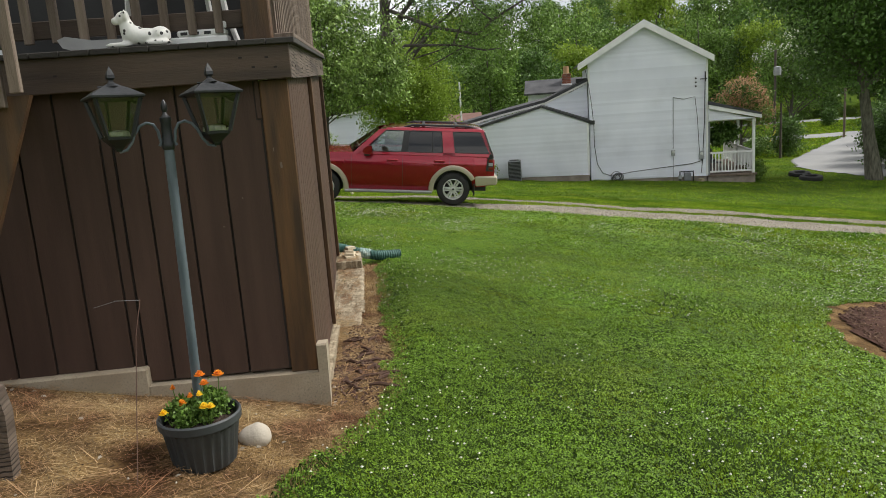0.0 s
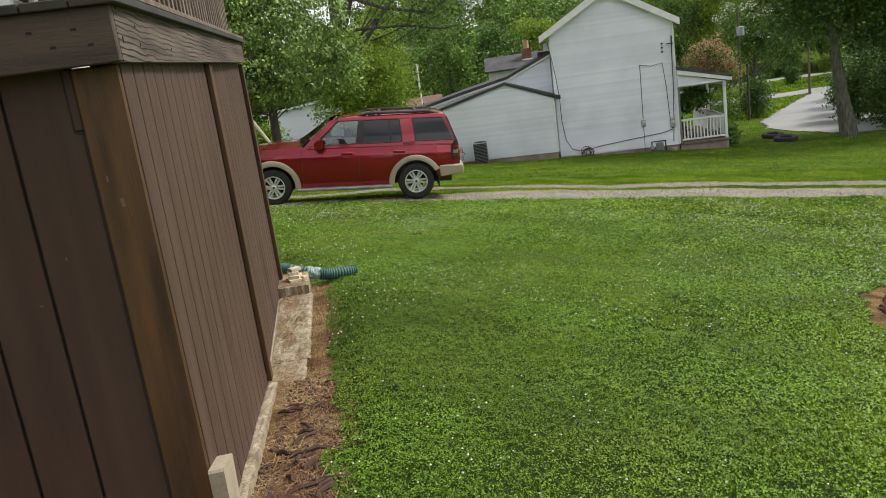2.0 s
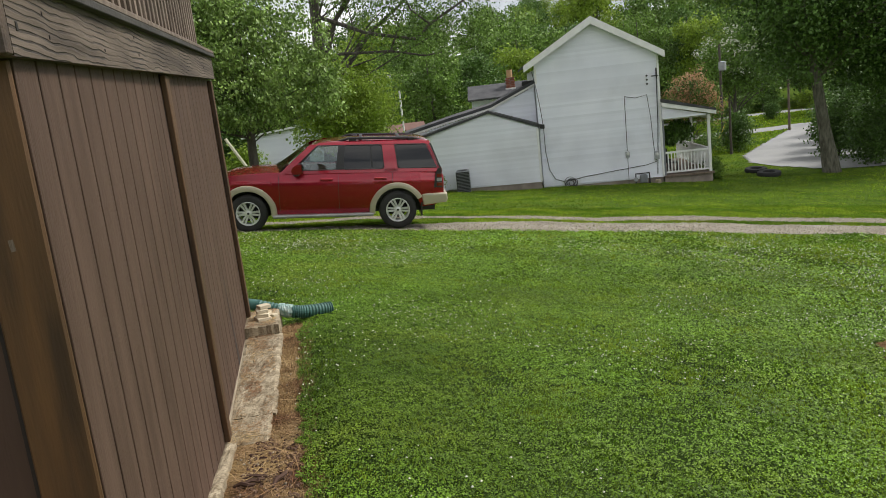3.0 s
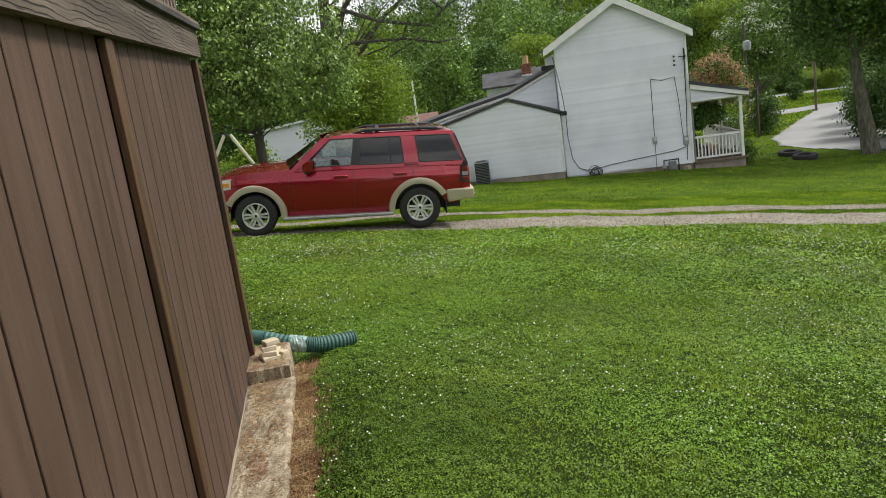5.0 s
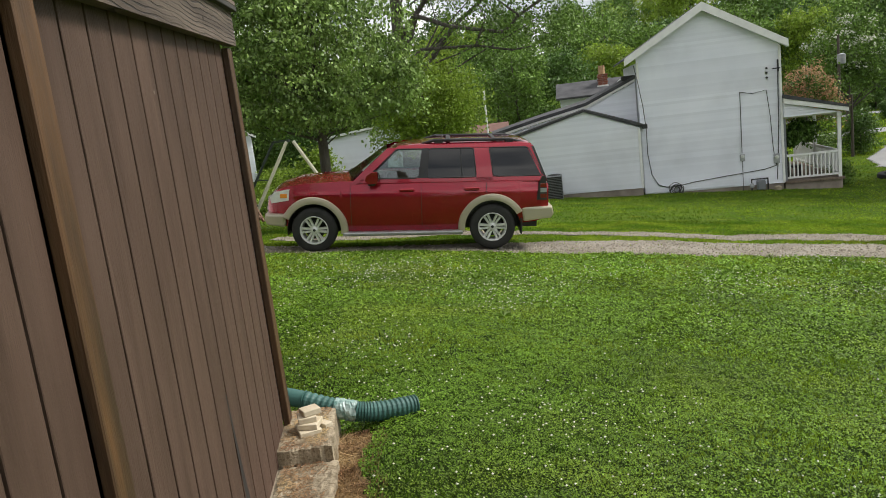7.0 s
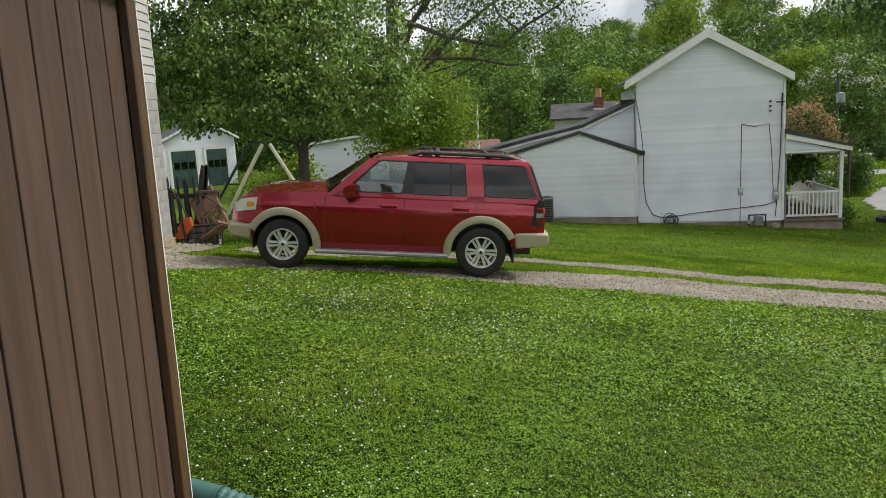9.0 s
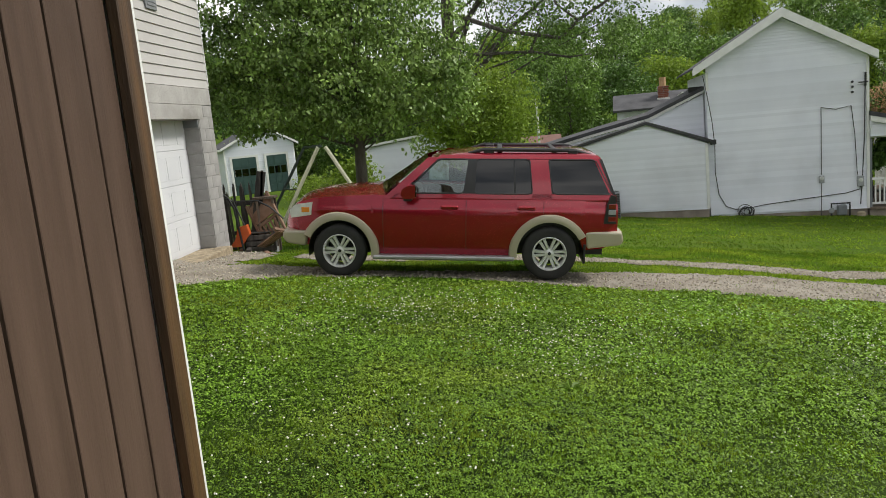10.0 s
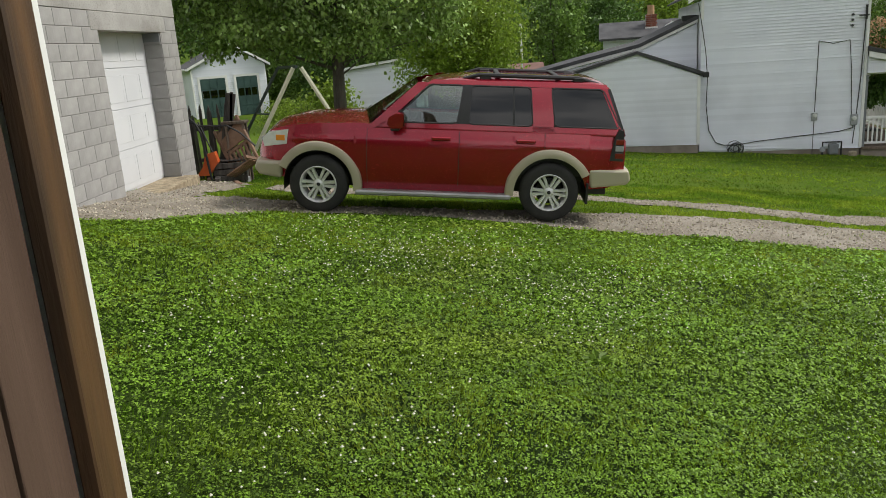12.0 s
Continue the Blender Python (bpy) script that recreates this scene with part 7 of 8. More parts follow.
far = thing("far_garage", Matrix.Translation((-12.42, 46.24, 0)) @ Matrix.Rotation(radians(26), 4, "Z"), "white sided garage with two dark green panel doors", "garage")
FZ = -1.48
clap_wall("front_wall", [(-1.76, FZ), (1.78, FZ), (1.78, 1.03), (0.2, 1.96), (-1.76, 1.0)], 0, M["siding"], far)
part("body", boxed(-1.74, 1.76, 0.17, 6, FZ, 1.0), M["siding"], far)
for x0, w in ((-1.46, 1.2), (0.28, 1.02)):
    d = part("green_garage_door", boxed(x0, x0 + w, -0.05, -0.001, FZ, 0.47, 0.01), M["green_door"], far)
    for r in range(4):
        for c in range(3):
            p = x0 + 0.06 + c * (w - 0.06) / 3
            part("door_panel", boxed(p, p + (w - 0.06) / 3 - 0.06, -0.064, -0.0505, FZ + 0.08 + r * 0.47, FZ + 0.45 + r * 0.47, 0.01), M["tinted" if r == 2 else "green_door"], d)
    for a, b, c, e in ((x0 - 0.12, x0, FZ, 0.58), (x0 + w, x0 + w + 0.12, FZ, 0.58), (x0, x0 + w, 0.471, 0.58)):
        part("door_trim", boxed(a, b, -0.06, -0.001, c, e, 0.004), M["white_trim"], far)
part("roof_slope", prism(bmesh.new(), [(0.199, 1.99), (0.199, 2.09), (-1.98, 1.02), (-1.98, 0.92)], -0.18, 6.2), M["shingle"], far)
part("roof_slope", prism(bmesh.new(), [(0.201, 1.99), (0.201, 2.09), (1.98, 1.04), (1.98, 0.94)], -0.18, 6.2), M["shingle"], far)
part("fascia", prism(bmesh.new(), [(0.2, 1.97), (0.2, 2.1), (-2.0, 1.02), (-2.0, 0.9)], -0.22, -0.181), M["white_trim"], far)
part("fascia", prism(bmesh.new(), [(0.202, 1.97), (0.202, 2.1), (2.0, 1.04), (2.0, 0.92)], -0.22, -0.181), M["white_trim"], far)
part("gutter", boxed(-2.1, -1.985, -0.2, 6.2, 0.9, 0.99, 0.01), M["white_trim"], far)
part("downspout", boxed(-1.86, -1.78, -0.12, -0.04, FZ, 0.92, 0.01), M["white_trim"], far)
shed2 = thing("white_shed", Matrix.Translation((-4.3, 40, 0)) @ Matrix.Rotation(radians(-8), 4, "Z"), "small white sided shed behind the pear tree", "shed")
SZ = gz(-4.3, 40) - 0.2
clap_wall("shed_front", [(-1.6, SZ), (1.8, SZ), (1.8, 0.85), (-1.6, 0.5)], 0, M["siding"], shed2, step=0.12)
part("shed_body", boxed(-1.58, 1.78, 0.17, 3, SZ, 0.45), M["siding"], shed2)
part("shed_roof", prism(bmesh.new(), [(-1.8, 0.51), (2.0, 0.9), (2.0, 1.0), (-1.8, 0.61)], -0.2, 3.2), M["white_trim"], shed2)
bh = thing("brown_roof_house", Matrix.Translation((1.3, 50, -0.42)), "low house with a brown shingle roof beyond the wing", "house")
part("wall", boxed(-1.5, 2.0, 0.3, 4.7, gz(1.9, 50) - 0.2, -0.42), M["siding"], bh)
XY = Matrix(((0, 1, 0, 0), (1, 0, 0, 0), (0, 0, 1, 0), (0, 0, 0, 1)))
part("roof_slope", prism(bmesh.new(), [(0.0, -0.5), (2.4, 0.36), (2.4, 0.44), (0.0, -0.38)], -1.7, 2.2, XY), M["brown_roof"], bh)
part("roof_slope", prism(bmesh.new(), [(5.0, -0.5), (2.402, 0.36), (2.402, 0.44), (5.0, -0.38)], -1.7, 2.2, XY), M["brown_roof"], bh)
part("roof_vent", lathe(bmesh.new(), [(0.0, 0.75), (0.08, 0.75), (0.08, 0.2), (0.0, 0.2)], 10, Matrix.Translation((-0.7, 2.0, 0))), M["black_plastic"], bh)

fence = thing("picket_fence", Matrix.Translation((-5.55, 21.1, gz(-5.2, 21.1))), "old dark picket fence beside the garage", "fence")
rf = random.Random(4)
for k in range(16):
    x = k * 0.062
    h = 1.22 + rf.uniform(-0.12, 0.1)
    m = Matrix.Translation((x, rf.uniform(-0.02, 0.02), 0)) @ Matrix.Rotation(radians(rf.uniform(-3, 3)), 4, "Y")
    part("picket", prism(bmesh.new(), [(-0.021, 0), (0.021, 0), (0.021, h - 0.1), (0, h), (-0.021, h - 0.1)], 0, 0.02, m), M["fence_wood"], fence)
for z in (0.3, 0.85):
    part("fence_rail", boxed(-0.05, 0.98, 0.045, 0.085, z, z + 0.07, 0.004), M["fence_wood"], fence)
for x, w, h, r in ((0.62, 0.17, 1.5, 13), (0.74, 0.05, 1.5, 9)):
    part("leaning_board", boxed(-w / 2, w / 2, -0.04, -0.012, 0.0, h, 0.004, Matrix.Translation((x, -0.06 - 0.05 * (x > 0.8), 0)) @ Matrix.Rotation(radians(r), 4, "Y")), M["fence_wood"], fence)
bench = thing("broken_chair", Matrix.Translation((-4.5, 20.75, gz(-4.5, 20.75))) @ Matrix.Rotation(radians(-8), 4, "Z"), "broken brown slatted wooden chair leaning on junk", "chair")
mt = Matrix.Translation((0.12, 0, 0.2)) @ Matrix.Rotation(radians(-30), 4, "Y") @ Matrix.Rotation(radians(-18), 4, "X")
for k in range(5):
    part("slat", boxed(-0.2 + k * 0.085, -0.15 + k * 0.085, -0.02, 0.0, 0.09, 0.42, 0.004, mt), M["red_wood"], bench)
for x in (-0.27, 0.24):
    part("side_rail", boxed(x, x + 0.05, -0.03, 0.03, -0.05, 0.95, 0.006, mt), M["red_wood"], bench)
part("back_board", boxed(-0.22, 0.24, -0.025, 0.0, 0.5, 0.86, 0.004, mt), M["red_wood"], bench)
for z in (0.04, 0.43, 0.87):
    part("cross_bar", boxed(-0.22, 0.24, 0.001, 0.05, z, z + 0.06, 0.004, mt), M["red_wood"], bench)
part("chair_leg", boxed(0.24, 0.29, -0.4, 0.0, 0.02, 0.08, 0.004, mt), M["red_wood"], bench)
for k in range(3):
    part("seat_slat", boxed(-0.25, 0.27, -0.3 + 0.1 * k, -0.23 + 0.1 * k, 0.0, 0.025, 0.004, mt), M["red_wood"], bench)
crate = thing("old_crate", Matrix.Translation((-4.72, 20.9, gz(-4.72, 20.9))) @ Matrix.Rotation(radians(6), 4, "Z"), "dark weathered crate of boards under the broken chair", "crate")
for k in range(3):
    part("crate_board", boxed(-0.26, 0.3, -0.2, -0.17, 0.03 + 0.11 * k, 0.12 + 0.11 * k, 0.004), M["fence_wood"], crate)
    part("crate_board", boxed(-0.24, 0.28, -0.14 + 0.11 * k, -0.045 + 0.11 * k, 0.36, 0.38, 0.004), M["fence_wood"], crate)
for x in (-0.25, 0.24):
    part("crate_post", boxed(x, x + 0.05, -0.168, 0.2, 0.0, 0.358, 0.004), M["fence_wood"], crate)
stool = thing("wooden_stool", Matrix.Translation((-4.58, 21.02, gz(-4.58, 21.02))), "grey weathered stool standing behind the broken chair", "stool")
part("stool_top", boxed(-0.22, 0.2, -0.12, 0.12, 1.0, 1.05, 0.008), M["old_wood"], stool)
for x in (-0.17, 0.13):
    for y in (-0.1, 0.06):
        part("stool_leg", boxed(x, x + 0.04, y, y + 0.04, 0.0, 0.999, 0.004), M["old_wood"], stool)
cone = thing("orange_scoop", Matrix.Translation((-5.05, 20.7, gz(-5.05, 20.7) + 0.1)), "bright orange plastic scoop beside the garage corner", "scoop")
part("blade", prism(bmesh.new(), [(-0.2, 0.0), (0.02, 0.0), (0.2, 0.22), (0.16, 0.4), (0.0, 0.36), (-0.08, 0.14)], -0.06, 0.06), M["orange_plastic"], cone)
part("handle", tube(bmesh.new(), [(0.12, 0, 0.36), (-0.1, 0.1, 0.9)], 0.014, 6), M["black_plastic"], cone)
bars = thing("bent_pipe", Matrix.Translation((-5.2, 20.6, gz(-5.2, 20.6))), "dark bent pipe leaning on the block wall", "pipe")
part("tube_body", tube(bmesh.new(), [(-0.1, 0, 1.0), (0.06, 0, 0.98), (0.14, 0, 0.8), (0.22, 0, 0.0)], 0.02, 7), M["black_plastic"], bars)
part("rod", tube(bmesh.new(), [(-0.1, 0.0, 1.13), (0.12, 0.02, 0.92), (0.58, 0.05, 0.9), (0.8, 0.05, 0.76), (1.02, 0.05, 0.53)], 0.017, 6), M["black_plastic"], bars)
rj = random.Random(12)
for k in range(7):
    x, y = rj.uniform(-5.15, -4.4), rj.uniform(20.3, 21.3)
    l = rj.uniform(0.12, 0.4)
    ob = part("scrap_board", boxed(-l / 2, l / 2, -0.04, 0.04, 0.0, rj.uniform(0.03, 0.1), 0.006), M[("red_wood", "fence_wood", "utility")[k % 3]], None)
    ob.matrix_basis = Matrix.Translation((x, y, gz(x, y))) @ Matrix.Rotation(rj.uniform(0, 3), 4, "Z")
    tagged(ob, "scrap piece lying on the gravel by the garage", "scrap", "scrap by the garage")
swing = thing("swing_frame", Matrix.Translation((-3.49, 21.4, 0)), "pale timber A-frame of an old swing with a dark steel leg", "swing frame")
g0 = gz(-3.49, 21.4) - 0.1
for p, q in (((-0.07, 0, 1.05), (-1.36, 0, g0)), ((0.07, 0, 1.05), (1.22, 0, g0))):
    part("leg", tube(bmesh.new(), [p, q], 0.042, 6), M["pale_wood"], swing)
part("grey_leg", tube(bmesh.new(), [(-0.5, 0.62, 1.05), (-1.16, 0.5, -0.02), (-1.0, -0.2, g0 + 0.06)], 0.03, 7), M["swing_steel"], swing, "dark green steel leg")
part("brace", tube(bmesh.new(), [(-0.52, 0.02, 0.28), (-0.97, 0.52, 0.28)], 0.016, 6), M["swing_steel"], swing)
part("top_beam", tube(bmesh.new(), [(0.0, -0.04, 1.07), (-0.5, 0.66, 1.06)], 0.028, 6), M["swing_steel"], swing)

# ---- grass, clover, needles and pebbles ----


def scatter(n, x0, x1, y0, y1, seed, keep):
    r = np.random.default_rng(seed)
    x, y = r.uniform(x0, x1, n), r.uniform(y0, y1, n)
    k = keep(x, y, r.uniform(size=n))
    return x[k], y[k], r


def tri_stuff(name, verts, faces_per, material, label, category):
    """verts: n x k x 3, each row one small polygon of k corners."""
    n, k, _ = verts.shape
    me = bpy.data.meshes.new(name)
    me.vertices.add(n * k)
    me.vertices.foreach_set("co", verts.reshape(-1).astype(np.float32))
    me.loops.add(n * k)
    me.loops.foreach_set("vertex_index", np.arange(n * k))
    me.polygons.add(n)
    me.polygons.foreach_set("loop_start", np.arange(0, n * k, k))
    me.update(calc_edges=True)
    ob = part(name, me, material)
    return tagged(ob, label, category, kind="stuff")


def open_lawn(x, y):
    u, v = to_shed(x, y)
    return ~(on_needles(x, y) | on_bed_rim(x, y) | ((u < 0.05) & (v < 5.0) & (v > -0.2)))


def patch(x, y):
    """Where the mower left the grass longer or thinner, from 0 to 1."""
    return 0.5 + 0.5 * wob(x, y, 0.55, 4.0)


def lumpy(x, y, cell, seed):
    """Smooth value noise from 0 to 1 over cells of the given size."""
    gx_, gy_ = x / cell, y / cell
    ix, iy = np.floor(gx_).astype(np.int64), np.floor(gy_).astype(np.int64)
    fx, fy = gx_ - ix, gy_ - iy
    fx, fy = fx * fx * (3 - 2 * fx), fy * fy * (3 - 2 * fy)

    def corner(a, b):
        h = (a * 374761393 + b * 668265263 + seed * 1442695041) & 0x7FFFFFFF
        h = ((h ^ (h >> 13)) * 1274126177) & 0x7FFFFFFF
        return ((h ^ (h >> 16)) & 0xFFFF) / 65535.0

    return (corner(ix, iy) * (1 - fx) + corner(ix + 1, iy) * fx) * (1 - fy) + (corner(ix, iy + 1) * (1 - fx) + corner(ix + 1, iy + 1) * fx) * fy


def off_path(x, y):
    """How far a spot lies from the line walked beside the shed."""
    return np.hypot(x + 0.3, y - np.clip(y, 1.0, 8.0))


def tufted(x, y, u, cell=0.09):
    """Thins the grass between its tufts."""
    return u < np.clip(2.1 * lumpy(x, y, cell, 3) + 0.9 * lumpy(x, y, 0.5, 5) - 0.6, 0.22, 1)


def blades(name, n, x0, x1, y0, y1, h, w, seed, keep, material="blade", label="short mown green grass blades on the lawn", grow=0.0):
    x, y, r = scatter(n, x0, x1, y0, y1, seed, keep)
    m = len(x)
    z = ground_z(x, y)
    a = r.uniform(0, math.tau, m)
    wide = 1 + grow * off_path(x, y)
    hh = h * r.uniform(0.5, 1.25, m) * (0.75 + 0.5 * patch(x, y)) * (0.55 + 0.9 * lumpy(x, y, 0.14, 8)) * wide ** 0.5
    lean = r.uniform(0.2, 1.0, m) * hh
    # the mower laid the grass over in bands
    band = np.sin(math.tau * (x + 0.35 * y + 0.25 * np.sin(0.5 * y)) / 1.5)
    la = np.where(band > 0, 0.3, math.pi + 0.3) + r.normal(0, 1.2, m)
    dx, dy = np.cos(a) * w * wide * r.uniform(0.6, 1.4, m), np.sin(a) * w * wide * r.uniform(0.6, 1.4, m)
    base = np.stack([x, y, z - 0.004], 1)
    p0 = base - np.stack([dx, dy, 0 * dx], 1)
    p1 = base + np.stack([dx, dy, 0 * dx], 1)
    p2 = base + np.stack([np.cos(la) * lean, np.sin(la) * lean, hh], 1)
    return tri_stuff(name, np.stack([p0, p1, p2], 1), 1, M[material], label, "grass")


R2 = np.random.default_rng(99)
blades("grass_near", 1050000, -5.2, 9.5, 1.5, 15.5, 0.026, 0.0032, 1, lambda x, y, u: open_lawn(x, y) & ~on_track(x, y) & (u < np.clip(2.6 / off_path(x, y), 0.12, 0.9)) & tufted(x, y, R2.uniform(size=len(x))), grow=0.16)
blades("grass_middle", 560000, -6.0, 16.0, 9.0, 23.0, 0.036, 0.0085, 2, lambda x, y, u: open_lawn(x, y) & (~on_track(x, y) | (u < 0.03)) & ((y > 14.5) | (x > 7.5)) & tufted(x, y, R2.uniform(size=len(x)), 0.16))
blades("grass_far", 170000, -6.0, 26.0, 21.0, 46.0, 0.036, 0.016, 3, lambda x, y, u: ~on_lane(x, y))


def bed_edge(x, y):
    return on_needles(x - 0.1, y) & ~on_needles(x + 0.16, y)


blades("dry_edge_grass", 120000, -2.2, 0.3, 1.9, 9.5, 0.035, 0.0025, 5, lambda x, y, u: bed_edge(x, y), "straw", "dry yellow grass along the edge of the bed")
blades("grass_distant", 45000, 10.0, 46.0, 44.0, 76.0, 0.12, 0.06, 4, lambda x, y, u: ~on_lane(x, y))
blades("grass_beside_drive", 40000, -4.0, 16.0, 15.5, 20.5, 0.06, 0.007, 6, lambda x, y, u: ~on_track(x, y) & ((np.abs(y - drive_mid(x) + 0.0) < 0.5) | (u < 0.12)))
# clover: flat leaves in patches, a close carpet beside the walk
def seen_from(x, y):
    """Distance from the nearest spot of the walk that looks ahead on to a place."""
    return np.maximum(np.hypot(x + 0.1, y - np.clip(y - 2.4, 0.1, 7.8)), 2.4)


x, y, r = scatter(4300000, -5.2, 10.0, 2.0, 17.0, 7, lambda x, y, u: open_lawn(x, y) & ~on_track(x, y) & (u < np.clip(0.75 + 0.5 * wob(x, y, 0.8, 2.0) + 0.25 * wob(x, y, 3.1, 1.0), 0.3, 1) * (2.4 / seen_from(x, y)) ** 1.85 * np.clip((12.5 - seen_from(x, y)) / 6.0, 0.2, 1) * np.clip(1.3 * lumpy(x, y, 0.05, 4) + 0.3, 0.4, 1)))
m = len(x)
c = np.stack([x, y, ground_z(x, y) + r.uniform(0.01, 0.03, m) + 0.018 * lumpy(x, y, 0.05, 4)], 1)
a = r.uniform(0, math.tau, m)
s = (r.uniform(0.0014, 0.0027, m) * seen_from(x, y))[:, None]
t1 = np.stack([np.cos(a), np.sin(a), r.uniform(-0.55, 0.55, m)], 1) * s
t2 = np.stack([-np.sin(a), np.cos(a), r.uniform(-0.65, 0.65, m)], 1) * s
tri_stuff("clover", np.stack([c - t1, c + 0.6 * t1 - t2, c + 0.7 * t1 + t2], 1), 1, M["clover"], "round green clover leaves spread through the lawn", "clover")
# white clover heads: small bipyramids
x, y, r = scatter(32000, -2.5, 13.0, 3.0, 17.0, 9, lambda x, y, u: open_lawn(x, y) & ~on_track(x, y) & (u < np.clip(0.04 + 0.75 * wob(x, y, 0.5, 2.6) + 0.5 * lumpy(x, y, 0.6, 6) - 0.15, 0, 0.9)))
m = len(x)
c = np.stack([x, y, ground_z(x, y) + r.uniform(0.04, 0.06, m)], 1)
s = (r.uniform(0.0055, 0.0095, m) * (0.9 + 0.03 * off_path(x, y)))[:, None]
ex_, ey_, ez_ = np.array([1.0, 0, 0]), np.array([0, 1.0, 0]), np.array([0, 0, 1.0])
six = [c + s * ex_, c + s * ey_, c - s * ex_, c - s * ey_, c + s * ez_, c - s * ez_]
tris = [np.stack([six[i], six[j], six[k]], 1) for i, j, k in ((0, 1, 4), (1, 2, 4), (2, 3, 4), (3, 0, 4))]
tri_stuff("clover_flowers", np.concatenate(tris), 1, M["flower_white"], "tiny white clover flower heads dotting the lawn", "clover flowers")
# dry needles
x, y, r = scatter(120000, -3.0, 0.2, 1.9, 9.6, 11, lambda x, y, u: on_needles(x, y) & (u < 0.35 + 0.65 * (wob(x, y, 2.0, 1.0) > -0.2)))
m = len(x)
c = np.stack([x, y, ground_z(x, y) + 0.014 + r.uniform(0, 0.014, m)], 1)
a = r.uniform(0, math.tau, m)
l, w = r.uniform(0.008, 0.032, m)[:, None], 0.001
d = np.stack([np.cos(a), np.sin(a), r.uniform(-0.18, 0.18, m)], 1) * l
e = np.stack([-np.sin(a), np.cos(a), 0 * a], 1) * w
tri_stuff("dry_needles", np.stack([c - d - e, c - d + e, c + d + e, c + d - e], 1), 1, M["straw"], "loose dry straw-coloured needles and stems", "needles")

# litter on the slabs
r = np.random.default_rng(17)
u, v = r.uniform(0.02, 0.26, 6000), r.uniform(2.34, 5.04, 6000)
k = r.uniform(size=6000) < 0.25 + 0.9 * wob(u * 3, v, 2.2, 1.0) + 0.5 * (v > 4.0)
u, v = u[k], v[k]
m = len(u)
zz = np.where(v > 4.48, -0.259, np.where(v > 2.774, -0.381 + 0.022 * (v - 2.774), -0.381))
c = np.stack([C0[0] + _c * u - _s * v, C0[1] + _s * u + _c * v, zz + r.uniform(0, 0.003, m)], 1)
a = r.uniform(0, math.tau, m)
d = np.stack([np.cos(a), np.sin(a), 0 * a], 1) * r.uniform(0.004, 0.018, m)[:, None]
e = np.stack([-np.sin(a), np.cos(a), 0 * a], 1) * r.uniform(0.0008, 0.003, m)[:, None]
tri_stuff("slab_litter", np.stack([c - d - e, c - d + e, c + d + e, c + d - e], 1), 1, M["straw"], "dry crumbs and clippings scattered on the slabs", "litter")
# longer dry stems, laid in loose swirls
x, y, r = scatter(3600, -3.0, 0.2, 1.9, 9.6, 12, lambda x, y, u: on_needles(x, y) & (wob(x, y, 1.6, 3.0) > -0.1))
m = len(x)
a = 2.0 * wob(x, y, 0.9, 2.0) + r.normal(0, 0.7, m)
l = r.uniform(0.03, 0.11, m)[:, None]
c = np.stack([x, y, ground_z(x, y) + 0.026 + r.uniform(0, 0.012, m)], 1)
d = np.stack([np.cos(a), np.sin(a), r.uniform(-0.1, 0.1, m)], 1) * l
e = np.stack([-np.sin(a), np.cos(a), 0 * a], 1) * 0.0016
tri_stuff("dry_stems", np.stack([c - d - e, c - d + e, c + d + e, c + d - e], 1), 1, M["straw"], "long pale dry stems lying over the needles", "dry stems")


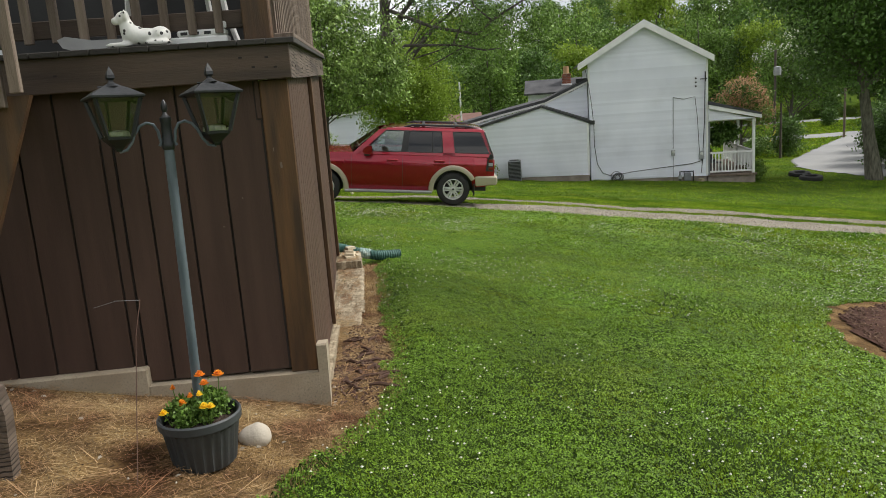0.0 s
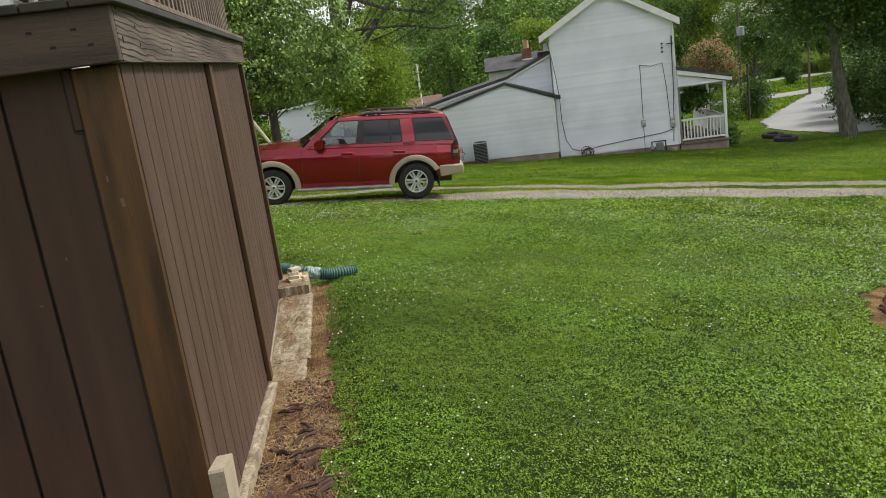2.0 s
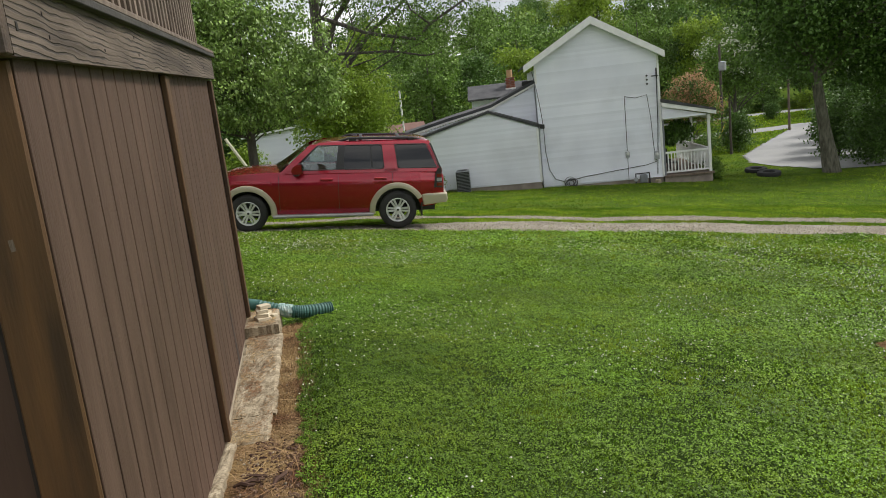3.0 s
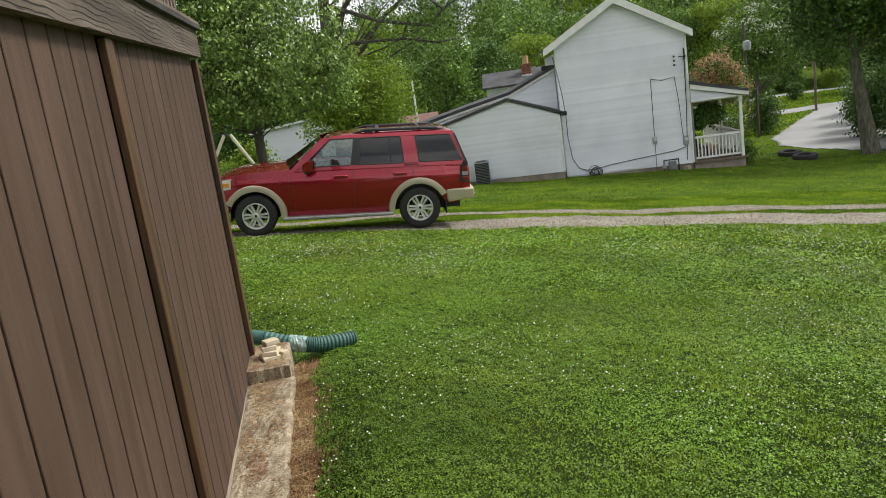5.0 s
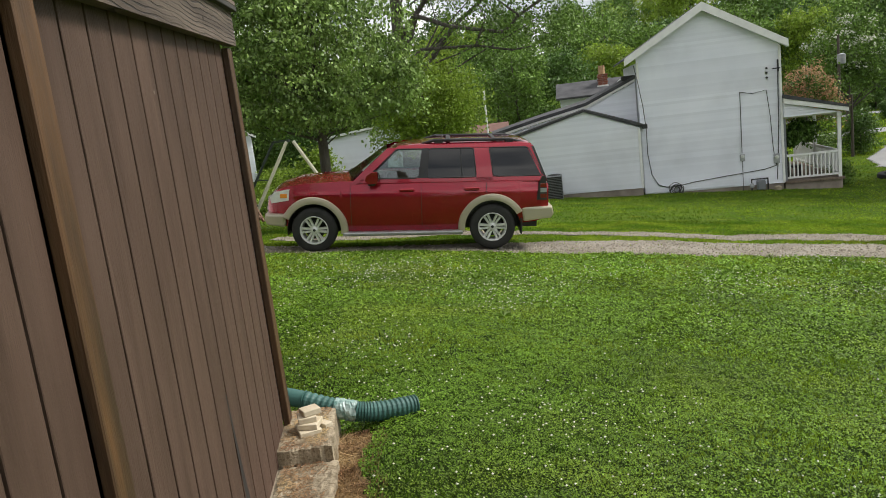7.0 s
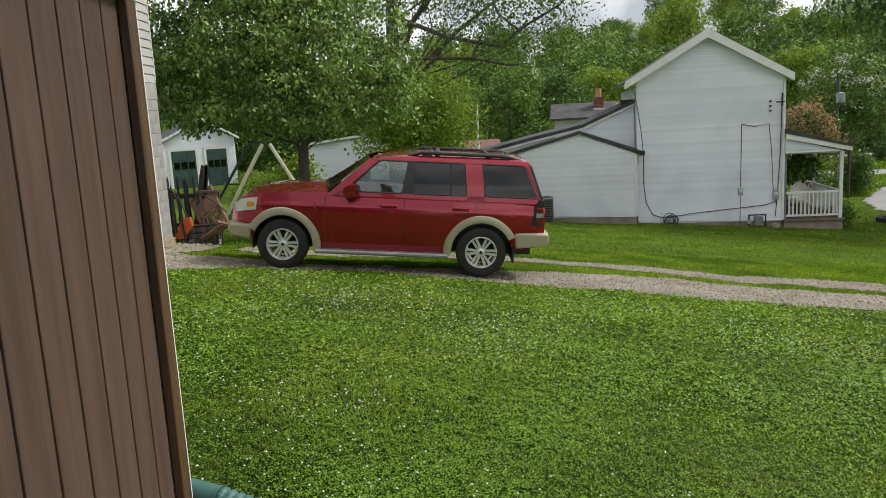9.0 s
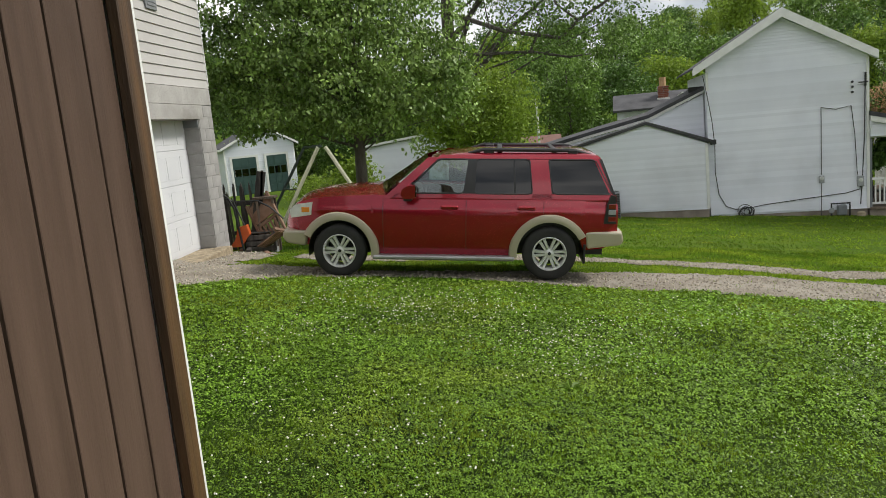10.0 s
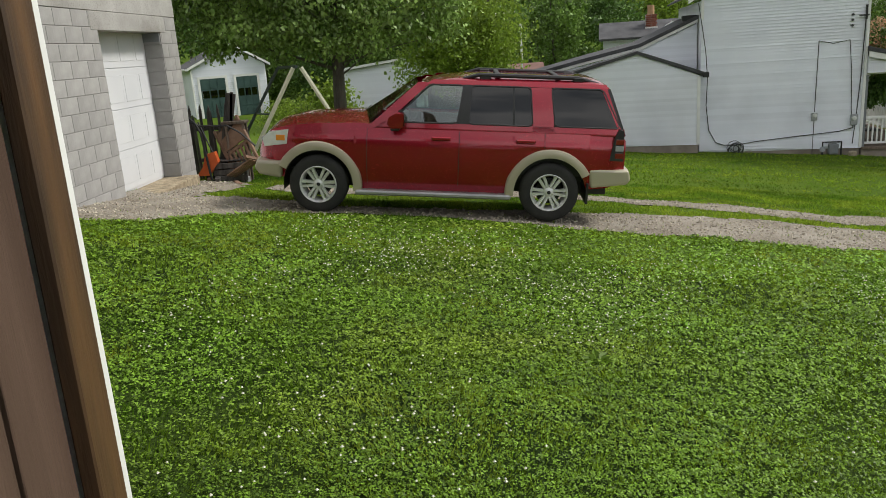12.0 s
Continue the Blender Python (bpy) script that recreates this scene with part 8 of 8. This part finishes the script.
def pebbles(name, n, x0, x1, y0, y1, size, seed, keep, material, label, dz=0.014):
    x, y, r = scatter(n, x0, x1, y0, y1, seed, keep)
    m = len(x)
    c = np.stack([x, y, ground_z(x, y) + dz], 1)
    s = size * r.uniform(0.5, 1.4, (m, 1))
    rot = r.uniform(0, math.tau, m)
    ax = np.stack([np.cos(rot), np.sin(rot), r.uniform(-0.3, 0.3, m)], 1) * s
    ay = np.stack([-np.sin(rot), np.cos(rot), r.uniform(-0.3, 0.3, m)], 1) * s * r.uniform(0.5, 1, (m, 1))
    az = np.array([0, 0, 1.0]) * s * r.uniform(0.35, 0.7, (m, 1))
    top = [c + az + 0.45 * ax, c + az + 0.45 * ay, c + az - 0.45 * ax, c + az - 0.45 * ay]
    low = [c + ax, c + ay, c - ax, c - ay]
    quads = [np.stack(top, 1)] + [np.stack([low[i], low[(i + 1) % 4], top[(i + 1) % 4], top[i]], 1) for i in range(4)]
    v = np.concatenate([q[:, None] for q in quads], 1).reshape(-1, 4, 3)
    return tri_stuff(name, v, 1, material, label, "gravel")


pebbles("drive_gravel", 24000, -5.2, 13.0, 15.0, 20.8, 0.02, 13, lambda x, y, u: on_track(x, y), M["pebble"], "loose pale gravel stones on the driveway")
pebbles("bed_pebbles", 420, -3.0, 0.0, 2.2, 8.5, 0.012, 14, lambda x, y, u: on_needles(x, y), M["pebble"], "few small pale pebbles in the needle bed")
pebbles("bark_mulch", 7500, 4.0, 8.2, 5.2, 9.9, 0.022, 15, lambda x, y, u: on_dark_bed(x, y), M["bark_chip"], "dark bark chips heaped in the round bed", 0.05)
pebbles("bark_litter", 2600, -0.8, 0.1, 4.2, 6.6, 0.014, 16, lambda x, y, u: on_needles(x, y), M["bark_chip"], "brown bark crumbs along the concrete kerb")
# a broad-leaved weed in the lawn
weed = thing("lawn_weed", Matrix.Translation((0.21, 12.14, gz(0.21, 12.14))), "broad-leaved dark green weed in the lawn", "weed")
for k in range(8):
    a = k * 0.8
    b = bmesh.new()
    d, sd = Vector((math.cos(a), math.sin(a), 0)), Vector((-math.sin(a), math.cos(a), 0))
    L = 0.08 + 0.03 * (k % 3)
    q = [b.verts.new(p) for p in ((0, 0, 0.01), d * L * 0.5 + sd * 0.022 + Vector((0, 0, 0.05)), d * L + Vector((0, 0, 0.045)), d * L * 0.5 - sd * 0.022 + Vector((0, 0, 0.05)))]
    b.faces.new(q)
    part("leaf", b, M["clover"], weed)
